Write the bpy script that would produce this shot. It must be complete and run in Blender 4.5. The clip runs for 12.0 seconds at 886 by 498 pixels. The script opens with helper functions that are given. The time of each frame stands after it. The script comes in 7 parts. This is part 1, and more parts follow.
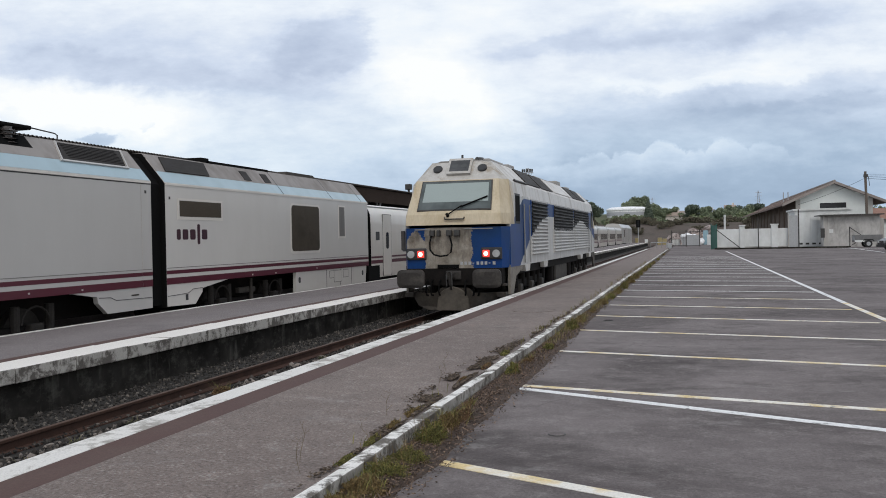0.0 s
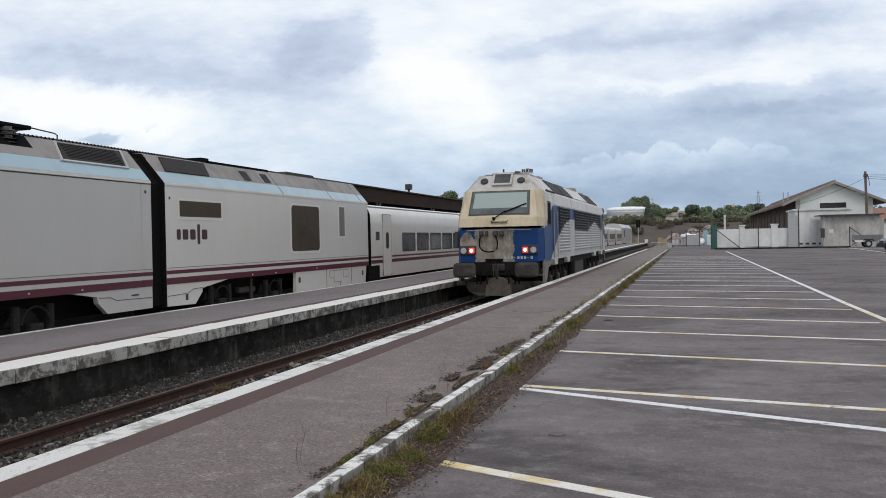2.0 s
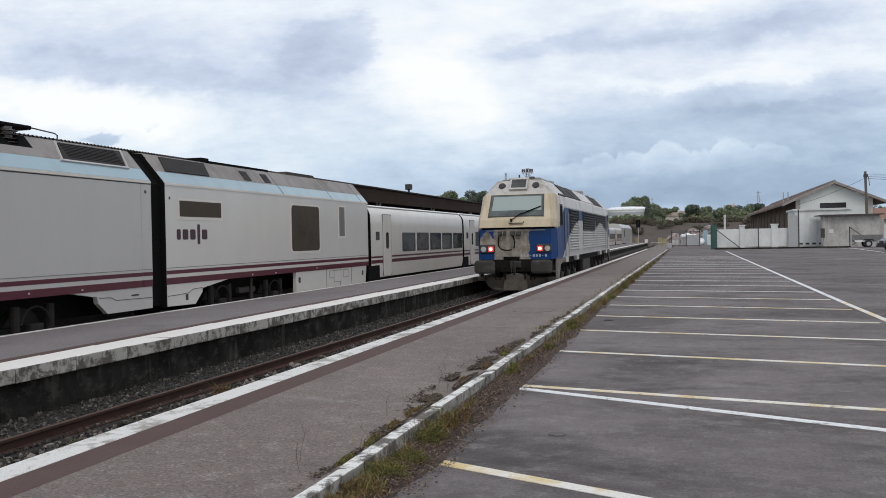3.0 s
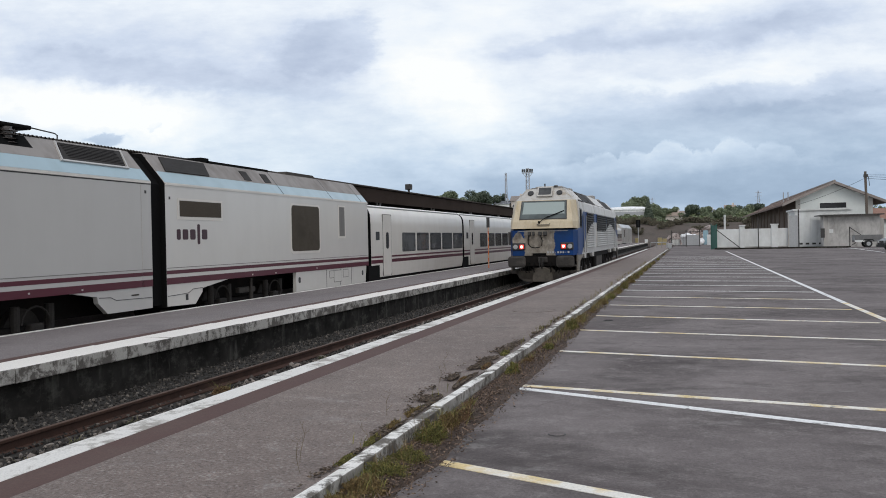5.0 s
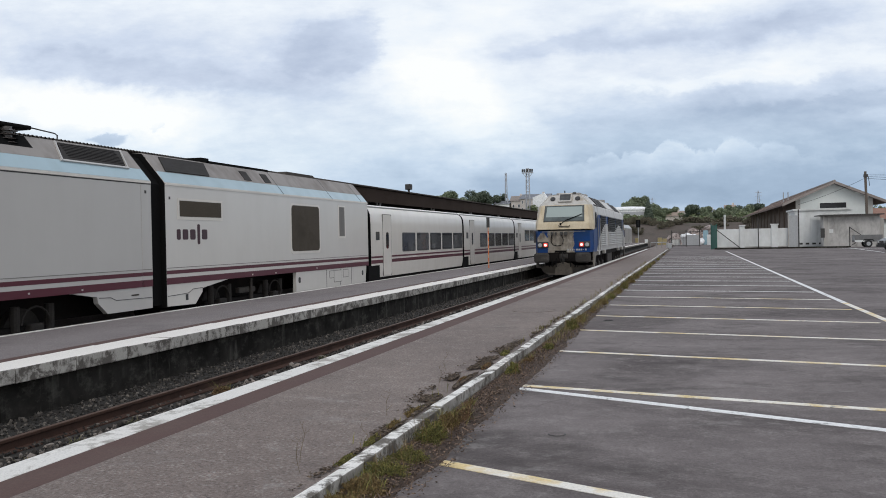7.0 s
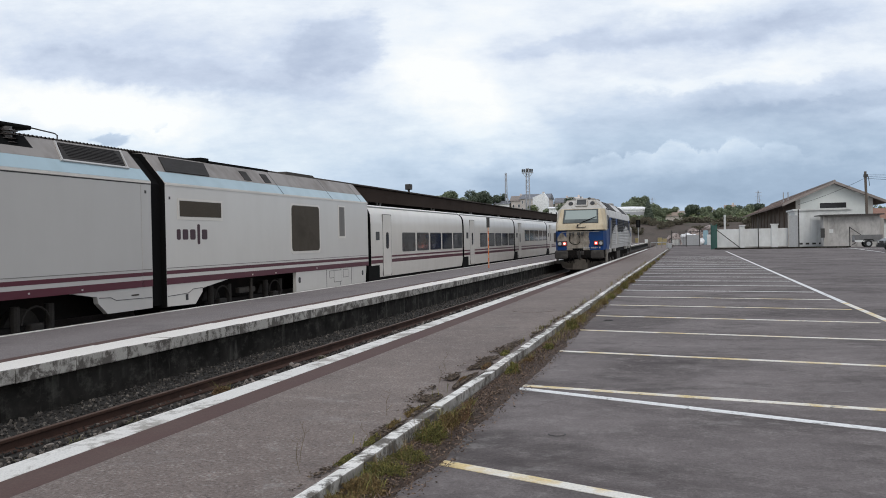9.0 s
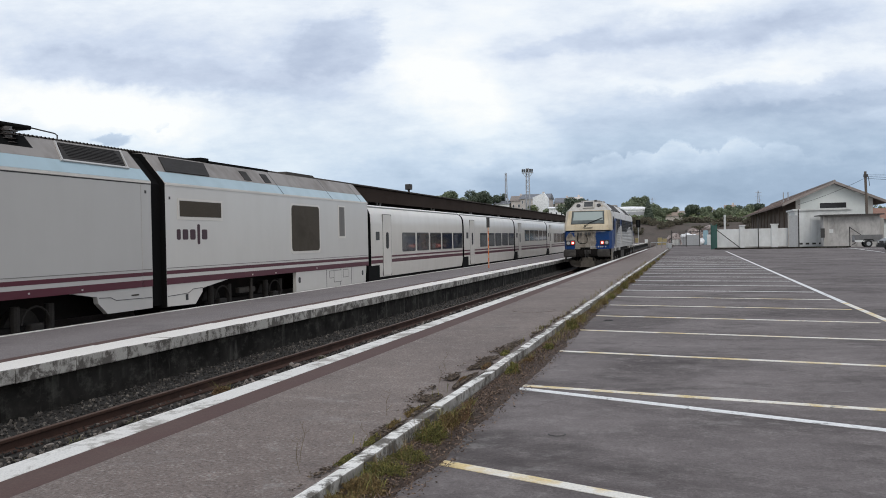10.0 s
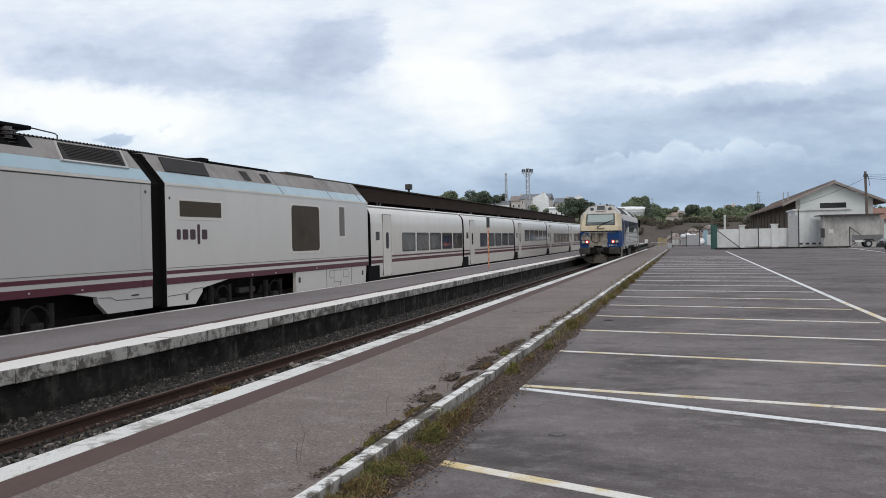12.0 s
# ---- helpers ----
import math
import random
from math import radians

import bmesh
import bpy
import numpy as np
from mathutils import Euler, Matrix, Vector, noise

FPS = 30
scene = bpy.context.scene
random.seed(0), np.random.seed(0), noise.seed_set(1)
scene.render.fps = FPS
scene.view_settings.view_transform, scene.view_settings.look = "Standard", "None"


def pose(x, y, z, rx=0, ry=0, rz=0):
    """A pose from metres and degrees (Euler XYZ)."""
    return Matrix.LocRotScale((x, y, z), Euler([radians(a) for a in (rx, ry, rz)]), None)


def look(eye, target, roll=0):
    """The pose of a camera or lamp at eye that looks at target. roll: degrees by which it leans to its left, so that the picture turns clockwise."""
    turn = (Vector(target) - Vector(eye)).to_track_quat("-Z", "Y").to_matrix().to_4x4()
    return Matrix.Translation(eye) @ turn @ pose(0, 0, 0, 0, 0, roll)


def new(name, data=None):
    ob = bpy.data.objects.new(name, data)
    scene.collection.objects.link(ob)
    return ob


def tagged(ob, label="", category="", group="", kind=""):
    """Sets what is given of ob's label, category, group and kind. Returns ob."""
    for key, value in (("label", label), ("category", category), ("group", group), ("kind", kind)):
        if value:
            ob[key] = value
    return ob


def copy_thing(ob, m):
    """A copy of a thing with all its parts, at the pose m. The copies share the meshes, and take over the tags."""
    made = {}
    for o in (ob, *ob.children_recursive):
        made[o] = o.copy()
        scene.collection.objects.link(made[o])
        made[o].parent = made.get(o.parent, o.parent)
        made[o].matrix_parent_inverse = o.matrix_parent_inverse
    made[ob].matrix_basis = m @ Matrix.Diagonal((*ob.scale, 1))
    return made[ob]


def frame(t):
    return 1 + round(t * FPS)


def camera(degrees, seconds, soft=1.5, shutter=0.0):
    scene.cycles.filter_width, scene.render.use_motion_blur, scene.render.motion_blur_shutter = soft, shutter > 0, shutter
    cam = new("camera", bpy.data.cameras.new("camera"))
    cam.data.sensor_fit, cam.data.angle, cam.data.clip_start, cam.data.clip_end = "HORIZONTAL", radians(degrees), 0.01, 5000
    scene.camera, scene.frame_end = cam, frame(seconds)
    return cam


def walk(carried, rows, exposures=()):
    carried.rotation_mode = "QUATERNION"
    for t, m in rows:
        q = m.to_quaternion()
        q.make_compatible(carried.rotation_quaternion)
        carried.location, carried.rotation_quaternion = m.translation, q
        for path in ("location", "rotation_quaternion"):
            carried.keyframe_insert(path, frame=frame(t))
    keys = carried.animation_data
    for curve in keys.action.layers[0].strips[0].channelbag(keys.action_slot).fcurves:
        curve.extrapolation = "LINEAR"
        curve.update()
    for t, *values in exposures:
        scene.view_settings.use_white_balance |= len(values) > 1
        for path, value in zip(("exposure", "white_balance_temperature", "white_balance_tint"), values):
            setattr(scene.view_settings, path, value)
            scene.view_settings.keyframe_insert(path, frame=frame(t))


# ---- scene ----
# camera: stands still on the car park, beside the platform
EYE = Vector((0.0, 0.0, 1.985))
YAW, TILT = radians(15.775), radians(0.64)
cam = camera(53.8, 12.0, soft=0.95)
AIM = Vector((-math.sin(YAW) * math.cos(TILT), math.cos(YAW) * math.cos(TILT), -math.sin(TILT)))
HELD = look(EYE, EYE + AIM * 10, -1.146)
walk(cam, [(0.0, HELD), (12.0, HELD)])
scene.view_settings.exposure = 0.0

# world: overcast daylight
world = bpy.data.worlds.new("overcast")
scene.world = world
world.use_nodes = True
wn, wl = world.node_tree.nodes, world.node_tree.links
sky = wn.new("ShaderNodeTexSky")
sky.sky_type, sky.sun_disc = "NISHITA", False
sky.sun_elevation, sky.sun_rotation = radians(50), radians(159)
sky.air_density, sky.dust_density = 1.5, 3.0
grey = wn.new("ShaderNodeMix")
grey.data_type = "RGBA"
grey.inputs[0].default_value = 0.7
grey.inputs[7].default_value = (6.6, 7.0, 7.7, 1)
wl.new(sky.outputs[0], grey.inputs[6])
wl.new(grey.outputs[2], wn["Background"].inputs[0])
wn["Background"].inputs[1].default_value = 0.115

sun = new("sun", bpy.data.lights.new("sun", "SUN"))
sun.data.energy, sun.data.angle, sun.data.color = 0.8, radians(25), (1.0, 0.97, 0.92)
sun.matrix_world = look((0, 0, 50), (-0.36 * 32.1, 0.933 * 32.1, 50 - 38.3))

# ---- materials ----
def nodes_of(name):
    m = bpy.data.materials.new(name)
    m.use_nodes = True
    return m, m.node_tree.nodes, m.node_tree.links


def ramp(n, l, src, a, b, ca=0.0, cb=1.0):
    r = n.new("ShaderNodeMapRange")
    r.inputs[1].default_value, r.inputs[2].default_value = a, b
    r.inputs[3].default_value, r.inputs[4].default_value = ca, cb
    l.new(src, r.inputs[0])
    return r.outputs[0]


def noise_tex(n, l, vec, scale, detail=6, rough=0.6, distort=0.0):
    t = n.new("ShaderNodeTexNoise")
    t.inputs["Scale"].default_value, t.inputs["Detail"].default_value = scale, detail
    t.inputs["Roughness"].default_value, t.inputs["Distortion"].default_value = rough, distort
    l.new(vec, t.inputs["Vector"])
    return t.outputs["Fac"]


def mixc(n, l, fac, a, b, blend="MIX"):
    x = n.new("ShaderNodeMix")
    x.data_type, x.blend_type = "RGBA", blend
    for sock, v in ((0, fac), (6, a), (7, b)):
        if isinstance(v, (int, float)):
            x.inputs[sock].default_value = v
        elif isinstance(v, tuple):
            x.inputs[sock].default_value = (*v, 1)
        else:
            l.new(v, x.inputs[sock])
    return x.outputs[2]


def calc(n, l, op, a, b=0.0, c=0.0):
    x = n.new("ShaderNodeMath")
    x.operation = op
    for i, v in enumerate((a, b, c)):
        if isinstance(v, (int, float)):
            x.inputs[i].default_value = v
        else:
            l.new(v, x.inputs[i])
    return x.outputs[0]


def coords(n, l, stretch=(1, 1, 1), kind="Object"):
    tc, mp = n.new("ShaderNodeTexCoord"), n.new("ShaderNodeMapping")
    mp.inputs["Scale"].default_value = stretch
    l.new(tc.outputs[kind], mp.inputs[0])
    return mp.outputs[0]


def finish(m, n, l, col, rough=0.6, metal=0.0, bump=None, depth=0.02, strength=0.4):
    b = n["Principled BSDF"]
    for key, v in (("Base Color", col), ("Roughness", rough), ("Metallic", metal)):
        if isinstance(v, (int, float)):
            b.inputs[key].default_value = v
        elif isinstance(v, tuple):
            b.inputs[key].default_value = (*v, 1)
        else:
            l.new(v, b.inputs[key])
    if bump is not None:
        bp = n.new("ShaderNodeBump")
        bp.inputs["Distance"].default_value, bp.inputs["Strength"].default_value = depth, strength
        l.new(bump, bp.inputs["Height"])
        l.new(bp.outputs[0], b.inputs["Normal"])
    return m


def surface(name, col, stain=None, rough=0.6, metal=0.0, large=0.6, fine=25.0, amount=0.5, speck=0.2, bump=0.004,
            stretch=(1, 1, 1), vary=0.0, low=0.48, high=0.72, spec=0.5):
    """Base colour with stains at a large scale and grain at a fine one."""
    m, n, l = nodes_of(name)
    v = coords(n, l, stretch)
    stain = stain or tuple(c * 0.6 for c in col)
    f1 = ramp(n, l, noise_tex(n, l, v, large, 8, 0.65, 0.3), low, high, 0, amount)
    f2 = noise_tex(n, l, v, fine, 4, 0.7)
    c = mixc(n, l, f1, col, stain)
    k = ramp(n, l, f2, 0.3, 0.7, 1 - speck, 1 + speck)
    if vary:
        info = n.new("ShaderNodeObjectInfo")
        k = calc(n, l, "MULTIPLY", k, ramp(n, l, info.outputs["Random"], 0, 1, 1 - vary, 1 + vary))
    c = mixc(n, l, 1.0, c, k, "MULTIPLY")
    r = ramp(n, l, f1, 0, 1, rough, min(1, rough + 0.2))
    n["Principled BSDF"].inputs["Specular IOR Level"].default_value = spec
    return finish(m, n, l, c, r, metal, f2, bump)


def asphalt_mat(name, base, patch, crack=True, worn=(0.2, 0.19, 0.18), tone=1.0, run=(1, 0.45, 1), grain=0.5, specks=0.75, band=(0.40, 0.66), smears=0.35, scuffs=0.3, gloss=0.5):
    m, n, l = nodes_of(name)
    v = coords(n, l)
    grit = calc(n, l, "ADD", calc(n, l, "MULTIPLY", noise_tex(n, l, v, 130, 3, 0.8), 0.45), calc(n, l, "MULTIPLY", noise_tex(n, l, v, 38, 4, 0.8), 0.55))
    mid = noise_tex(n, l, v, 5, 8, 0.7, 0.4)
    big = noise_tex(n, l, coords(n, l, run), 0.55, 8, 0.62, 0.6)
    c = mixc(n, l, ramp(n, l, big, *band), base, patch)
    c = mixc(n, l, ramp(n, l, mid, 0.50, 0.72, 0, 0.6), c, worn)
    c = mixc(n, l, 1.0, c, ramp(n, l, grit, 0.36, 0.64, (1 - grain) * tone, (1 + grain) * tone), "MULTIPLY")
    light = calc(n, l, "MULTIPLY", ramp(n, l, noise_tex(n, l, v, 42, 3, 0.6), 0.53, 0.66, 0, specks), ramp(n, l, mid, 0.42, 0.62, 0.15, 1))
    c = mixc(n, l, ramp(n, l, noise_tex(n, l, v, 11, 6, 0.75), 0.46, 0.66, 0, 0.5), c, patch)
    c = mixc(n, l, light, c, (0.33, 0.31, 0.29))
    h = grit
    # rubbed-in dark smears and pale scuffs
    smear = ramp(n, l, noise_tex(n, l, coords(n, l, (0.7, 1.0, 1)), 1.1, 9, 0.68, 0.25), 0.52, 0.68, 0, smears)
    c = mixc(n, l, smear, c, tuple(x * 0.42 for x in base))
    scuff = calc(n, l, "MULTIPLY", ramp(n, l, noise_tex(n, l, coords(n, l, (0.8, 1.2, 1)), 1.9, 9, 0.72, 0.3), 0.575, 0.72, 0, scuffs), ramp(n, l, mid, 0.4, 0.6, 0.3, 1))
    c = mixc(n, l, scuff, c, (0.34, 0.325, 0.31))
    if crack:
        vo = n.new("ShaderNodeTexVoronoi")
        vo.feature = "DISTANCE_TO_EDGE"
        vo.inputs["Scale"].default_value = 0.35
        ad = n.new("ShaderNodeVectorMath")
        ad.operation = "MULTIPLY_ADD"
        tn = n.new("ShaderNodeTexNoise")
        tn.inputs["Scale"].default_value = 1.6
        tn.inputs["Detail"].default_value = 6
        l.new(v, tn.inputs["Vector"])
        l.new(tn.outputs["Color"], ad.inputs[0])
        ad.inputs[1].default_value = (1.2, 1.2, 1.2)
        l.new(v, ad.inputs[2])
        l.new(ad.outputs[0], vo.inputs["Vector"])
        line = ramp(n, l, vo.outputs["Distance"], 0.0, 0.010, 0.28, 0)
        line = calc(n, l, "MULTIPLY", line, ramp(n, l, big, 0.45, 0.6))
        c = mixc(n, l, line, c, (0.02, 0.02, 0.02))
    n["Principled BSDF"].inputs["Specular IOR Level"].default_value = gloss
    return finish(m, n, l, c, ramp(n, l, mid, 0.3, 0.7, 0.75, 0.95), 0, h, 0.006, 0.5)


def worn_paint(name, paint, under, keep=0.5, scale=9.0, second=None, pieces=False):
    """Old paint, chipped and dirty."""
    m, n, l = nodes_of(name)
    v = coords(n, l)
    if pieces:
        info, add = n.new("ShaderNodeObjectInfo"), n.new("ShaderNodeVectorMath")
        add.operation = "MULTIPLY_ADD"
        add.inputs[1].default_value = (37.0, 91.0, 53.0)
        l.new(info.outputs["Random"], add.inputs[0])
        l.new(v, add.inputs[2])
        v = add.outputs[0]
    chips = noise_tex(n, l, v, scale, 9, 0.75, 0.3)
    broad = noise_tex(n, l, v, 0.9, 4, 0.6)
    f = calc(n, l, "ADD", chips, calc(n, l, "MULTIPLY", broad, 0.35))
    base = paint
    if second:
        base = mixc(n, l, ramp(n, l, noise_tex(n, l, v, 2.6, 6, 0.65), 0.46, 0.62), paint, second)
    c = mixc(n, l, ramp(n, l, f, keep + 0.17, keep + 0.27), base, under)
    c = mixc(n, l, 1.0, c, ramp(n, l, noise_tex(n, l, v, 70, 3, 0.7), 0.3, 0.7, 0.82, 1.1), "MULTIPLY")
    return finish(m, n, l, c, 0.75, 0, chips, 0.003, 0.4)


def glow(name, col, power):
    m, n, l = nodes_of(name)
    b = n["Principled BSDF"]
    b.inputs["Base Color"].default_value = (*col, 1)
    b.inputs["Emission Color"].default_value = (*col, 1)
    b.inputs["Emission Strength"].default_value = power
    return m


def pane(name, col, rough=0.08):
    """Dark train glass: glossy, with a dim inside."""
    m, n, l = nodes_of(name)
    v = coords(n, l)
    c = mixc(n, l, ramp(n, l, noise_tex(n, l, v, 1.3, 3), 0.4, 0.6), col, tuple(x * 0.6 for x in col))
    finish(m, n, l, c, rough)
    n["Principled BSDF"].inputs["Specular IOR Level"].default_value = 0.25
    return m


def train_paint(name, col, grime, streak=0.35, rough=0.35, metal=0.0, coat=0.0):
    """Coach paint with rain streaks and road dirt towards no fixed place."""
    m, n, l = nodes_of(name)
    v = coords(n, l, (1, 1.1, 0.25))
    s = ramp(n, l, noise_tex(n, l, v, 1.6, 6, 0.6), 0.42, 0.8, 0, streak * 0.7)
    w = coords(n, l)
    b = ramp(n, l, noise_tex(n, l, w, 0.5, 5, 0.6), 0.35, 0.7, 0, 0.35)
    c = mixc(n, l, s, col, grime)
    c = mixc(n, l, calc(n, l, "MULTIPLY", b, 0.6), c, grime)
    n["Principled BSDF"].inputs["Coat Weight"].default_value = coat
    n["Principled BSDF"].inputs["Coat Roughness"].default_value = 0.22
    return finish(m, n, l, c, ramp(n, l, s, 0, 0.4, rough, rough + 0.25), metal, noise_tex(n, l, w, 0.9, 2), 0.004, 0.2)


M = {}
M["carpark"] = asphalt_mat("car_park_asphalt", (0.078, 0.068, 0.067), (0.152, 0.135, 0.132), True, (0.19, 0.174, 0.168), 1.44, (0.6, 0.95, 1), 0.30, 0.35, (0.38, 0.62), 0.5, 0.7, 0.05)
M["platform"] = asphalt_mat("platform_asphalt", (0.152, 0.121, 0.108), (0.204, 0.165, 0.146), True, (0.28, 0.233, 0.206), 1.0, (1, 0.8, 1), 0.66, 1.0, (0.40, 0.66), 0.3, 0.6, 0.3)
M["platform_far"] = asphalt_mat("far_platform_asphalt", (0.160, 0.138, 0.139), (0.195, 0.172, 0.170), False, (0.19, 0.178, 0.172))
M["maroon"] = surface("maroon_paving", (0.086, 0.045, 0.038), (0.115, 0.08, 0.067), 0.85, large=1.5, fine=60, amount=0.7)
M["white_edge"] = worn_paint("white_edge_paint", (0.73, 0.71, 0.67), (0.36, 0.335, 0.30), 0.50, 4)
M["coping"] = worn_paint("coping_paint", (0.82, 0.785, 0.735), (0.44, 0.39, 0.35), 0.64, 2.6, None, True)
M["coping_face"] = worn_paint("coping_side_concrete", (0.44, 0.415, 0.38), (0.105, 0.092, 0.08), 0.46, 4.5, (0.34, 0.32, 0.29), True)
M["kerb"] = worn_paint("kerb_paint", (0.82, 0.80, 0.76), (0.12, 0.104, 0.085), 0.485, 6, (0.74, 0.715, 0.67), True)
# greyer than the kerb tops, for every face that doesn't point up
M["kerb_side"] = worn_paint("kerb_side_grey_paint", (0.42, 0.40, 0.37), (0.11, 0.095, 0.078), 0.48, 6, (0.28, 0.26, 0.235), True)
M["line_white"] = worn_paint("line_white", (0.80, 0.80, 0.79), (0.26, 0.255, 0.25), 0.55, 12)
M["line_yellow"] = worn_paint("line_yellow", (0.80, 0.77, 0.70), (0.26, 0.25, 0.235), 0.57, 12, (0.72, 0.56, 0.28))
# near-black concrete with pale vertical runs and blotches
def dark_wall_mat():
    m, n, l = nodes_of("dark_platform_wall")
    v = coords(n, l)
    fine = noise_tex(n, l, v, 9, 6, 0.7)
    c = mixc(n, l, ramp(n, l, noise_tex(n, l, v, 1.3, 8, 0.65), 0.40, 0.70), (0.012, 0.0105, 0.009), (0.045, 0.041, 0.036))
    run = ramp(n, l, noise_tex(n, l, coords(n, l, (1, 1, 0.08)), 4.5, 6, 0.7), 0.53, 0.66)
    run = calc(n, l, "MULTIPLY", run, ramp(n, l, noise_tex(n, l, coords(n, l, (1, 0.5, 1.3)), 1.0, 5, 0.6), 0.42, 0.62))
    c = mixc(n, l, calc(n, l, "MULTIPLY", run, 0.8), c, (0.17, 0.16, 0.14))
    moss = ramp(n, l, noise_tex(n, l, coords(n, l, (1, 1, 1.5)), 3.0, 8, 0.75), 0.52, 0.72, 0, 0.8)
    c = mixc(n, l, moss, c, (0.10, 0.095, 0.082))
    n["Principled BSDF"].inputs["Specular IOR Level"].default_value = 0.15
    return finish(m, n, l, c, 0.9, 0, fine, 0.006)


M["dark_wall"] = dark_wall_mat()
M["ballast"] = surface("ballast_bed", (0.024, 0.021, 0.018), (0.018, 0.016, 0.014), 0.95, large=2, fine=45, amount=0.8, speck=0.5, bump=0.03)
M["rail_rust"] = surface("rusty_rail", (0.058, 0.026, 0.016), (0.026, 0.013, 0.009), 0.8, 0.1, large=2, fine=50, amount=0.8)
M["rail_top"] = surface("rail_running_surface", (0.10, 0.056, 0.038), (0.06, 0.034, 0.025), 0.6, 0.2, large=3, fine=60)
M["earth"] = surface("dry_earth", (0.074, 0.053, 0.042), (0.04, 0.029, 0.023), 0.95, large=3, fine=30, amount=0.8, speck=0.45, bump=0.02)
M["grass_ground"] = surface("rough_grass", (0.075, 0.085, 0.035), (0.10, 0.085, 0.05), 0.95, large=0.12, fine=3, amount=0.8, speck=0.35, bump=0.1)
M["train_white"] = train_paint("train_white_paint", (0.475, 0.46, 0.44), (0.37, 0.352, 0.33), 0.3, coat=0.4)
# brighter copy of train_white: the sky's sheen on the generator car put into colour
M["train_white_lit"] = train_paint("sky_lit_white_paint", (0.615, 0.59, 0.552), (0.485, 0.46, 0.42), 0.35, coat=0.9)
M["train_coach"] = train_paint("coach_cream_paint", (0.68, 0.645, 0.59), (0.50, 0.455, 0.395), 0.35, coat=0.4)
M["train_blue"] = train_paint("pale_blue_paint", (0.345, 0.475, 0.535), (0.29, 0.355, 0.37), 0.45, coat=0.3)
M["train_roof"] = train_paint("dusty_roof_paint", (0.30, 0.277, 0.26), (0.10, 0.084, 0.074), 0.9, 0.6)
M["train_purple"] = train_paint("purple_stripe_paint", (0.080, 0.006, 0.019), (0.06, 0.012, 0.02), 0.2)
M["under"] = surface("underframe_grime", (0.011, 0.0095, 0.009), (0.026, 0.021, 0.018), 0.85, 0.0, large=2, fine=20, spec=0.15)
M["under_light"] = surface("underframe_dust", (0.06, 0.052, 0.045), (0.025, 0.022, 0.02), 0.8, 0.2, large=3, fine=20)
# rubber, and also the black of slabs that stand in for shaded openings
M["bellows"] = surface("black_rubber_and_shade", (0.006, 0.006, 0.006), (0.012, 0.011, 0.011), 0.8, spec=0.08)
M["grille"] = surface("dark_grille", (0.032, 0.028, 0.025), (0.018, 0.015, 0.014), 0.7, 0.3, fine=8, stretch=(1, 1, 6))
M["grille_brown"] = surface("brown_grille", (0.062, 0.046, 0.028), (0.036, 0.026, 0.016), 0.6, 0.3, large=1.2)
M["glass"] = pane("coach_glass", (0.03, 0.032, 0.036))
M["glass_pale"] = pane("blind_behind_glass", (0.095, 0.097, 0.10))
M["seal"] = surface("grey_door_seal", (0.19, 0.18, 0.168), None, 0.6)
M["rubber"] = surface("window_rubber", (0.03, 0.03, 0.032), None, 0.6)
M["steel"] = surface("grey_steel", (0.30, 0.30, 0.29), (0.17, 0.15, 0.13), 0.5, 0.5)
M["dark_steel"] = surface("dark_steel", (0.07, 0.068, 0.066), (0.09, 0.06, 0.045), 0.6, 0.5)
M["canopy"] = surface("canopy_brown", (0.018, 0.0135, 0.0115), (0.03, 0.023, 0.019), 0.85, stretch=(1, 1, 4), spec=0.15)
M["canopy_sheet"] = surface("weathered_roof_sheet", (0.085, 0.074, 0.068), (0.045, 0.038, 0.034), 0.8, large=0.8, fine=12)
M["canopy_light"] = surface("canopy_fascia", (0.030, 0.019, 0.014), (0.017, 0.011, 0.008), 0.85, spec=0.15)

# ---- mesh helpers ----
def box(bm, x0, x1, y0, y1, z0, z1, bevel=0.0):
    r = bmesh.ops.create_cube(bm, size=1.0, matrix=Matrix.Translation(((x0 + x1) / 2, (y0 + y1) / 2, (z0 + z1) / 2))
                              @ Matrix.Diagonal((abs(x1 - x0), abs(y1 - y0), abs(z1 - z0), 1)))
    if bevel:
        es = list({e for v in r["verts"] for e in v.link_edges})
        bmesh.ops.bevel(bm, geom=es, offset=bevel, segments=2, affect="EDGES", profile=0.5)


def rod(bm, a, b, r0, r1=None, seg=10):
    a, b = Vector(a), Vector(b)
    d = b - a
    m = Matrix.Translation((a + b) / 2) @ d.to_track_quat("Z", "Y").to_matrix().to_4x4()
    bmesh.ops.create_cone(bm, cap_ends=True, segments=seg, radius1=r0, radius2=r0 if r1 is None else r1, depth=d.length, matrix=m)


def bent(bm, pts, r, seg=6):
    """A round bar bent along a path."""
    p = [Vector(q) for q in pts]
    rings = []
    for i, c in enumerate(p):
        t = (p[min(i + 1, len(p) - 1)] - p[max(i - 1, 0)]).normalized()
        a = t.cross(Vector((0.31, 0.2, 0.93)) if abs(t.z) < 0.9 else Vector((0.9, 0.3, 0.1))).normalized()
        b = t.cross(a)
        rings.append([c + (a * math.cos(k * 6.2832 / seg) + b * math.sin(k * 6.2832 / seg)) * r for k in range(seg)])
    loft(bm, rings, close=True)


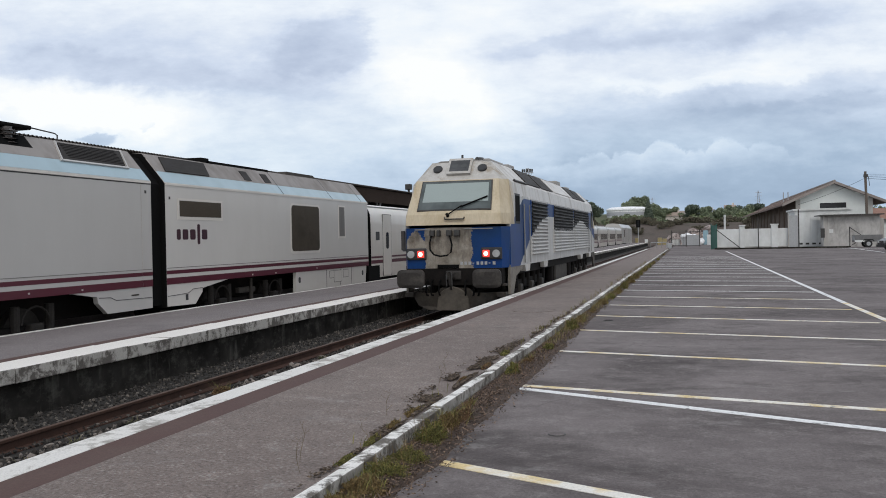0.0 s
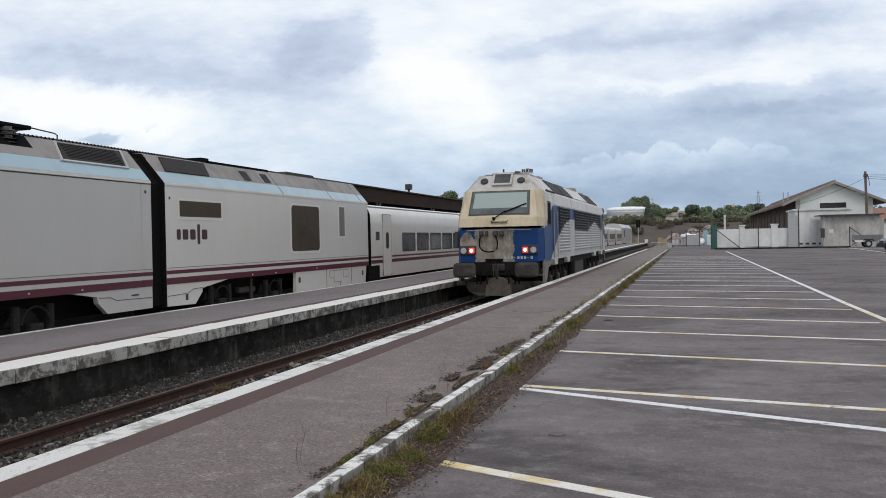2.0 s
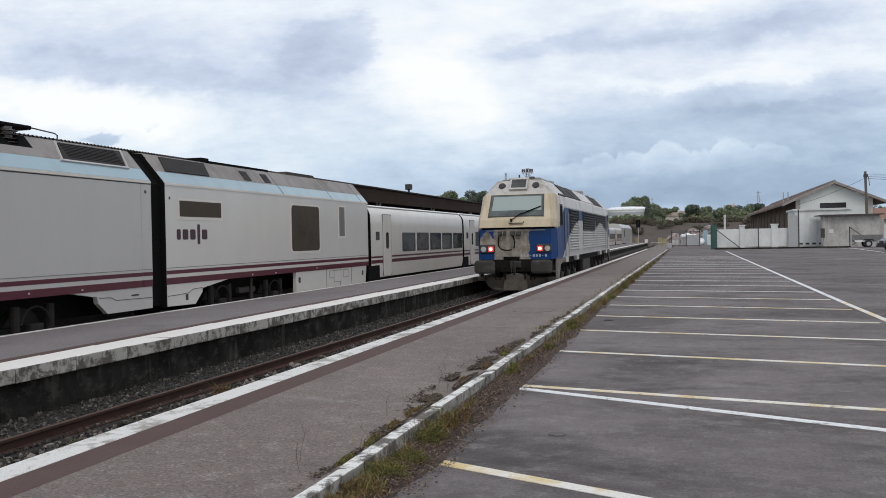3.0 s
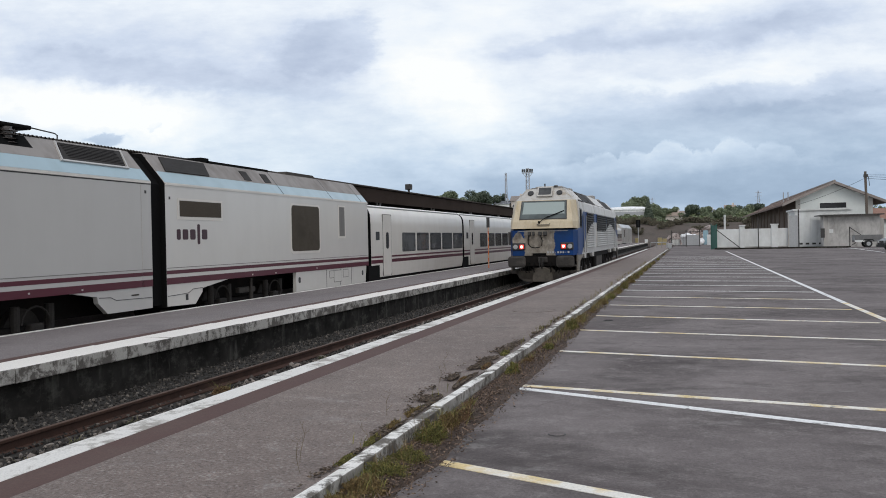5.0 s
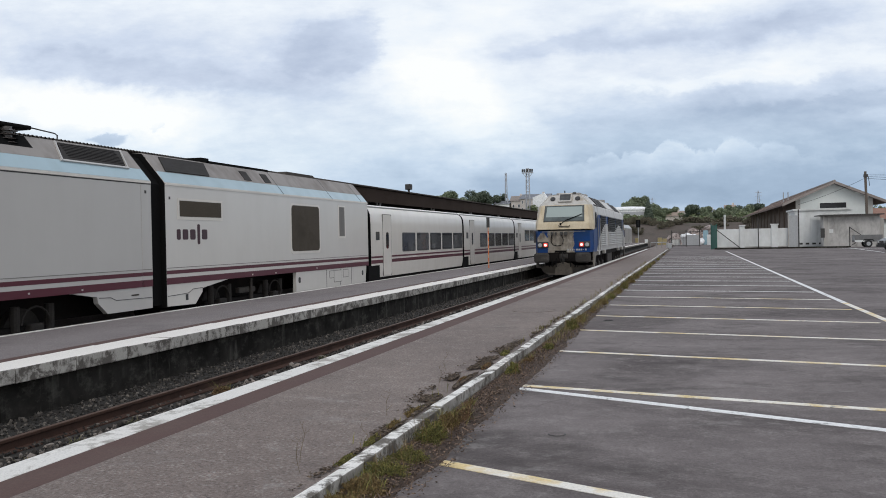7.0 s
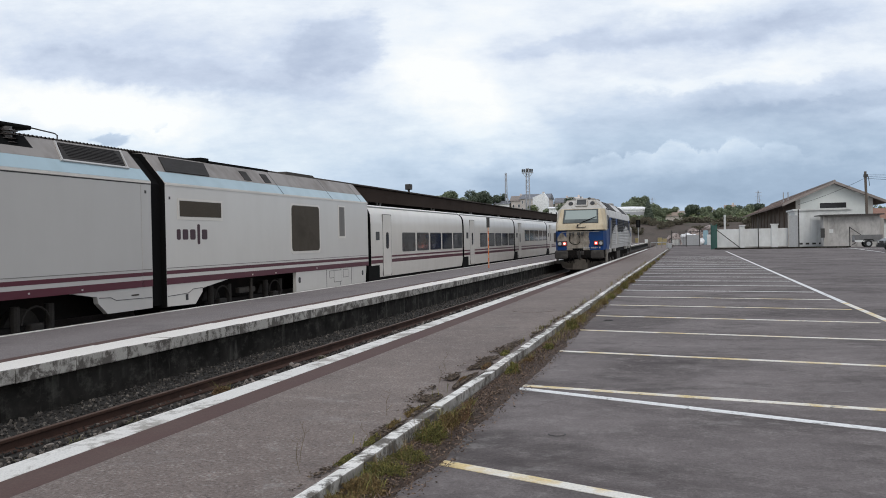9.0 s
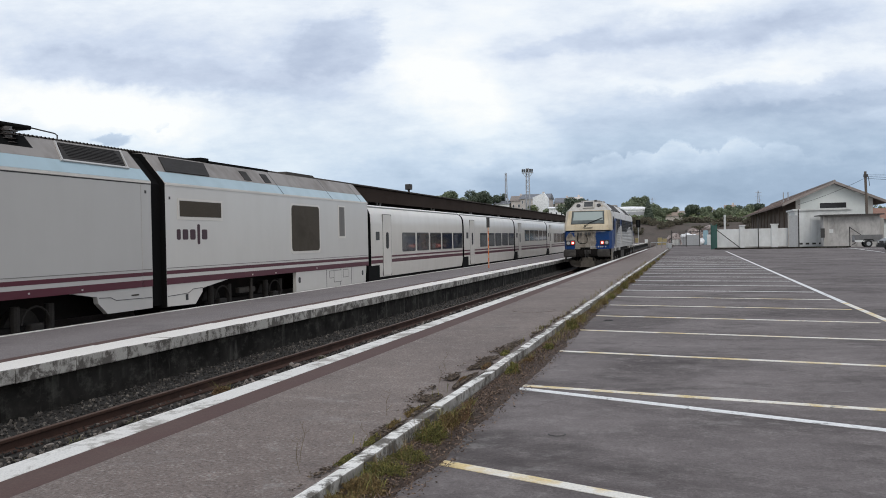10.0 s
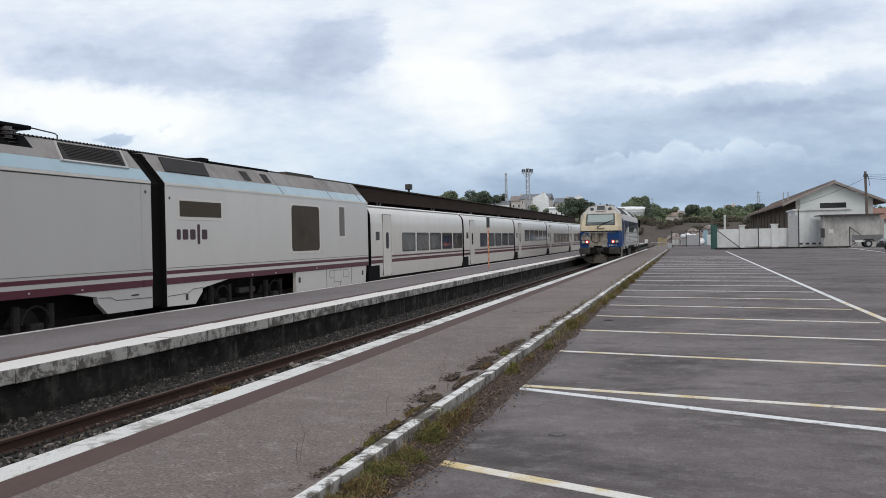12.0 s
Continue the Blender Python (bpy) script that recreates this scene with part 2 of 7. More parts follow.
def loft(bm, rings, close=False, caps=True):
    """Skin through rings of as many points each."""
    vs = [[bm.verts.new(p) for p in ring] for ring in rings]
    k = len(vs[0])
    for a, b in zip(vs, vs[1:]):
        for i in range(k if close else k - 1):
            j = (i + 1) % k
            bm.faces.new((a[i], a[j], b[j], b[i]))
    if caps:
        bm.faces.new(list(reversed(vs[0])))
        bm.faces.new(vs[-1])
    bmesh.ops.recalc_face_normals(bm, faces=bm.faces)


def prism(bm, prof, axis, a, b):
    """A flat outline pushed along an axis from a to b. Outline in the two other axes, in xyz order."""
    def at(p, t):
        q = list(p)
        q.insert(axis, t)
        return q
    loft(bm, [[at(p, a) for p in prof], [at(p, b) for p in prof]], close=True)


def mesh_of(name, bm, material, smooth=False):
    me = bpy.data.meshes.new(name)
    bm.to_mesh(me)
    bm.free()
    me.materials.append(material)
    if smooth:
        me.shade_smooth()
        me.set_sharp_from_angle(angle=radians(35))
    return me


def part(name, bm, material, parent, label="", smooth=False):
    ob = new(name, mesh_of(name, bm, material, smooth))
    ob.parent = parent
    return tagged(ob, label)


def thing(name, label, category, group="", at=None):
    ob = tagged(new(name), label, category, group)
    if at is not None:
        ob.matrix_basis = at
    return ob


def solo(name, bm, material, label, category, group="", kind="", smooth=False):
    return tagged(new(name, mesh_of(name, bm, material, smooth)), label, category, group, kind)


def slab(name, x0, x1, y0, y1, z0, z1, material, parent, label="", bevel=0.0):
    bm = bmesh.new()
    box(bm, x0, x1, y0, y1, z0, z1, bevel)
    return part(name, bm, material, parent, label)


def smoothstep(a, b, x):
    t = min(1, max(0, (x - a) / (b - a)))
    return t * t * (3 - 2 * t)

# ---- ground, track, platforms, car park ----
PZ, CZ = 0.575, 0.475          # platform and car park above the rail
TRACK, TRAIN = -5.85, -12.22   # centre lines of the two tracks


def hill(x, y):
    rise = smoothstep(165, 330, y)
    side = smoothstep(10, -60, x)
    h = rise * (5.5 + 6.5 * side) + smoothstep(330, 900, y) * (6 + 4 * side)
    h += rise * 1.2 * noise.noise((x * 0.02, y * 0.02, 0.3))
    right = smoothstep(15, 40, x) * smoothstep(150, 260, y)
    return -0.26 + h + right * 3.0


def build_ground():
    xs = sorted({*range(-1500, -200, 130), *range(-200, 201, 10), *range(210, 1501, 130)})
    ys = sorted({*range(-120, 140, 20), *range(140, 460, 10), *range(460, 3400, 140)})
    verts = [(x, y, hill(x, y)) for y in ys for x in xs]
    w = len(xs)
    faces = [(j * w + i, j * w + i + 1, (j + 1) * w + i + 1, (j + 1) * w + i) for j in range(len(ys) - 1) for i in range(w - 1)]
    me = bpy.data.meshes.new("ground")
    me.from_pydata(verts, [], faces)
    me.materials.append(M["grass_ground"])
    me.shade_smooth()
    tagged(new("ground", me), "rough grassy ground rising to a wooded hill", "ground", kind="structure")


build_ground()


def build_bed():
    bm = bmesh.new()
    prism(bm, [(-7.73, -0.3), (-7.73, -0.06), (-7.45, -0.07), (-7.05, -0.12), (-6.85, -0.15), (-6.6, -0.19), (-5.1, -0.19), (-4.28, -0.16), (-4.28, -0.3)], 1, -30, 175)
    solo("ballast_bed", bm, M["ballast"], "dark dirty ballast bed under the near track", "ballast", kind="structure")
    bm = bmesh.new()
    prism(bm, [(-17.0, -0.3), (-17.0, -0.16), (-10.55, -0.16), (-10.55, -0.3)], 1, -30, 190)
    solo("ballast_bed", bm, M["ballast"], "dark dirty ballast bed under the standing train", "ballast", kind="structure")


build_bed()


def drift(y):
    """The near track swings a little away from the platform towards the camera."""
    return -0.17 * smoothstep(22, 4, y)


def rail(x, y0, y1, bend):
    th = thing("rail", "rusty brown steel rail with a worn top", "rail", "rails")
    foot = [(-0.07, -0.16), (-0.07, -0.145), (-0.012, -0.12), (-0.012, -0.045), (-0.036, -0.03), (-0.036, -0.006),
            (0.036, -0.006), (0.036, -0.03), (0.012, -0.045), (0.012, -0.12), (0.07, -0.145), (0.07, -0.16)]
    head = [(-0.03, -0.006), (-0.03, 0.0), (0.03, 0.0), (0.03, -0.006)]
    ys = [y0, *range(3, 24, 1), y1]
    for name, prof, mt in (("web", foot, "rail_rust"), ("running_surface", head, "rail_top")):
        bm = bmesh.new()
        loft(bm, [[(x + dx + bend * drift(y), y, z) for dx, z in prof] for y in ys], close=True)
        part(name, bm, M[mt], th)


for centre in (TRACK, TRAIN):
    for off in (-0.87, 0.87):
        rail(centre + off, -30, 185, 1.0 if centre == TRACK else 0.0)


def pebbles(name, count, place, size, material, label, category):
    """Loose stones in one mesh."""
    rng = np.random.default_rng(5)
    base = bmesh.new()
    bmesh.ops.create_icosphere(base, subdivisions=1, radius=1)
    bv = np.array([v.co[:] for v in base.verts])
    bf = np.array([[v.index for v in f.verts] for f in base.faces])
    base.free()
    vs, fs = [], []
    for i in range(count):
        c = place(rng)
        s = size * rng.uniform(0.5, 1.5) * rng.uniform(0.6, 1.3, 3)
        a = rng.uniform(0, 6.28)
        p = bv * s * rng.uniform(0.6, 1.3, (len(bv), 1))
        q = np.column_stack((p[:, 0] * math.cos(a) - p[:, 1] * math.sin(a), p[:, 0] * math.sin(a) + p[:, 1] * math.cos(a), p[:, 2]))
        fs.append(bf + i * len(bv))
        vs.append(q + c)
    me = bpy.data.meshes.new(name)
    me.from_pydata(np.concatenate(vs).tolist(), [], np.concatenate(fs).tolist())
    me.materials.append(material)
    return tagged(new(name, me), label, category, kind="stuff")


def island_mat(name, dark, light, rough=0.9, power=1.0):
    m, n, l = nodes_of(name)
    g = n.new("ShaderNodeNewGeometry")
    c = mixc(n, l, calc(n, l, "POWER", g.outputs["Random Per Island"], power), dark, light)
    c = mixc(n, l, 1.0, c, ramp(n, l, noise_tex(n, l, coords(n, l), 40, 3), 0.3, 0.7, 0.7, 1.2), "MULTIPLY")
    return finish(m, n, l, c, rough)


M["stones"] = island_mat("ballast_stones", (0.018, 0.016, 0.0145), (0.17, 0.15, 0.13), 0.9, 3.4)


def stone_spot(rng):
    y = 6.0 + 44 * rng.random() ** 1.8
    if rng.random() < 0.70:
        x = -6.8 - 0.92 * rng.random() ** 1.5
        return np.array([x, y, np.interp(x, (-7.73, -7.45, -7.05, -6.85), (-0.06, -0.07, -0.12, -0.15)) + 0.012 * rng.random()])
    return np.array([rng.uniform(-6.65, -6.05), y, -0.16 + 0.03 * rng.random()])


pebbles("ballast_stones", 15000, stone_spot, 0.019, M["stones"], "loose grey and brown ballast stones along the rail", "stones")


def rail_side_spot(rng):
    return np.array([rng.uniform(-6.62, -5.9), 5.0 + 40 * rng.random() ** 1.8, -0.165 + 0.04 * rng.random()])


pebbles("loose_stones", 2600, rail_side_spot, 0.034, island_mat("mixed_stones", (0.026, 0.021, 0.018), (0.30, 0.26, 0.23), 0.9, 2.8), "larger pale and brown stones beside the rail", "stones")


def build_platforms():
    # far platform, between the two tracks
    th = tagged(new("platform_far"), "grey asphalt island platform with stained white coping", "platform", kind="structure")
    slab("surface", -10.52, -8.17, -30, 172, 0.3, PZ, M["platform_far"], th)
    slab("maroon_band", -8.38, -8.172, -30, 172, PZ - 0.01, PZ + 0.004, M["maroon"], th, "narrow dull maroon paving band")
    slab("back_edge", -10.66, -10.52, -30, 172, 0.3, PZ + 0.004, M["white_edge"], th, "thin white painted edge beside the train")
    slab("side_wall", -8.2, -7.72, -30, 172, -0.28, 0.398, M["dark_wall"], th, "black concrete side wall")
    slab("back_wall", -10.6, -10.4, -30, 172, -0.28, 0.3, M["dark_wall"], th)
    # near platform, beside the car park
    tn = tagged(new("platform_near"), "worn grey asphalt platform with white painted edge", "platform", kind="structure")
    slab("surface", -3.72, -2.118, -30, 92, 0.3, PZ, M["platform"], tn)
    slab("maroon_band", -4.02, -3.72, -30, 92, 0.3, PZ + 0.001, M["maroon"], tn, "dull maroon paving band")
    slab("white_edge", -4.27, -4.02, -30, 92, 0.36, PZ + 0.006, M["white_edge"], tn, "chipped white painted platform edge", 0.01)
    slab("side_wall", -4.2, -3.9, -30, 92, -0.28, 0.36, M["dark_wall"], tn)
    slab("far_surface", -4.27, -2.2, 92, 135, -0.2, PZ - 0.02, M["platform"], tn)
    return th, tn


FAR, NEAR = build_platforms()


def build_carpark():
    bm = bmesh.new()
    box(bm, -1.99, 60, -30, 135, 0.2, CZ)
    solo("car_park", bm, M["carpark"], "dark grey patched asphalt car park surface", "car park", kind="structure")
    z0, z1 = CZ - 0.01, CZ + 0.004

    def stripe(a, b, w, material, label):
        a, b = Vector(a), Vector(b)
        d = (b - a).normalized()
        s = Vector((-d.y, d.x)) * w / 2
        bm = bmesh.new()
        prof = [a + s, a - s, b - s, b + s]
        loft(bm, [[(p.x, p.y, z0) for p in prof], [(p.x, p.y, z1) for p in prof]], close=True)
        return solo("parking_line", bm, material, label, "parking line", "painted lines of the car park", "structure")

    starts = [8.79, 11.52, 14.16, 16.72]
    while starts[-1] < 60:
        starts.append(starts[-1] + 2.63)
    for i, y in enumerate(starts):
        stripe((-1.74 + 0.04 * math.sin(i * 2.1), y), (2.98, y - 1.06), 0.105 if i < 6 else 0.09, M["line_yellow"] if i < 6 else M["line_white"],
               "worn yellowish white painted stall line" if i < 6 else "worn white painted stall line")
    stripe((-1.75, 5.70), (1.6, 4.29), 0.115, M["line_yellow"], "worn yellow and white painted slanting line")
    stripe((-1.68, 8.61), (2.98, 6.53), 0.11, M["line_white"], "clean white painted slanting line")
    stripe((13.9, 86.0), (12.84, 66.0), 0.15, M["line_white"], "white painted line towards the shed")
    stripe((3.26, 5.0), (3.12, 20.0), 0.12, M["line_yellow"], "white painted line along the stall ends")
    stripe((3.12, 20.0), (2.98, 78.0), 0.12, M["line_white"], "white painted line along the stall ends")
    stripe((13.0, 84.5), (17.5, 74.0), 0.14, M["line_white"], "faded white line before the sheds")


build_carpark()


def build_manholes():
    for x, y, z, r, host, mt in ((-1.0, 6.64, CZ, 0.06, "car park", "carpark"), (-1.42, 15.8, CZ, 0.08, "car park", "bellows"), (-2.91, 16.65, PZ, 0.40, "platform", "platform")):
        th = thing("manhole_cover", "small round iron cover set in the " + host, "manhole cover", "covers", pose(x, y, z))
        bm = bmesh.new()
        rod(bm, (0, 0, -0.02), (0, 0, 0.006), r, seg=28)
        part("plate", bm, M[mt], th)
        bm = bmesh.new()
        q = r * 1.06
        bent(bm, [(q * math.cos(a), q * math.sin(a), 0.0) for a in np.linspace(0, 6.2832, 25)], 0.006, 5)
        part("rim", bm, M["dark_steel" if host == "car park" else "platform"], th)


build_manholes()

# ---- station canopy beyond the standing train ----
def build_canopy():
    th = tagged(new("canopy"), "long dark brown station canopy with corrugated roof", "canopy", kind="structure")
    y0, y1 = 8, 112
    slab("fascia", -14.12, -14.02, y0, y1, 3.76, 4.37, M["canopy_light"], th, "dark brown fascia board")
    slab("soffit", -19.5, -14.12, y0, y1, 3.88, 3.98, M["canopy"], th)
    bm = bmesh.new()
    n = int((y1 - y0) / 0.065)
    top = [(y0 + i * 0.065, 4.45 + (0.022 if i % 2 else -0.022)) for i in range(n)]
    rings = [[(-13.9, y, z) for y, z in top], [(-19.5, y, z - 0.25) for y, z in top]]
    loft(bm, rings, caps=False)
    rings = [[(-13.9, y, z - 0.012) for y, z in top], [(-19.5, y, z - 0.27) for y, z in top]]
    loft(bm, rings, caps=False)
    part("corrugated_roof", bm, M["canopy_sheet"], th, "corrugated dark roofing sheets")
    y = 12.0
    while y < y1:
        bm = bmesh.new()
        rod(bm, (-16.5, y, -0.2), (-16.5, y, 4.0), 0.09)
        part("post", bm, M["dark_steel"], th)
        bm = bmesh.new()
        bent(bm, [(-14.15, y - 0.45, 3.98), (-14.15, y, 3.45), (-14.15, y + 0.45, 3.98)], 0.055)
        bent(bm, [(-16.5, y, 3.2), (-14.15, y, 3.98)], 0.05)
        part("brace", bm, M["steel"], th)
        y += 9.0
    slab("platform", -19.5, -14.3, -30, 172, -0.2, PZ, M["platform_far"], th)
    bm = bmesh.new()
    box(bm, -19.9, -19.5, y0, y1, -0.2, 4.1)
    solo("wall_station", bm, M["canopy_light"], "shaded station wall under the canopy", "wall", kind="structure")
    vent = thing("roof_vent", "small square metal chimney cap on the canopy", "roof vent")
    bm = bmesh.new()
    rod(bm, (-17, 52.5, 4.1), (-17, 52.5, 5.15), 0.07)
    part("pipe", bm, M["dark_steel"], vent)
    bm = bmesh.new()
    box(bm, -17.19, -16.81, 52.31, 52.69, 5.15, 5.5, 0.03)
    part("cap", bm, M["dark_steel"], vent)


build_canopy()

# ---- the standing train ----
HW = 1.47


def mirror(half):
    return half + [(-x, z) for x, z in reversed(half) if x > 1e-6]


COACH = mirror([(1.42, 0.66), (1.47, 0.95), (1.47, 2.55), (1.45, 2.9), (1.38, 3.08), (1.15, 3.24), (0.6, 3.33), (0.0, 3.35)])


def shell(bm, prof, y0, y1):
    prism(bm, prof, 1, y0, y1)


def side_strip(name, y0, y1, z0, z1, material, parent, proud=0.004, x=HW, label="", r=0.0):
    """A flat panel on the side that faces the platform, with rounded corners if r."""
    bm = bmesh.new()
    if r:
        pts = []
        for cy, cz, a0 in ((y1 - r, z1 - r, 0), (y0 + r, z1 - r, 90), (y0 + r, z0 + r, 180), (y1 - r, z0 + r, 270)):
            pts += [(cy + r * math.cos(radians(a0 + a)), cz + r * math.sin(radians(a0 + a))) for a in (0, 30, 60, 90)]
        prism(bm, pts, 0, x - 0.03, x + proud)
    else:
        box(bm, x - 0.03, x + proud, y0, y1, z0, z1)
    return part(name, bm, material, parent, label)


def build_coach(raised=0.0):
    th = thing("coach", "cream passenger coach with two purple stripes and dark windows", "railway coach", "coaches of the standing train")
    L = 13.14
    bm = bmesh.new()
    shell(bm, COACH, 0.16, L - 0.16)
    part("body", bm, M["train_coach"], th, smooth=True)
    # coach ends covered in black so that the gaps look shaded
    for y in (0.13, L - 0.16):
        bm = bmesh.new()
        shell(bm, COACH, y, y + 0.03)
        part("end_gap_shade", bm, M["bellows"], th, "black plate over the coach end, painting the gap's shade")
    bm = bmesh.new()
    shell(bm, [(x * 0.93, 0.2 + (z - 0.2) * 0.96) for x, z in COACH], L - 0.2, L + 0.2)
    part("gangway", bm, M["bellows"], th, "black rubber gangway bellows")
    bm = bmesh.new()
    prism(bm, [(-1.3, 0.28), (1.3, 0.28), (1.36, 0.67), (-1.36, 0.67)], 1, 0.1, L - 0.1)
    part("underframe", bm, M["under"], th)
    bm = bmesh.new()
    for s in (-0.87, 0.87):
        rod(bm, (s - 0.06, L, 0.4), (s + 0.06, L, 0.4), 0.4, seg=24)
    rod(bm, (-0.87, L, 0.4), (0.87, L, 0.4), 0.07)
    part("wheelset", bm, M["under"], th)
    # no opening is cut: a black slab on the skin paints its shade
    slab("wheel_recess_shade", 1.40, HW + 0.004, -0.12, 1.0, 0.5, 1.10, M["bellows"], th)
    side_strip("stripe", 0.17, L - 0.17, 1.362, 1.428, M["train_purple"], th, 0.003)
    side_strip("stripe", 0.17, L - 0.17, 1.17, 1.292, M["train_purple"], th, 0.003)
    # entrance door
    door = side_strip("door", 1.42, 2.30, 0.72, 2.92, M["train_coach"], th, 0.012, label="plain cream plug door", r=0.08)
    bm = bmesh.new()
    for y, z0, z1 in ((1.40, 0.7, 2.93), (2.32, 0.7, 2.93)):
        box(bm, HW - 0.02, HW + 0.008, y - 0.012, y + 0.012, z0, z1)
    box(bm, HW - 0.02, HW + 0.008, 1.40, 2.32, 2.925, 2.945)
    part("door_seal", bm, M["seal"], th)
    side_strip("door_window", 1.72, 2.0, 1.68, 2.28, M["glass"], door, 0.021, r=0.09)
    side_strip("display", 0.66, 1.04, 2.0, 2.30, M["glass_pale"], th, 0.008, r=0.03)
    # window band
    z0, z1 = 1.54 + raised, 2.28 + raised
    for i in range(5):
        y = 3.73 + i * 1.9
        w = side_strip("window", y - 0.1, y + 1.58, z0, z1, M["rubber"], th, 0.008 if not raised else 0.01, r=0.07)
        side_strip("pane", y - 0.07, y + 1.55, z0 + 0.04, z1 - 0.04, M["glass_pale" if i in (0, 1) else "glass"], w, 0.013, r=0.06)
        if i % 2 == 0:
            side_strip("blind", y + 0.09, y + 0.75, z0 + 0.08, z1 - 0.08, M["glass_pale"], w, 0.016)
    bm = bmesh.new()
    box(bm, 1.20, 1.26, 0.3, L - 0.3, 3.16, 3.215)
    part("gutter", bm, M["steel"], th)
    return th


def place_coaches():
    first = build_coach()
    first.matrix_basis = pose(TRAIN, 28.62, 0)
    for i in range(1, 9):
        if i == 2:
            continue
        copy_thing(first, pose(TRAIN, 28.62 + 13.12 * i, 0))
    cafe = build_coach(0.22)
    cafe["label"] = "cream buffet coach with a higher row of windows"
    cafe.matrix_basis = pose(TRAIN, 28.62 + 13.12 * 2, 0)


place_coaches()


def slant(bm, y0, y1, f0, f1, proud):
    """A strip on the slanted shoulder of the roof, from fraction f0 to f1 of its height."""
    nx, nz = 0.764, 0.645
    a = [(HW - 0.54 * f, 3.31 + 0.64 * f) for f in (f0, f1)]
    ring = [(a[0][0] - nx * 0.03, a[0][1] - nz * 0.03), (a[0][0] + nx * proud, a[0][1] + nz * proud),
            (a[1][0] + nx * proud, a[1][1] + nz * proud), (a[1][0] - nx * 0.03, a[1][1] - nz * 0.03)]
    prism(bm, ring, 1, y0, y1)


def slant_quad(bm, pts, proud):
    """Outline (y, fraction) on the slanted shoulder."""
    nx, nz = 0.764, 0.645
    def at(y, f, d):
        return (HW - 0.54 * f + nx * d, y, 3.31 + 0.64 * f + nz * d)
    loft(bm, [[at(y, f, -0.03) for y, f in pts], [at(y, f, proud) for y, f in pts]], close=True)


def build_power_body(th, y0, y1, skirts, paint):
    bm = bmesh.new()
    prism(bm, mirror([(1.47, 1.13), (1.47, 3.31), (0.93, 3.95), (0.5, 3.955), (0.0, 3.96)]), 1, y0, y1)
    part("body", bm, M[paint], th)
    bm = bmesh.new()
    slant(bm, y0 + 0.01, y1 - 0.01, 0.02, 0.40, 0.004)
    part("blue_band", bm, M["train_blue"], th, "pale blue band along the shoulder")
    bm = bmesh.new()
    slant(bm, y0 + 0.01, y1 - 0.01, 0.40, 0.99, 0.006)
    box(bm, -0.9, 0.9, y0 + 0.02, y1 - 0.02, 3.94, 3.966)
    part("roof", bm, M["train_roof"], th, "dusty grey brown roof skin")
    # white lip line; its paleness also paints the highlight along the edge
    side_strip("shoulder_lip_highlight", y0 + 0.01, y1 - 0.01, 3.262, 3.302, M["train_coach"], th, 0.014, label="pale raised lip with the edge highlight in its colour")
    side_strip("seam", y0 + 0.02, y1 - 0.02, 1.476, 1.49, M["seal"], th, 0.003)
    side_strip("stripe", y0, y1, 1.35, 1.43, M["train_purple"], th, 0.003)
    side_strip("stripe", y0, y1, 1.13, 1.27, M["train_purple"], th, 0.003)
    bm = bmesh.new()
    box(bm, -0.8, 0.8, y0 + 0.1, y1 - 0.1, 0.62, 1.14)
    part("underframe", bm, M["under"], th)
    for pts in skirts:
        bm = bmesh.new()
        prism(bm, pts, 0, 1.36, 1.462)
        part("skirt", bm, M[paint], th)


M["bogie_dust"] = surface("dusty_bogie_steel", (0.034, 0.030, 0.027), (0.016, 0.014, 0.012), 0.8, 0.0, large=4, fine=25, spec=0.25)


def bogie(th, yc, wheels=(-1.4, 1.4)):
    b = slab("bogie", -1.15, 1.15, yc - 2.0, yc + 2.0, 0.42, 0.62, M["under"], th, bevel=0.04)
    for y in wheels:
        bm = bmesh.new()
        for s in (-0.87, 0.87):
            rod(bm, (s - 0.07, yc + y, 0.46), (s + 0.07, yc + y, 0.46), 0.46, seg=28)
            rod(bm, (s * 1.08, yc + y, 0.46), (s * 1.22, yc + y, 0.46), 0.2, seg=16)
        rod(bm, (-0.9, yc + y, 0.46), (0.9, yc + y, 0.46), 0.09)
        part("wheelset", bm, M["bogie_dust"], b)
        bm = bmesh.new()
        bent(bm, [(1.24, yc + y + 0.36 * math.cos(a), 0.6 + 0.36 * math.sin(a)) for a in np.linspace(0.1, 3.0, 9)], 0.018, 6)
        part("brake_pipe", bm, M["bogie_dust"], b)
        slab("axle_box", 1.12, 1.28, yc + y - 0.16, yc + y + 0.16, 0.36, 0.66, M["bogie_dust"], b, bevel=0.03)
        for dy in (-0.42, 0.42):
            bm = bmesh.new()
            rod(bm, (1.16, yc + y + dy, 0.45), (1.16, yc + y + dy, 0.98), 0.085)
            part("spring", bm, M["bogie_dust"], b)
    bm = bmesh.new()
    rod(bm, (1.26, yc, 0.40), (1.26, yc + 0.02, 0.75), 0.055)
    rod(bm, (1.26, yc, 0.75), (1.26, yc + 0.02, 1.08), 0.04)
    box(bm, 1.12, 1.24, yc - 0.55, yc + 0.3, 0.72, 0.86, 0.02)
    part("damper", bm, M["under_light"], b)


def fastener(th, y, z, s=0.07):
    side_strip("marking", y, y + s, z, z + s, M["dark_steel"], th, 0.004)


M["porcelain"] = surface("glazed_insulator", (0.085, 0.075, 0.072), (0.04, 0.035, 0.033), 0.15)
M["seam_light"] = surface("pale_panel_joint", (0.46, 0.43, 0.40), None, 0.5)


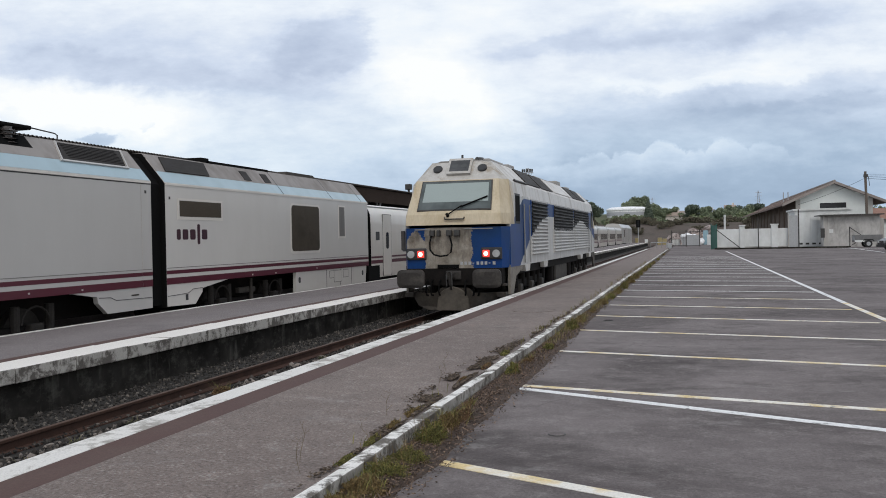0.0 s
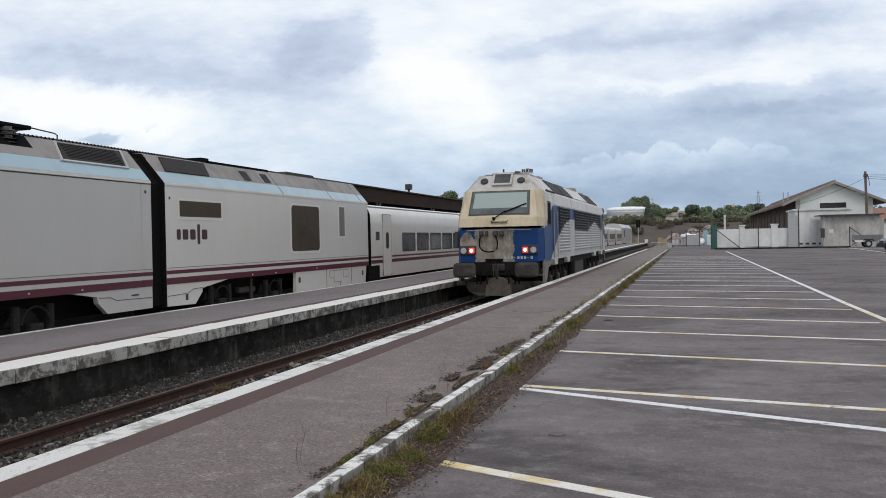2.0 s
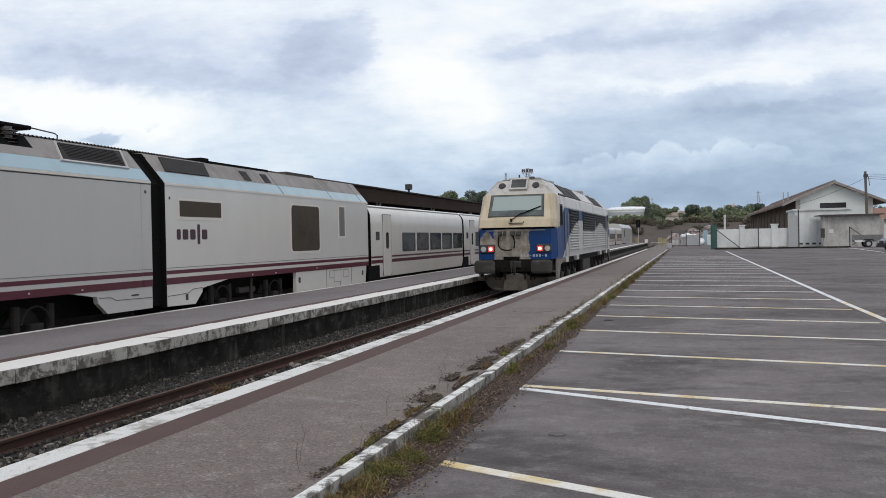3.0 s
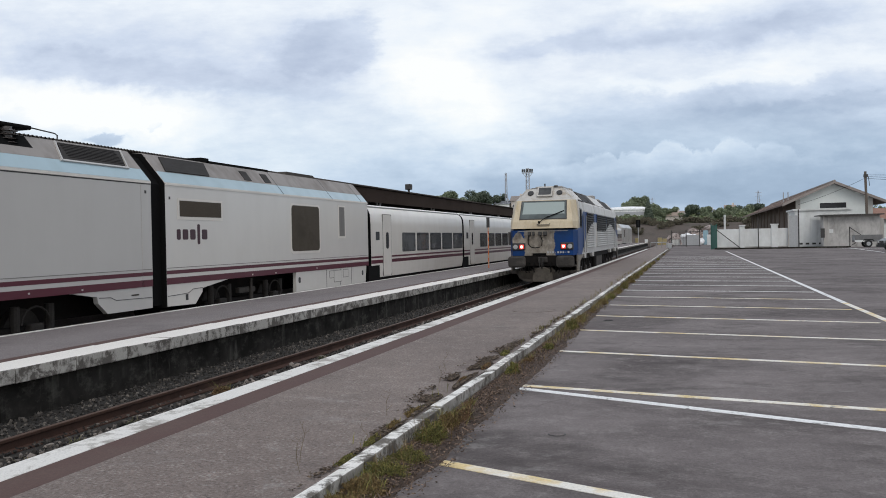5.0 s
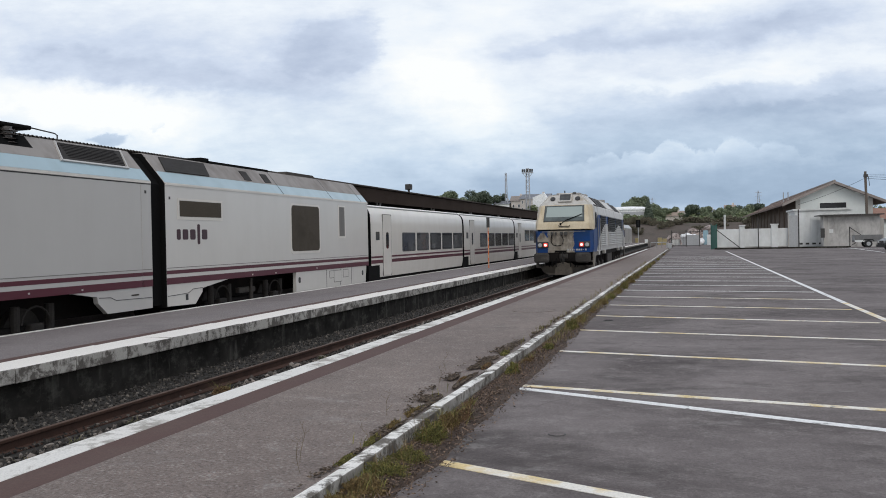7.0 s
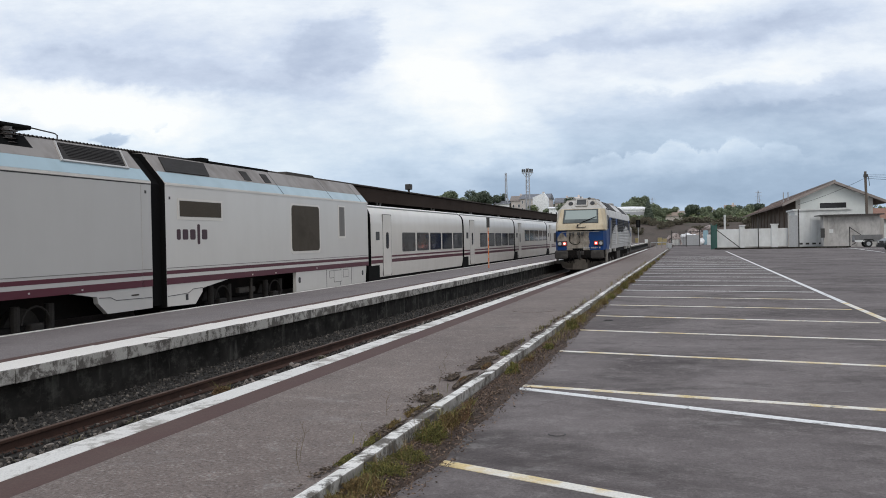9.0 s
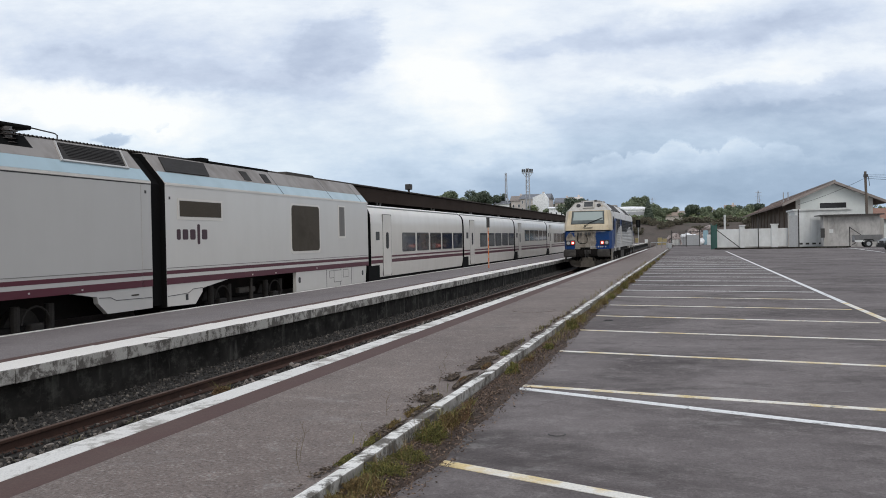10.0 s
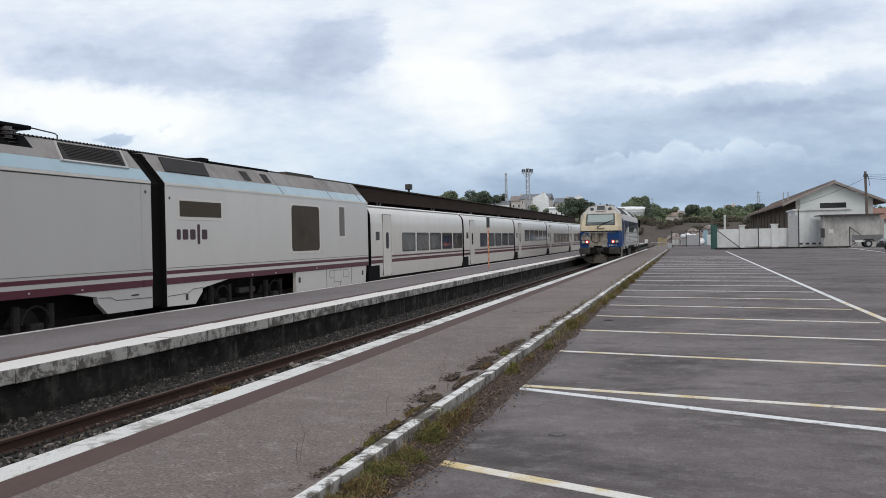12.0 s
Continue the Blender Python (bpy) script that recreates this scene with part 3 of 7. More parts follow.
def build_power_head():
    th = thing("power_car", "white power car with pale blue shoulder and purple stripes", "locomotive", "power cars of the standing train", pose(TRAIN, 0, 0))
    build_power_body(th, -4.0, 15.82, [
        [(13.2, 1.15), (14.05, 1.02), (14.08, 0.90), (14.35, 0.68), (15.81, 0.68), (15.81, 1.15)],
        [(-3.0, 1.15), (-3.0, 0.6), (6.0, 0.6), (6.6, 1.15)]], "train_white")
    bogie(th, 11.3)
    # joint line and panel seams
    for y in (15.47,):
        side_strip("seam", y, y + 0.02, 1.14, 3.28, M["seam_light"], th, 0.003)
    side_strip("shoulder_seam", -4.0, 15.81, 3.236, 3.256, M["dark_steel"], th, 0.003)
    bm = bmesh.new()
    slant_quad(bm, [(13.65, 0.93), (13.45, 0.40), (15.27, 0.40), (15.47, 0.93)], 0.03)
    g = part("roof_grille", bm, M["grille"], th, "dark slatted roof grille")
    bm = bmesh.new()
    for f in np.linspace(0.48, 0.88, 9):
        slant_quad(bm, [(13.65, f), (13.65, f + 0.01), (15.27, f + 0.01), (15.27, f)], 0.036)
    part("slats", bm, M["under"], g)
    bm = bmesh.new()
    for a, b in (((13.60, 0.97), (13.40, 0.36)), ((15.32, 0.36), (15.52, 0.97))):
        slant_quad(bm, [(a[0] - 0.018, a[1]), (a[0] + 0.018, a[1]), (b[0] + 0.018, b[1]), (b[0] - 0.018, b[1])], 0.035)
    slant_quad(bm, [(13.36, 0.35), (13.36, 0.395), (15.36, 0.395), (15.36, 0.35)], 0.035)
    part("grille_frame", bm, M["train_white"], g)
    bm = bmesh.new()
    bent(bm, [(1.462, 14.1, 1.0), (1.462, 14.45, 0.985), (1.462, 14.62, 0.92), (1.462, 15.78, 0.90)], 0.008, 4)
    part("groove", bm, M["dark_steel"], th)
    fastener(th, 15.6, 3.05, 0.06)
    for y, z in ((12.25, 1.19), (13.6, 1.17)):
        side_strip("marking", y, y + 0.05, z, z + 0.03, M["train_white"], th, 0.005)
    side_strip("marking", 15.1, 15.35, 0.97, 1.0, M["under_light"], th, 0.005, 1.462)
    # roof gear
    # the shoulder stays whole: a black plate paints the shaded recess on it
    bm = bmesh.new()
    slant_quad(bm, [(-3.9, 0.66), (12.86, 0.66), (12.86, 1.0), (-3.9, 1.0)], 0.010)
    part("roof_recess_shade", bm, M["bellows"], th, "dark plate painted as the shaded recess of the roof gear")
    for y in (12.45, 11.2):
        bm = bmesh.new()
        for i in range(4):
            z = 3.79 + i * 0.07
            rod(bm, (0.92, y, z), (0.92, y, z + 0.028), 0.20, 0.15, seg=20)
            rod(bm, (0.92, y, z + 0.028), (0.92, y, z + 0.075), 0.11, seg=14)
        part("insulator", bm, M["porcelain"], th, "stacked grey brown roof insulator", True)
    bm = bmesh.new()
    box(bm, 0.2, 1.0, 10.8, 13.0, 4.07, 4.15, 0.03)
    rod(bm, (0.5, 13.1, 4.18), (0.5, 12.98, 3.9), 0.05)
    part("roof_switch", bm, M["bellows"], th)
    bm = bmesh.new()
    bent(bm, [(0.6, 13.15, 4.20), (0.6, 14.05, 4.15), (0.6, 14.12, 4.12), (0.6, 14.12, 3.95)], 0.014)
    part("roof_rail", bm, M["dark_steel"], th)
    return th


build_power_head()


M["mark_purple"] = surface("dark_purple_mark", (0.038, 0.008, 0.017), None, 0.4)


def swoosh_bars(th):
    """The maker's mark as plain bars in its colour."""
    for y, w, z0, z1 in ((16.74, 0.15, 2.09, 2.32), (16.97, 0.22, 2.09, 2.32), (17.27, 0.22, 2.09, 2.32),
                         (17.57, 0.11, 1.98, 2.44), (17.76, 0.23, 2.09, 2.32)):
        side_strip("mark", y, y + w, z0, z1, M["mark_purple"], th, 0.004, r=0.04)


def build_tech_car():
    th = thing("power_car", "white generator car with grilles, pale blue shoulder and stripes", "locomotive", "power cars of the standing train", pose(TRAIN, 0, 0))
    build_power_body(th, 16.33, 28.5, [
        [(16.34, 1.15), (16.34, 0.66), (17.45, 0.64), (17.75, 0.9), (17.75, 0.98), (19.1, 1.15)],
        [(22.7, 1.15), (22.7, 0.56), (28.2, 0.56), (28.3, 1.15)]], "train_white_lit")
    bogie(th, 20.4)
    bm = bmesh.new()
    prism(bm, mirror([(1.36, 0.7), (1.36, 3.27), (0.86, 3.86), (0.0, 3.9)]), 1, 15.8, 16.3)
    part("gangway", bm, M["bellows"], th, "black gangway between the two cars")
    bm = bmesh.new()
    prism(bm, mirror([(1.468, 0.64), (1.468, 3.30), (0.93, 3.945), (0.0, 4.0)]), 1, 16.29, 16.328)
    part("end_wall", bm, M["bellows"], th)
    slab("gangway", -1.38, 1.38, 28.48, 28.78, 0.7, 3.05, M["bellows"], th)
    for name, y0, y1, z0, z1, mt, r in (("side_grille", 16.86, 18.62, 2.60, 2.95, "grille_brown", 0), ("side_grille", 22.45, 24.35, 1.73, 3.03, "grille_brown", 0.12),
                                        ("side_grille", 25.92, 26.36, 2.15, 3.08, "seal", 0)):
        side_strip("grille_frame", y0 - 0.07, y1 + 0.07, z0 - 0.07, z1 + 0.05, M["train_coach"], th, 0.008, r=r)
        g = side_strip(name, y0, y1, z0, z1, M[mt], th, 0.012, label="dark brown ventilation grille", r=r)
        bm = bmesh.new()
        for z in np.arange(z0 + 0.06, z1 - 0.03, 0.055):
            box(bm, HW, HW + 0.016, y0 + 0.05, y1 - 0.05, z, z + 0.008)
        part("slats", bm, M[mt], g)
    swoosh_bars(th)
    bm = bmesh.new()
    slant_quad(bm, [(16.85, 0.94), (16.69, 0.42), (18.5, 0.42), (18.7, 0.94)], 0.03)
    part("roof_grille", bm, M["grille"], th, "dark slatted roof grille")
    for y in (20.28, 21.4):
        bm = bmesh.new()
        slant_quad(bm, [(y + 0.04, 0.84), (y, 0.46), (y + 0.36, 0.46), (y + 0.40, 0.84)], 0.02)
        part("vent", bm, M["grille"], th)
    for y in (22.0, 25.4, 27.9):
        bm = bmesh.new()
        slant_quad(bm, [(y, 0.0), (y + 0.025, 0.0), (y + 0.085, 1.0), (y + 0.06, 1.0)], 0.008)
        part("seam", bm, M["rubber"], th)
    bm = bmesh.new()
    prism(bm, [(23.9, 3.94), (24.1, 4.12), (26.0, 4.12), (26.5, 3.94)], 0, -0.7, 0.55)
    part("roof_cowl", bm, M["under_light"], th, "dark dusty roof cowl")
    bm = bmesh.new()
    box(bm, 0.3, 0.9, 18.75, 19.1, 3.94, 4.08, 0.02)
    box(bm, 0.86, 0.9, 19.0, 22.2, 3.94, 4.02)
    part("roof_box", bm, M["bellows"], th)
    # skirt details
    for y in (22.85, 27.85):
        side_strip("latch", y, y + 0.14, 0.82, 0.98, M["rubber"], th, 0.004, 1.462, r=0.04)
    for y, w, z in ((25.1, 0.32, 0.86), (25.45, 0.6, 0.72), (26.2, 0.42, 0.84)):
        h = side_strip("hatch", y, y + w, z, 1.06, M["train_white_lit"], th, 0.008, 1.462, r=0.02)
        side_strip("hatch_gap", y - 0.02, y + w + 0.02, z - 0.02, 1.08, M["seal"], h, 0.004, 1.462, r=0.02)
    for y in (24.85, 25.95, 26.9):
        side_strip("seam", y, y + 0.02, 0.58, 1.12, M["rubber"], th, 0.003, 1.462)
    side_strip("latch", 17.05, 17.15, 0.75, 0.88, M["rubber"], th, 0.004, 1.462)
    for y, z in ((20.1, 1.16), (21.4, 1.15), (24.1, 1.18), (27.0, 1.3)):
        side_strip("marking", y, y + (0.7 if y > 26 else 0.05), z, z + 0.04, M["train_coach"], th, 0.006)
    bm = bmesh.new()
    bent(bm, [(1.462, 16.36, 0.88), (1.462, 17.15, 0.90), (1.462, 17.35, 0.98), (1.462, 17.75, 0.99)], 0.008, 4)
    part("groove", bm, M["dark_steel"], th)
    fastener(th, 16.46, 2.96, 0.06)


build_tech_car()


def build_tail():
    """The other end of the same train, far off."""
    th = thing("power_car", "far white power car with sloping nose", "locomotive", "power cars of the standing train", pose(TRAIN, 146.9, 0))
    bm = bmesh.new()
    prism(bm, mirror([(1.47, 0.7), (1.47, 3.31), (0.93, 3.95), (0.0, 4.02)]), 1, 0, 12.2)
    part("body", bm, M["train_white"], th)
    bm = bmesh.new()
    ring = [(1.47, 0.6), (1.47, 3.31), (0.93, 3.95), (-0.93, 3.95), (-1.47, 3.31), (-1.47, 0.6)]
    rings = [[(x, 12.7, z) for x, z in ring], [(x, 26.0, z) for x, z in ring], [(x * 0.9, 29.0, 0.6 + (z - 0.6) * 0.75) for x, z in ring],
             [(x * 0.7, 31.5, 0.6 + (z - 0.6) * 0.35) for x, z in ring]]
    loft(bm, rings, close=True)
    part("nose", bm, M["train_white"], th)
    for a, b in ((0, 12.2), (12.7, 26.0)):
        bm = bmesh.new()
        box(bm, -1.2, 1.2, a, b, 0.3, 0.7)
        part("underframe", bm, M["under"], th)
    for y in (2.6, 9.4, 15.8, 19.6, 23.4):
        side_strip("seam", y, y + 0.22, 0.8, 3.2, M["under_light"], th, 0.008)
    side_strip("side_grille", 5.0, 7.0, 1.7, 3.0, M["grille_brown"], th, 0.01, r=0.1)


build_tail()

# ---- the locomotive that drives away ----
def livery_mat(name, nose=False, sooty=False):
    m, n, l = nodes_of(name)
    v = coords(n, l)
    sep = n.new("ShaderNodeSeparateXYZ")
    l.new(v, sep.inputs[0])
    X, Y, Z = sep.outputs
    wob = calc(n, l, "MULTIPLY", calc(n, l, "SUBTRACT", noise_tex(n, l, v, 6, 6, 0.7), 0.5), 0.30)
    blue = mixc(n, l, ramp(n, l, noise_tex(n, l, v, 1.2, 6), 0.4, 0.7), (0.002, 0.042, 0.185), (0.006, 0.038, 0.12))
    silver = mixc(n, l, ramp(n, l, noise_tex(n, l, coords(n, l, (1, 2, 0.3)), 2, 8, 0.65), 0.42, 0.75), (0.55, 0.55, 0.54), (0.37, 0.345, 0.315))
    if nose:
        x2 = calc(n, l, "ADD", X, wob)
        mid = calc(n, l, "MULTIPLY", calc(n, l, "GREATER_THAN", x2, -0.74), calc(n, l, "LESS_THAN", x2, 0.50))
        d = calc(n, l, "ADD", calc(n, l, "ABSOLUTE", calc(n, l, "ADD", X, 0.99)), calc(n, l, "MULTIPLY", calc(n, l, "ABSOLUTE", calc(n, l, "SUBTRACT", Z, 1.86)), 0.9))
        patch = calc(n, l, "LESS_THAN", calc(n, l, "ADD", d, calc(n, l, "MULTIPLY", wob, 1.6)), 0.33)
        grey = mixc(n, l, ramp(n, l, noise_tex(n, l, v, 3.5, 8, 0.7), 0.38, 0.68), (0.37, 0.335, 0.285), (0.16, 0.13, 0.10))
        drip = ramp(n, l, noise_tex(n, l, coords(n, l, (1.6, 1.6, 0.5)), 2.4, 7, 0.7), 0.44, 0.66, 0, 0.8)
        grey = mixc(n, l, drip, grey, (0.10, 0.085, 0.07))
        c = mixc(n, l, calc(n, l, "MAXIMUM", mid, patch), blue, grey)
    else:
        a = calc(n, l, "MAXIMUM", calc(n, l, "SUBTRACT", 7.0, Y), 0.0)
        b = calc(n, l, "MAXIMUM", calc(n, l, "SUBTRACT", Y, 15.0), 0.0)
        line = calc(n, l, "SUBTRACT", 2.65, calc(n, l, "ADD", calc(n, l, "MULTIPLY", calc(n, l, "MULTIPLY", a, a), 0.052),
                                                 calc(n, l, "MULTIPLY", calc(n, l, "MULTIPLY", b, b), 0.024)))
        if sooty:
            peak = calc(n, l, "MULTIPLY_ADD", calc(n, l, "ABSOLUTE", calc(n, l, "SUBTRACT", Y, 15.4)), -0.16, 2.72)
            rag = calc(n, l, "MULTIPLY_ADD", noise_tex(n, l, coords(n, l, (1, 1, 3)), 2.4, 6, 0.7), 0.34, 2.06)
            late = calc(n, l, "MAXIMUM", peak, rag)
            behind = calc(n, l, "GREATER_THAN", Y, 7.3)
            line = calc(n, l, "MINIMUM", line, calc(n, l, "MULTIPLY_ADD", calc(n, l, "SUBTRACT", late, 9.0), behind, 9.0))
            oil = ramp(n, l, noise_tex(n, l, coords(n, l, (1, 0.7, 5)), 2.6, 7, 0.75), 0.36, 0.58)
            blue = mixc(n, l, oil, (0.075, 0.073, 0.071), (0.006, 0.0055, 0.005))
        fin = calc(n, l, "LESS_THAN", Z, line)
        fin = calc(n, l, "MAXIMUM", fin, calc(n, l, "GREATER_THAN", Z, calc(n, l, "ADD", calc(n, l, "MINIMUM", calc(n, l, "MULTIPLY_ADD", Y, 0.42, 2.06), 3.06), 0.0)))
        c = mixc(n, l, fin, blue, silver)
    c = mixc(n, l, 1.0, c, ramp(n, l, noise_tex(n, l, v, 30, 4, 0.7), 0.3, 0.7, 0.86, 1.08), "MULTIPLY")
    n["Principled BSDF"].inputs["Specular IOR Level"].default_value = 0.2 if sooty else 0.3
    return finish(m, n, l, c, 0.65 if sooty else 0.42, 0, noise_tex(n, l, v, 2.0, 3), 0.004, 0.3)


M["loco_side"] = livery_mat("locomotive_side_livery")
M["loco_louvre"] = livery_mat("locomotive_louvre_livery", sooty=True)
M["loco_nose"] = livery_mat("locomotive_nose_livery", True)
M["loco_cream"] = surface("yellowed_cab_paint", (0.56, 0.475, 0.335), (0.36, 0.265, 0.14), 0.45, large=1.6, fine=18, amount=0.75, speck=0.08, stretch=(1.6, 1.6, 0.4), low=0.42)
M["loco_silver"] = surface("dirty_silver_paint", (0.58, 0.565, 0.54), (0.30, 0.26, 0.21), 0.45, large=1.4, fine=18, amount=0.8, speck=0.1, stretch=(1, 1.5, 0.4))
M["loco_brow"] = worn_paint("peeled_brow_paint", (0.52, 0.505, 0.48), (0.34, 0.29, 0.23), 0.56, 1.2, (0.44, 0.42, 0.385))
M["loco_roof"] = surface("grey_roof_paint", (0.33, 0.32, 0.31), (0.17, 0.15, 0.13), 0.6, large=1.0, fine=14, amount=0.8)
M["louvre"] = surface("oily_louvre", (0.035, 0.033, 0.032), (0.015, 0.013, 0.012), 0.5, 0.3, large=1.5, amount=0.8)
M["windscreen"] = pane("cab_windscreen", (0.12, 0.14, 0.14), 0.05)
# windscreen's sky reflection as a plain pale colour
M["blind"] = surface("pale_screen_reflection", (0.32, 0.375, 0.36), (0.27, 0.315, 0.30), 0.2, speck=0.03)
M["tail_red"] = glow("red_tail_light", (1.0, 0.07, 0.05), 0.55)
M["tail_core"] = glow("tail_light_core", (1.0, 0.56, 0.47), 3.2)
M["lamp_lens"] = pane("unlit_lamp_lens", (0.48, 0.49, 0.49), 0.2)
M["nose_grime"] = surface("greasy_buffer_beam", (0.045, 0.041, 0.038), (0.10, 0.09, 0.08), 0.55, 0.0, large=2.5, fine=16, amount=0.8, spec=0.2)
M["dull_lens"] = pane("dull_lamp_lens", (0.10, 0.105, 0.105), 0.25)
M["number_grey"] = surface("faded_number_paint", (0.40, 0.41, 0.42), (0.24, 0.25, 0.26), 0.6)
M["skirt_grey"] = surface("dusty_grey_skirt", (0.20, 0.18, 0.155), (0.07, 0.06, 0.05), 0.8, large=2.0, fine=14, amount=0.85)
M["plough_pale"] = surface("pale_dusty_plate", (0.10, 0.086, 0.07), (0.035, 0.03, 0.025), 0.85, large=2.2, fine=12, amount=0.8)
M["plough"] = surface("dusty_plough", (0.068, 0.058, 0.048), (0.018, 0.016, 0.014), 0.85, large=2.0, fine=14, amount=0.85)

LEN = 21.3
NOSE = [(1.24, 0.10, 1.24, 0.42, 1.37), (2.28, 0.08, 1.25, 0.48, 1.40), (2.345, 0.0, 1.25, 0.52, 1.405), (2.62, 0.07, 1.235, 0.56, 1.40),
        (3.52, 0.58, 1.10, 1.05, 1.27), (4.02, 1.04, 0.68, 1.50, 0.78)]


def face_y(z):
    for a, b in zip(NOSE, NOSE[1:]):
        if z <= b[0]:
            return a[1] + (b[1] - a[1]) * (z - a[0]) / (b[0] - a[0])
    return NOSE[-1][1]


def nose_ring(lv, y_back):
    z, yf, hw, ys, hs = lv
    r = [(hs, y_back, z), (hs, ys, z), (hw, yf + 0.03, z), (hw * 0.5, yf, z)]
    return r + [(-x, y, zz) for x, y, zz in reversed(r)]


def build_nose(th, flip):
    f = (lambda p: (p[0], LEN - p[1], p[2])) if flip else (lambda p: p)
    for name, a, b, mt in (("nose_panel", 0, 2, "loco_nose"), ("cab_front", 2, 5, "loco_cream"), ("cab_brow", 4, 6, "loco_brow")):
        bm = bmesh.new()
        back = 0.53 if name == "nose_panel" else (1.06 if name == "cab_front" else 1.52)
        loft(bm, [[f(p) for p in nose_ring(lv, max(back, lv[3] + 0.01))] for lv in NOSE[a:b]], caps=False)
        part(name, bm, M[mt], th, {"loco_nose": "blue and worn grey nose panel", "loco_cream": "yellowed cream cab front", "loco_brow": "dirty silver brow above the windscreen"}[mt])


def disc(bm, x, y, z, r, depth=0.05, seg=24):
    rod(bm, (x, y, z), (x, y - depth, z), r, seg=seg)


def build_loco():
    th = thing("locomotive", "blue, silver and cream diesel locomotive with red tail lights", "locomotive")
    build_nose(th, False)
    build_nose(th, True)
    # sides
    for s in (1, -1):
        bm = bmesh.new()
        for y0, y1, z0 in ((0.50, 1.05, 1.24), (1.05, LEN - 1.05, 1.24), (LEN - 1.05, LEN - 0.50, 1.24)):
            top = 2.4 if (y0 < 0.6 or y1 > LEN - 0.6) else 3.1
            box(bm, s * 1.30, s * 1.40, y0, y1, z0, top)
        part("side_wall", bm, M["loco_side"], th, "blue and silver painted side")
        bm = bmesh.new()
        prism(bm, [(s * 1.30, 3.1), (s * 1.40, 3.1), (s * 1.34, 3.45), (s * 0.79, 4.02), (s * 0.6, 4.02)], 1, 1.05, LEN - 1.05)
        part("roof_shoulder", bm, M["loco_silver"], th, "dirty silver roof shoulder")
        # grey corner skirts beside the nose
        bm = bmesh.new()
        prism(bm, [(0.45, 1.3), (0.45, 0.55), (0.85, 0.55), (1.25, 1.0), (2.1, 1.14), (2.7, 1.3)], 0, s * 1.33, s * 1.395)
        part("corner_skirt", bm, M["skirt_grey"], th)
        bm = bmesh.new()
        prism(bm, [(LEN - 0.45, 1.3), (LEN - 0.45, 0.55), (LEN - 0.85, 0.55), (LEN - 1.25, 1.0), (LEN - 2.7, 1.3)], 0, s * 1.33, s * 1.395)
        part("corner_skirt", bm, M["plough"], th)
    bm = bmesh.new()
    prism(bm, [(-0.75, 4.0), (0.75, 4.0), (0.55, 4.06), (-0.55, 4.06)], 1, 1.06, LEN - 1.06)
    part("roof", bm, M["loco_roof"], th)
    bm = bmesh.new()
    box(bm, -1.28, 1.28, 0.5, LEN - 0.5, 1.0, 1.24)
    part("underframe", bm, M["under"], th)

    # windscreen
    def on_face(x, z, d):
        y = face_y(z)
        return (x + 0.02, y - d * 0.87, z + d * 0.49)

    bm = bmesh.new()
    q = [(-0.98, 2.71), (0.98, 2.71), (0.94, 3.49), (-0.94, 3.49)]
    loft(bm, [[on_face(x, z, -0.03) for x, z in q], [on_face(x, z, 0.012) for x, z in q]], close=True)
    ws = part("windscreen", bm, M["dark_steel"], th, "dark framed single windscreen")
    bm = bmesh.new()
    q = [(-0.95, 2.74), (0.95, 2.74), (0.91, 3.465), (-0.91, 3.465)]
    loft(bm, [[on_face(x, z, -0.02) for x, z in q], [on_face(x, z, 0.018) for x, z in q]], close=True)
    part("pane", bm, M["windscreen"], ws)
    # pale quad over the glass paints the sky mirrored in it
    bm = bmesh.new()
    q = [(-0.86, 2.93), (0.88, 2.93), (0.85, 3.42), (-0.83, 3.42)]
    loft(bm, [[on_face(x, z, -0.01) for x, z in q], [on_face(x, z, 0.0195) for x, z in q]], close=True)
    part("blind", bm, M["blind"], ws, "pale sky reflection drawn on the windscreen")
    bm = bmesh.new()
    rod(bm, on_face(-0.12, 2.58, 0.07), on_face(0.22, 2.80, 0.08), 0.016)
    rod(bm, on_face(0.18, 2.77, 0.06), on_face(0.86, 3.04, 0.05), 0.019)
    rod(bm, on_face(-0.14, 2.57, 0.0), on_face(-0.14, 2.57, 0.1), 0.04)
    part("wiper", bm, M["bellows"], th, "long black windscreen wiper")
    bm = bmesh.new()
    q = [(-0.2, 2.44), (0.30, 2.44), (0.30, 2.66), (-0.2, 2.66)]
    loft(bm, [[on_face(x, z, -0.01) for x, z in q], [on_face(x, z, 0.016) for x, z in q]], close=True)
    part("hatch", bm, M["loco_cream"], th)
    bm = bmesh.new()
    bent(bm, [on_face(-0.22, 2.52, 0.03), on_face(-0.2, 2.46, 0.06), on_face(0.28, 2.46, 0.06), on_face(0.3, 2.52, 0.03)], 0.018)
    part("handrail", bm, M["dark_steel"], th)

    # brow: three lamps
    def on_brow(x, z, d):
        t = (z - 3.52) / 0.5
        y = 0.58 + 0.46 * t
        return (x + 0.02, y - d * 0.736, z + d * 0.677)

    for x in (-0.60, 0.60):
        bm = bmesh.new()
        rod(bm, on_brow(x, 3.82, -0.02), on_brow(x, 3.82, 0.035), 0.125, seg=20)
        hl = part("headlight", bm, M["rubber"], th)
        bm = bmesh.new()
        rod(bm, on_brow(x, 3.82, 0.0), on_brow(x, 3.82, 0.04), 0.10, seg=20)
        part("lens", bm, M["rubber"], hl)
    bm = bmesh.new()
    q = [(-0.32, 3.64), (0.32, 3.64), (0.32, 4.06), (-0.32, 4.06)]
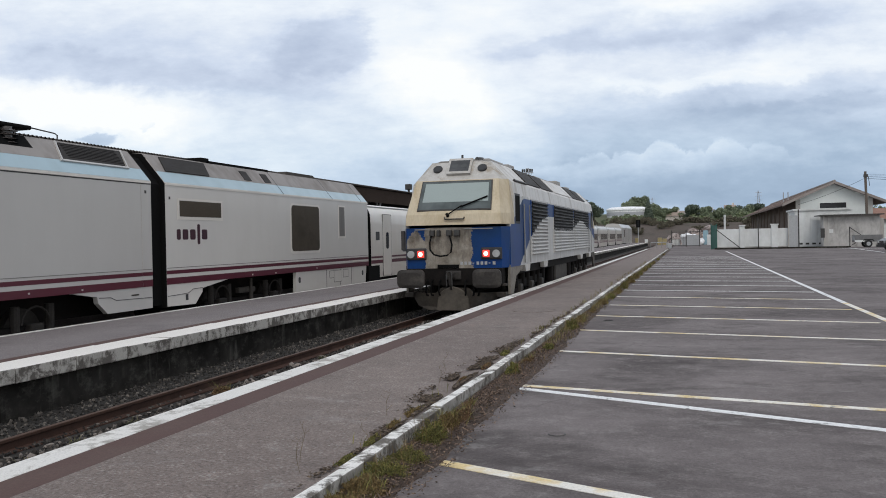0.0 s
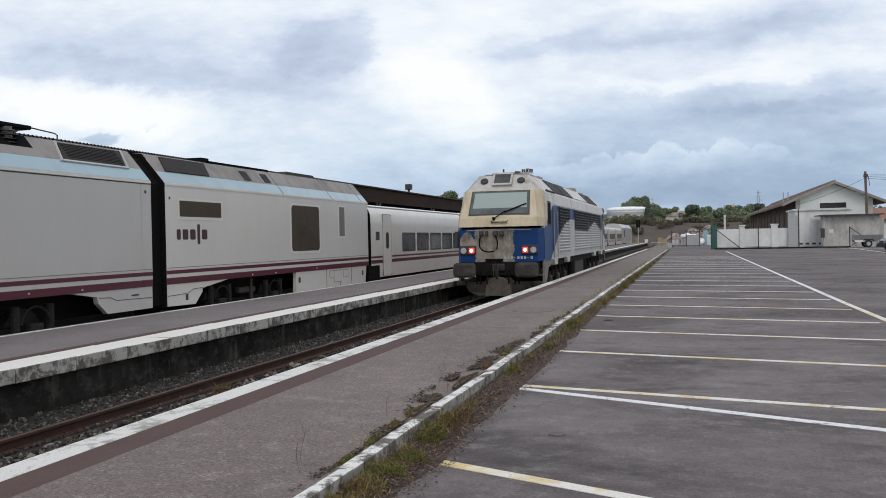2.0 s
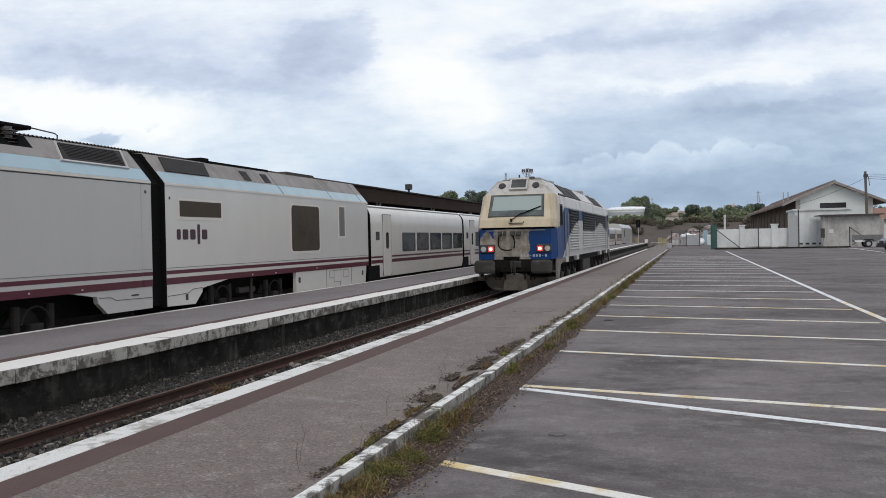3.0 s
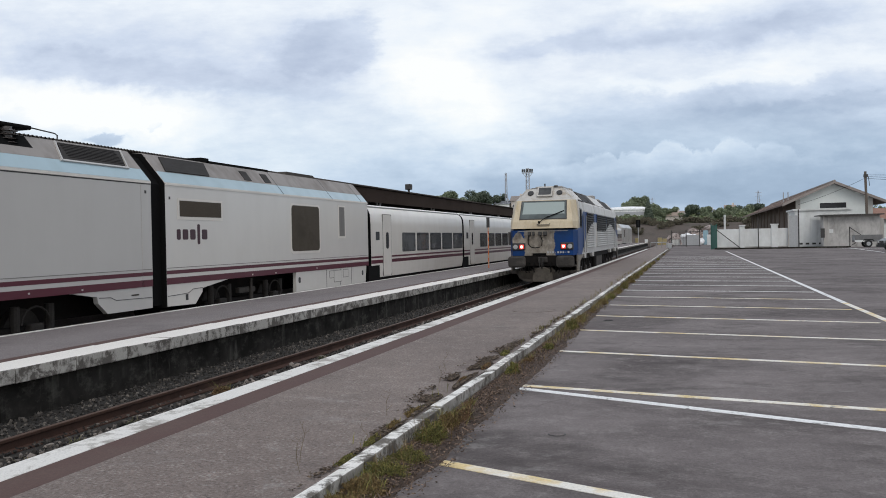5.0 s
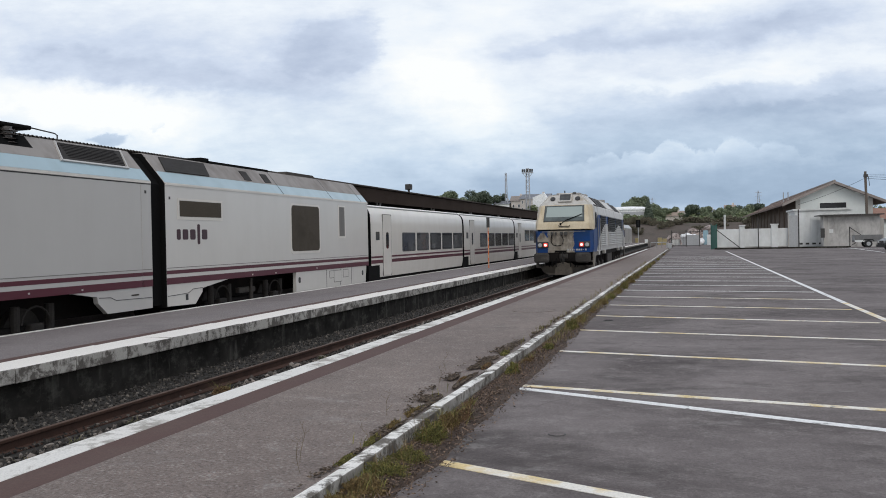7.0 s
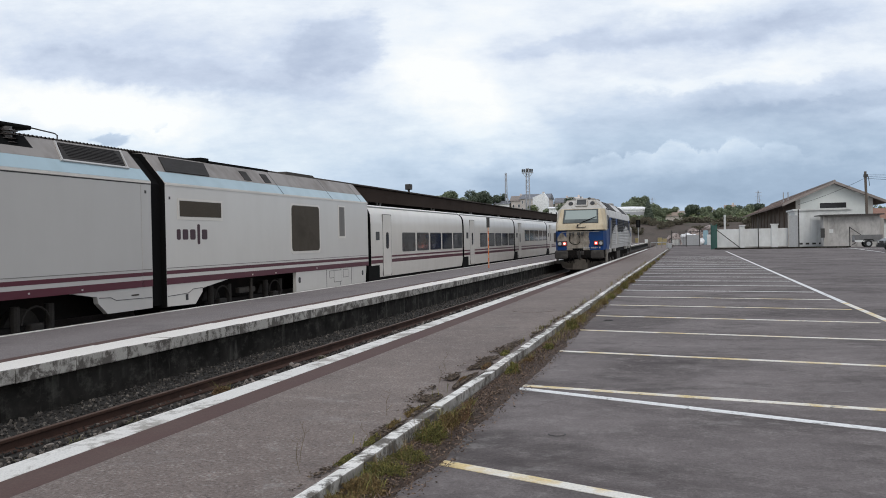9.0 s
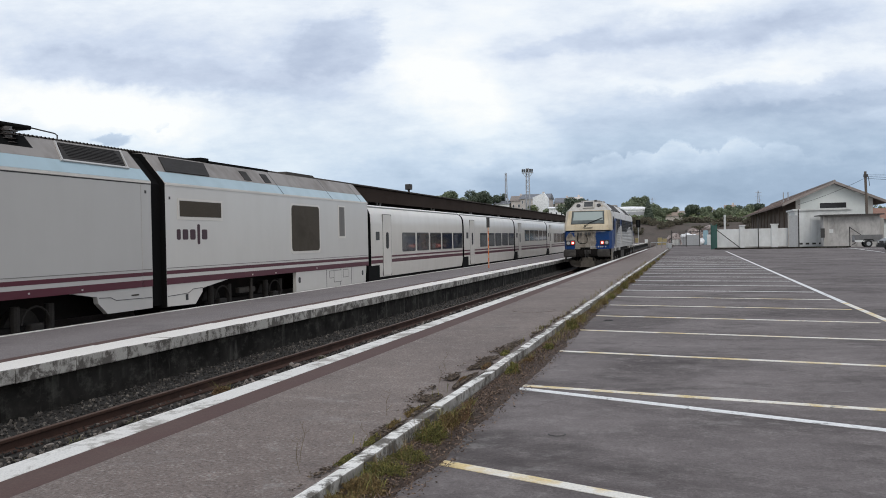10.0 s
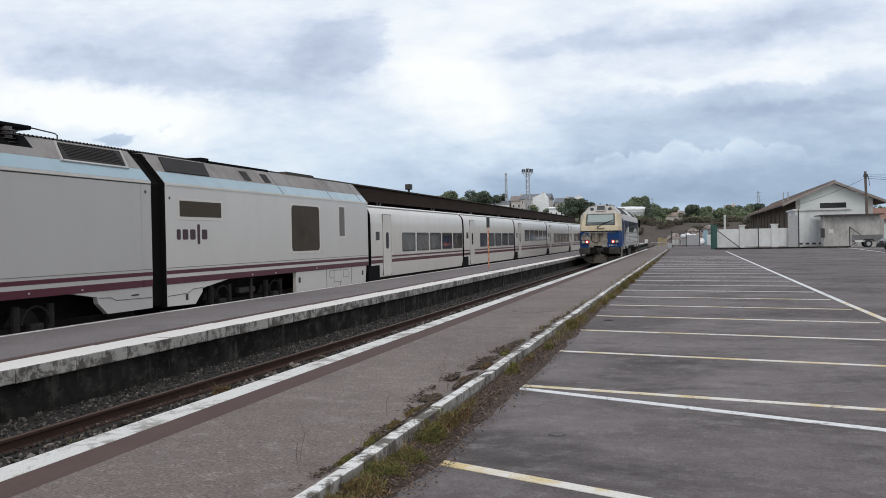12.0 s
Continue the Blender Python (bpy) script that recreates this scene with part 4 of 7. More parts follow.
    loft(bm, [[on_brow(x, z, -0.1) for x, z in q], [on_brow(x, z, 0.08) for x, z in q]], close=True)
    lb = part("lamp_box", bm, M["loco_brow"], th, "grey box of the upper headlight")
    bm = bmesh.new()
    q = [(-0.26, 3.70), (0.26, 3.70), (0.26, 4.00), (-0.26, 4.00)]
    loft(bm, [[on_brow(x, z, 0.0) for x, z in q], [on_brow(x, z, 0.085) for x, z in q]], close=True)
    part("cover", bm, M["glass_pale"], lb)
    for x in (-0.12, 0.12):
        bm = bmesh.new()
        rod(bm, on_brow(x, 3.84, 0.07), on_brow(x, 3.84, 0.09), 0.085, seg=18)
        part("lens", bm, M["dull_lens"], lb)

    # lower lamps: lit red inside, unlit white outside
    for s in (-1, 1):
        bm = bmesh.new()
        box(bm, s * 0.99 - 0.27, s * 0.99 + 0.27, 0.06, 0.16, 1.46, 1.76, 0.03)
        cl = part("lamp_cluster", bm, M["rubber"], th)
        bm = bmesh.new()
        box(bm, s * 0.86 - 0.09, s * 0.86 + 0.09, 0.025, 0.08, 1.515, 1.695, 0.02)
        part("tail_light", bm, M["tail_red"], cl, "lit red tail light")
        bm = bmesh.new()
        disc(bm, s * 0.86, 0.027, 1.605, 0.056, 0.012)
        part("bulb", bm, M["tail_core"], cl)
        bm = bmesh.new()
        disc(bm, s * 1.12, 0.07, 1.605, 0.095)
        part("headlight_lens", bm, M["lamp_lens"], cl, "unlit round white lamp")
    # jumper cables and sockets
    for x, w in ((-0.53, 0.06), (-0.36, 0.04), (-0.08, 0.07), (0.12, 0.075)):
        bm = bmesh.new()
        box(bm, x - w, x + w, -0.06, 0.12, 2.06, 2.22, 0.02)
        part("socket", bm, M["dark_steel"], th)
    bm = bmesh.new()
    pts = [(-0.53, -0.08, 2.08), (-0.56, -0.12, 1.90), (-0.55, -0.14, 1.72), (-0.45, -0.15, 1.60), (-0.28, -0.16, 1.555), (-0.1, -0.15, 1.575), (0.0, -0.14, 1.66), (0.02, -0.12, 1.85), (-0.05, -0.08, 2.08)]
    bent(bm, pts, 0.022, 8)
    part("cable", bm, M["bellows"], th, "black looped jumper cable")
    bm = bmesh.new()
    for a, b in ((-1.0, -0.62), (0.3, 1.05)):
        rod(bm, (a, 0.02, 2.235), (b, 0.02, 2.235), 0.014)
    part("grab_rail", bm, M["steel"], th)
    # number as plain bars
    for i, w in enumerate((0.065, 0.065, 0.065, 0.04, 0.065, 0.065, 0.065, 0.04, 0.065)):
        x = 0.18 + i * 0.105
        slab("number_bar", x, x + w, 0.085, 0.11, 1.325 + (0.03 if w < 0.05 else 0), 1.405 - (0.03 if w < 0.05 else 0), M["number_grey"], th)
    # plain dark box standing for the side handle at the left corner
    slab("side_handle", -1.47, -1.38, 0.32, 0.40, 1.72, 2.22, M["dark_steel"], th)
    # buffer beam, buffers, hook, hoses, plough
    bm = bmesh.new()
    box(bm, -1.26, 1.26, 0.08, 0.5, 0.80, 1.24, 0.02)
    part("buffer_beam", bm, M["under"], th, "greasy dark buffer beam")
    for s in (-1, 1):
        bm = bmesh.new()
        rod(bm, (s * 0.98, 0.1, 1.0), (s * 0.98, -0.42, 1.0), 0.15, seg=18)
        bf = part("buffer", bm, M["nose_grime"], th)
        bm = bmesh.new()
        pts = []
        for cx, cz, a0 in ((0.24, 0.11, 0), (-0.24, 0.11, 90), (-0.24, -0.11, 180), (0.24, -0.11, 270)):
            pts += [(s * 0.98 + cx + 0.12 * math.cos(radians(a0 + a)), 1.0 + cz + 0.12 * math.sin(radians(a0 + a))) for a in (0, 30, 60, 90)]
        loft(bm, [[(x, -0.40, z) for x, z in pts], [(x, -0.46, z) for x, z in pts],
                  [(s * 0.98 + (x - s * 0.98) * 0.7, -0.49, 1.0 + (z - 1.0) * 0.7) for x, z in pts]], close=True)
        part("buffer_head", bm, M["nose_grime"], bf, "rounded rectangular black buffer head")
    bm = bmesh.new()
    box(bm, -0.20, 0.20, 0.02, 0.2, 0.95, 1.18, 0.03)
    box(bm, -0.04, 0.04, -0.34, 0.1, 0.98, 1.12, 0.02)
    bent(bm, [(0, -0.3, 1.05), (0.0, -0.36, 1.2), (0, -0.3, 0.85), (0, -0.2, 0.72)], 0.035)
    part("coupling_hook", bm, M["nose_grime"], th)
    bm = bmesh.new()
    bent(bm, [(-0.07, -0.36, 0.80), (-0.07, -0.38, 1.10), (-0.03, -0.38, 1.18), (0.04, -0.38, 1.18), (0.07, -0.38, 1.10), (0.07, -0.36, 0.80)], 0.015, 8)
    part("coupling_link", bm, M["dark_steel"], th, "bare steel coupling link")
    # black slab on the nose stands in for the dark opening of the pocket
    slab("coupler_pocket_shade", -0.42, 0.14, 0.06, 0.11, 1.245, 1.335, M["bellows"], th)
    for s in (-1, 1):
        for x in (0.34, 0.55, 0.68):
            bm = bmesh.new()
            bent(bm, [(s * x, 0.05, 0.95), (s * x, -0.06, 0.90), (s * x, -0.10, 0.80), (s * (x + 0.015), -0.10, 0.66), (s * x, -0.07, 0.57), (s * (x - 0.03), -0.02, 0.56)], 0.024)
            part("brake_hose", bm, M["bellows"], th)
    bm = bmesh.new()
    prof = [(-1.22, 0.62), (-1.0, 0.28), (-0.72, 0.17), (0.72, 0.17), (1.0, 0.28), (1.22, 0.62), (0.5, 0.60), (0.36, 0.74), (-0.36, 0.74), (-0.5, 0.60)]
    loft(bm, [[(x, 0.02 + abs(x) * 0.22, z) for x, z in prof], [(x, 0.12 + abs(x) * 0.22, z) for x, z in prof]], close=True)
    pl = part("plough", bm, M["plough"], th, "dusty grey snow plough")
    bm = bmesh.new()
    arc = [(0.42 * math.cos(radians(a)), 0.36 + 0.42 * math.sin(radians(a))) for a in range(0, 181, 15)] + [(-0.44, 0.18), (0.44, 0.18)]
    loft(bm, [[(x, -0.02, z) for x, z in arc], [(x * 0.96, -0.06, 0.18 + (z - 0.18) * 0.96) for x, z in arc]], close=True)
    part("centre_plate", bm, M["plough_pale"], pl, "pale dusty rounded centre plate")
    for s in (-1, 1):
        for z0, z1 in ((0.5, 0.62), (0.78, 0.84)):
            slab("step", s * 1.22 - 0.12, s * 1.22 + 0.12, 0.12, 0.42, z0, z1, M["under_light"], th, bevel=0.01)

    # right-hand and left-hand side fittings
    for s in (1, -1):
        def sbox(name, y0, y1, z0, z1, mt, parent, proud, label="", bev=0.0):
            bm = bmesh.new()
            box(bm, s * 1.36, s * (1.40 + proud), y0, y1, z0, z1, bev)
            return part(name, bm, M[mt], parent, label)

        for base, sign in ((0.0, 1), (LEN, -1)):
            def yy(a, b):
                return sorted((base + sign * a, base + sign * b))
            w = sbox("cab_window", *yy(1.20, 1.86), 2.36, 3.16, "rubber", th, 0.006, "dark cab side window", 0.01)
            sbox("pane", *yy(1.25, 1.81), 2.42, 3.10, "bellows", w, 0.010)
            d = sbox("cab_door", *yy(2.30, 3.05), 1.30, 3.12, "loco_side", th, 0.014, "narrow cab door")
            for y in (2.26, 3.09):
                bm = bmesh.new()
                rod(bm, (s * 1.45, base + sign * y, 1.3), (s * 1.45, base + sign * y, 2.9), 0.018)
                part("handrail", bm, M["steel"], d)
        for y0, y1 in ((3.62, 6.5), (7.9, 13.0), (13.2, 18.2)):
            lf = sbox("louvre_panel", y0, y1, 1.47, 3.10, "loco_louvre", th, 0.004, "ribbed side panel, sooty above and silver below")
            for i in range(15):
                z = 1.50 + i * 0.106
                bm = bmesh.new()
                prism(bm, [(s * 1.38, z), (s * 1.462, z + 0.004), (s * 1.462, z + 0.018), (s * 1.402, z + 0.085), (s * 1.38, z + 0.085)], 1, y0 + 0.02, y1 - 0.02)
                part("slat", bm, M["loco_louvre"], lf)
            for y in (y0 - 0.06, y1 + 0.06):
                sbox("post", y - 0.035, y + 0.035, 1.45, 3.1, "loco_side", th, 0.02)
        # lifting brackets
        for y in (2.75, 5.95, 15.4, 18.6):
            bm = bmesh.new()
            prism(bm, [(y - 0.42, 1.24), (y - 0.3, 1.06), (y + 0.3, 1.06), (y + 0.42, 1.24)], 0, s * 1.30, s * 1.43)
            part("bracket", bm, M["loco_silver"], th)
        # slanted roof grilles and hatches
        for y0, y1, mt in ((3.75, 6.0, "grille"), (6.3, 8.6, "grille"), (8.9, 13.6, "loco_silver"), (14.0, 16.0, "grille"), (16.3, 18.2, "grille")):
            def at(y, f, d):
                return (s * (1.34 - 0.55 * f + 0.72 * d), y, 3.45 + 0.57 * f + 0.69 * d)
            q = [(y0, 0.12), (y1, 0.12), (y1, 0.95), (y0, 0.95)]
            bm = bmesh.new()
            loft(bm, [[at(y, f, -0.02) for y, f in q], [at(y, f, 0.03) for y, f in q]], close=True)
            part("roof_grille" if mt == "grille" else "roof_hatch", bm, M[mt], th)
        bm = bmesh.new()
        loft(bm, [[(s * 1.345, 1.6, 3.52), (s * 1.345, 3.4, 3.52), (s * 1.30, 3.4, 3.56), (s * 1.30, 1.6, 3.56)],
                  [(s * 1.30, 1.6, 3.47), (s * 1.30, 3.4, 3.47), (s * 1.25, 3.4, 3.5), (s * 1.25, 1.6, 3.5)]], close=True)
        part("gutter", bm, M["louvre"], th)
    for y0, y1, z in ((1.8, 3.6, 0.12), (4.4, 5.2, 0.16), (8.8, 13.4, 0.10), (14.2, 15.2, 0.24), (17.0, 18.0, 0.14)):
        bm = bmesh.new()
        box(bm, -0.55, 0.62, y0, y1, 4.04, 4.04 + z, 0.04)
        part("roof_box", bm, M["loco_roof"], th)
    bm = bmesh.new()
    rod(bm, (-0.1, 1.6, 4.04), (-0.1, 1.6, 4.26), 0.03)
    rod(bm, (-0.1, 1.6, 4.05), (-0.1, 1.6, 4.11), 0.07)
    part("antenna", bm, M["dark_steel"], th)
    bm = bmesh.new()
    rod(bm, (0.35, 1.4, 4.12), (0.35, 1.95, 4.12), 0.05, 0.09)
    part("horn", bm, M["dark_steel"], th)
    # tank between the bogies
    bm = bmesh.new()
    box(bm, -1.25, 1.25, 9.2, 12.1, 0.36, 1.02, 0.06)
    part("fuel_tank", bm, M["under_light"], th, "dusty grey fuel tank")
    for y in (8.3, 8.7, 12.6, 13.0):
        bm = bmesh.new()
        rod(bm, (1.15, y, 0.5), (1.15, y, 1.0), 0.13)
        part("air_tank", bm, M["under"], th)
    wheels = []
    for yc in (4.55, LEN - 4.55):
        bm = bmesh.new()
        for s in (-1, 1):
            prism(bm, [(yc - 2.6, 0.5), (yc - 2.5, 0.82), (yc + 2.5, 0.82), (yc + 2.6, 0.5), (yc + 1.2, 0.62), (yc, 0.52), (yc - 1.2, 0.62)], 0, s * 1.05, s * 1.17)
        box(bm, -1.05, 1.05, yc - 1.2, yc + 1.2, 0.55, 0.8)
        bg = part("bogie", bm, M["under"], th, "grimy three-axle bogie")
        for y in (-1.8, 0.0, 1.8):
            bm = bmesh.new()
            rod(bm, (-0.84, 0, 0), (0.84, 0, 0), 0.09, seg=12)
            for s in (-1, 1):
                rod(bm, (s * 0.86 - 0.065, 0, 0), (s * 0.86 + 0.065, 0, 0), 0.53, seg=32)
                rod(bm, (s * 0.80, 0, 0), (s * 1.0, 0, 0), 0.16, seg=16)
                for a in range(6):
                    c, k = math.cos(a * 1.047), math.sin(a * 1.047)
                    rod(bm, (s * 0.93, c * 0.30, k * 0.30), (s * 0.94, c * 0.30, k * 0.30), 0.05, seg=8)
            w = part("wheelset", bm, M["dark_steel"], bg)
            w.location = (0, yc + y, 0.53)
            wheels.append(w)
            for s in (-1, 1):
                bm = bmesh.new()
                box(bm, s * 1.06, s * 1.26, yc + y - 0.2, yc + y + 0.2, 0.36, 0.7, 0.04)
                part("axle_box", bm, M["under_light"], bg)
                for dy in (-0.5, 0.5):
                    bm = bmesh.new()
                    rod(bm, (s * 1.14, yc + y + dy, 0.6), (s * 1.14, yc + y + dy, 1.05), 0.10)
                    part("spring", bm, M["under"], bg)
    return th, wheels


LOCO, WHEELS = build_loco()

# ---- buildings and things at the far end of the car park ----
M["shed_concrete"] = surface("stained_shed_concrete", (0.50, 0.485, 0.465), (0.17, 0.16, 0.152), 0.9, large=0.7, fine=3, amount=0.95, stretch=(1, 1, 0.5), speck=0.15)
M["white_wall"] = surface("weathered_white_wall", (0.70, 0.715, 0.705), (0.42, 0.415, 0.395), 0.85, large=0.5, fine=3, amount=0.6, stretch=(1, 1, 0.5), speck=0.05)
M["concrete"] = surface("stained_concrete", (0.44, 0.425, 0.40), (0.20, 0.185, 0.165), 0.9, large=0.6, fine=4, amount=0.8, stretch=(1, 1, 0.4), low=0.45, speck=0.08)
M["render_pale"] = surface("pale_render", (0.64, 0.67, 0.65), (0.52, 0.53, 0.51), 0.9, large=0.3, fine=3, amount=0.5, speck=0.04)
M["tiles"] = surface("brown_roof_tiles", (0.18, 0.13, 0.11), (0.11, 0.085, 0.075), 0.85, large=0.8, fine=6, amount=0.7, stretch=(1, 4, 1))
M["verge"] = surface("weathered_verge_board", (0.27, 0.235, 0.215), (0.17, 0.145, 0.13), 0.85)
M["timber"] = surface("dark_timber_wall", (0.125, 0.096, 0.076), (0.07, 0.054, 0.043), 0.9, stretch=(3, 1, 0.6), large=1.2)
M["green_mesh"] = surface("green_fence_paint", (0.035, 0.13, 0.10), (0.03, 0.085, 0.07), 0.6)
M["pole_wood"] = surface("grey_wooden_pole", (0.14, 0.115, 0.095), (0.08, 0.065, 0.055), 0.9, stretch=(3, 3, 0.3))
M["red_tiles"] = surface("red_roof_tiles", (0.27, 0.15, 0.11), (0.19, 0.11, 0.085), 0.85, large=0.8, fine=5, amount=0.6)
M["galv"] = surface("galvanised_steel", (0.40, 0.41, 0.42), (0.28, 0.28, 0.28), 0.5, 0.2)
M["tyre"] = surface("tyre_rubber", (0.02, 0.02, 0.02), None, 0.85)
M["car_dark"] = surface("dark_car_paint", (0.025, 0.027, 0.03), None, 0.25, speck=0.02)


def build_hall():
    th = thing("goods_hall", "pale rendered railway goods hall with wide brown tiled roof", "building")
    y0, y1 = 103.0, 178.0
    xl, xr, xc = 11.4, 18.9, 15.15
    bm = bmesh.new()
    prism(bm, [(xl, 0.3), (xr, 0.3), (xr, 5.6), (xc, 7.15), (xl, 5.6)], 1, y0, y0 + 0.3)
    part("gable_wall", bm, M["render_pale"], th)
    for x in (xl, xr - 0.3):
        slab("side_wall", x, x + 0.3, y0 + 0.3, y1, 0.3, 5.4, M["timber"], th, "dark timber clad side wall")
    slab("back_wall", xl + 0.3, xr - 0.3, y1 - 0.3, y1, 0.3, 5.5, M["timber"], th)
    for s, xe in ((-1, 9.9), (1, 20.4)):
        bm = bmesh.new()
        prism(bm, [(xc, 7.40), (xe, 5.08), (xe, 4.90), (xc, 7.22)], 1, y0 - 0.7, y1 + 0.7)
        rf = part("roof_slope", bm, M["tiles"], th, "brown tiled roof slope")
        bm = bmesh.new()
        prism(bm, [(xc, 7.46), (xe - 0.05 * -s, 5.13), (xe - 0.05 * -s, 4.84), (xc, 7.17)], 1, y0 - 0.82, y0 - 0.70)
        part("verge_board", bm, M["verge"], rf)
        bm = bmesh.new()
        for y in np.arange(y0 - 0.6, y1 + 0.6, 0.4):
            prism(bm, [(xc, 7.43), (xe, 5.11), (xe, 5.07), (xc, 7.39)], 1, y, y + 0.17)
        part("tile_rows", bm, M["tiles"], rf)
    bm = bmesh.new()
    rod(bm, (xc, y0 - 0.8, 7.44), (xc, y1 + 0.7, 7.44), 0.13)
    part("ridge", bm, M["verge"], th)
    slab("pilaster", xl - 0.12, xl + 0.35, y0 - 0.12, y0 - 0.003, 0.3, 5.55, M["concrete"], th)
    slab("pilaster", xr - 0.35, xr + 0.12, y0 - 0.12, y0 - 0.003, 0.3, 5.55, M["concrete"], th)
    w = slab("window", 13.66, 16.46, y0 - 0.05, y0 + 0.1, 4.48, 5.18, M["white_wall"], th, "long dark strip window")
    slab("pane", 13.74, 16.38, y0 - 0.06, y0, 4.55, 5.11, M["glass"], w)
    for y in np.arange(y0 + 3, y1 - 2, 5.5):
        slab("canopy_post", xl - 1.1, xl - 0.95, y, y + 0.15, 0.3, 5.2, M["timber"], th)
    for x in (11.4, 11.95):
        bm = bmesh.new()
        rod(bm, (x, y0 + 14, 5.5), (x, y0 + 14, 7.0), 0.06)
        part("vent_pipe", bm, M["galv"], th)


build_hall()


def build_enclosure():
    # white rendered wall with piers
    th = thing("boundary_wall", "weathered white rendered wall with square piers", "wall")
    slab("wall", 2.5, 8.95, 87.6, 87.85, 0.3, 2.40, M["white_wall"], th)
    slab("base_band", 2.5, 8.95, 87.54, 87.597, 0.3, 0.72, M["concrete"], th)
    for x0, x1, z in ((4.6, 5.05, 2.66), (7.42, 8.0, 2.72)):
        p = slab("pier", x0, x1, 87.48, 87.97, 0.3, z, M["white_wall"], th)
        slab("cap", x0 - 0.06, x1 + 0.06, 87.42, 88.03, z, z + 0.1, M["white_wall"], p)
    th = thing("kerb_base", "low dark concrete base along the white wall", "kerb")
    slab("base", 2.3, 14.2, 87.0, 87.4, 0.3, 0.62, M["dark_wall"], th)
    for x0, x1 in ((8.95, 9.75),):
        th = thing("gate_pier", "grey sheet metal gate leaf beside the wall", "gate")
        slab("leaf", x0, x1, 87.3, 87.42, 0.62, 3.55, M["galv"], th)
        slab("frame", x0 - 0.08, x0, 87.26, 87.46, 0.55, 3.7, M["concrete"], th)
        slab("frame", x1, x1 + 0.1, 87.26, 87.46, 0.55, 4.1, M["dark_steel"], th)
    # white block with folding doors
    th = thing("white_shed", "white rendered shed with panelled double doors", "shed")
    slab("wall", 10.3, 15.6, 95.0, 101.5, 0.3, 4.15, M["white_wall"], th)
    slab("roof", 10.15, 15.75, 94.85, 101.6, 4.15, 4.32, M["white_wall"], th)
    for i in range(4):
        x = 10.55 + i * 0.62
        d = slab("door_leaf", x, x + 0.58, 94.93, 94.997, 0.55, 3.45, M["white_wall"], th)
        for z in (2.75, 2.1, 1.4):
            slab("door_panel", x + 0.1, x + 0.48, 94.90, 94.93, z, z + 0.45, M["white_wall"], d)
        slab("door_vent", x + 0.12, x + 0.46, 94.905, 94.93, 0.72, 0.9, M["dark_steel"], d)
    # grey concrete shed
    th = thing("concrete_shed", "stained grey concrete shed with thin dark roof slab", "shed")
    slab("wall", 12.6, 17.4, 91.0, 94.2, 0.3, 3.5, M["shed_concrete"], th)
    slab("roof_slab", 12.1, 17.7, 90.4, 94.6, 3.5, 3.60, M["dark_steel"], th, "thin dark roof slab")
    slab("corner_pier", 12.4, 12.85, 90.85, 90.997, 0.3, 3.45, M["concrete"], th)
    slab("meter_box", 12.15, 12.5, 90.6, 90.84, 1.4, 2.3, M["dark_steel"], th)
    slab("notice", 12.95, 13.3, 90.96, 90.997, 1.85, 2.2, M["white_wall"], th)
    th = thing("side_wall", "pale low wall beside the concrete shed", "wall")
    slab("wall", 17.4, 24, 92.0, 92.3, 0.3, 2.6, M["render_pale"], th)
    slab("pier", 17.5, 17.9, 91.8, 91.99, 0.3, 3.2, M["concrete"], th)
    th = thing("red_roofed_house", "low house with red tiled roof", "house")
    slab("wall", 18.5, 30, 112, 120, 0.3, 3.4, M["render_pale"], th)
    bm = bmesh.new()
    prism(bm, [(111.4, 3.3), (120.6, 3.3), (116, 4.7)], 0, 18.2, 30.4)
    part("roof", bm, M["red_tiles"], th)


build_enclosure()


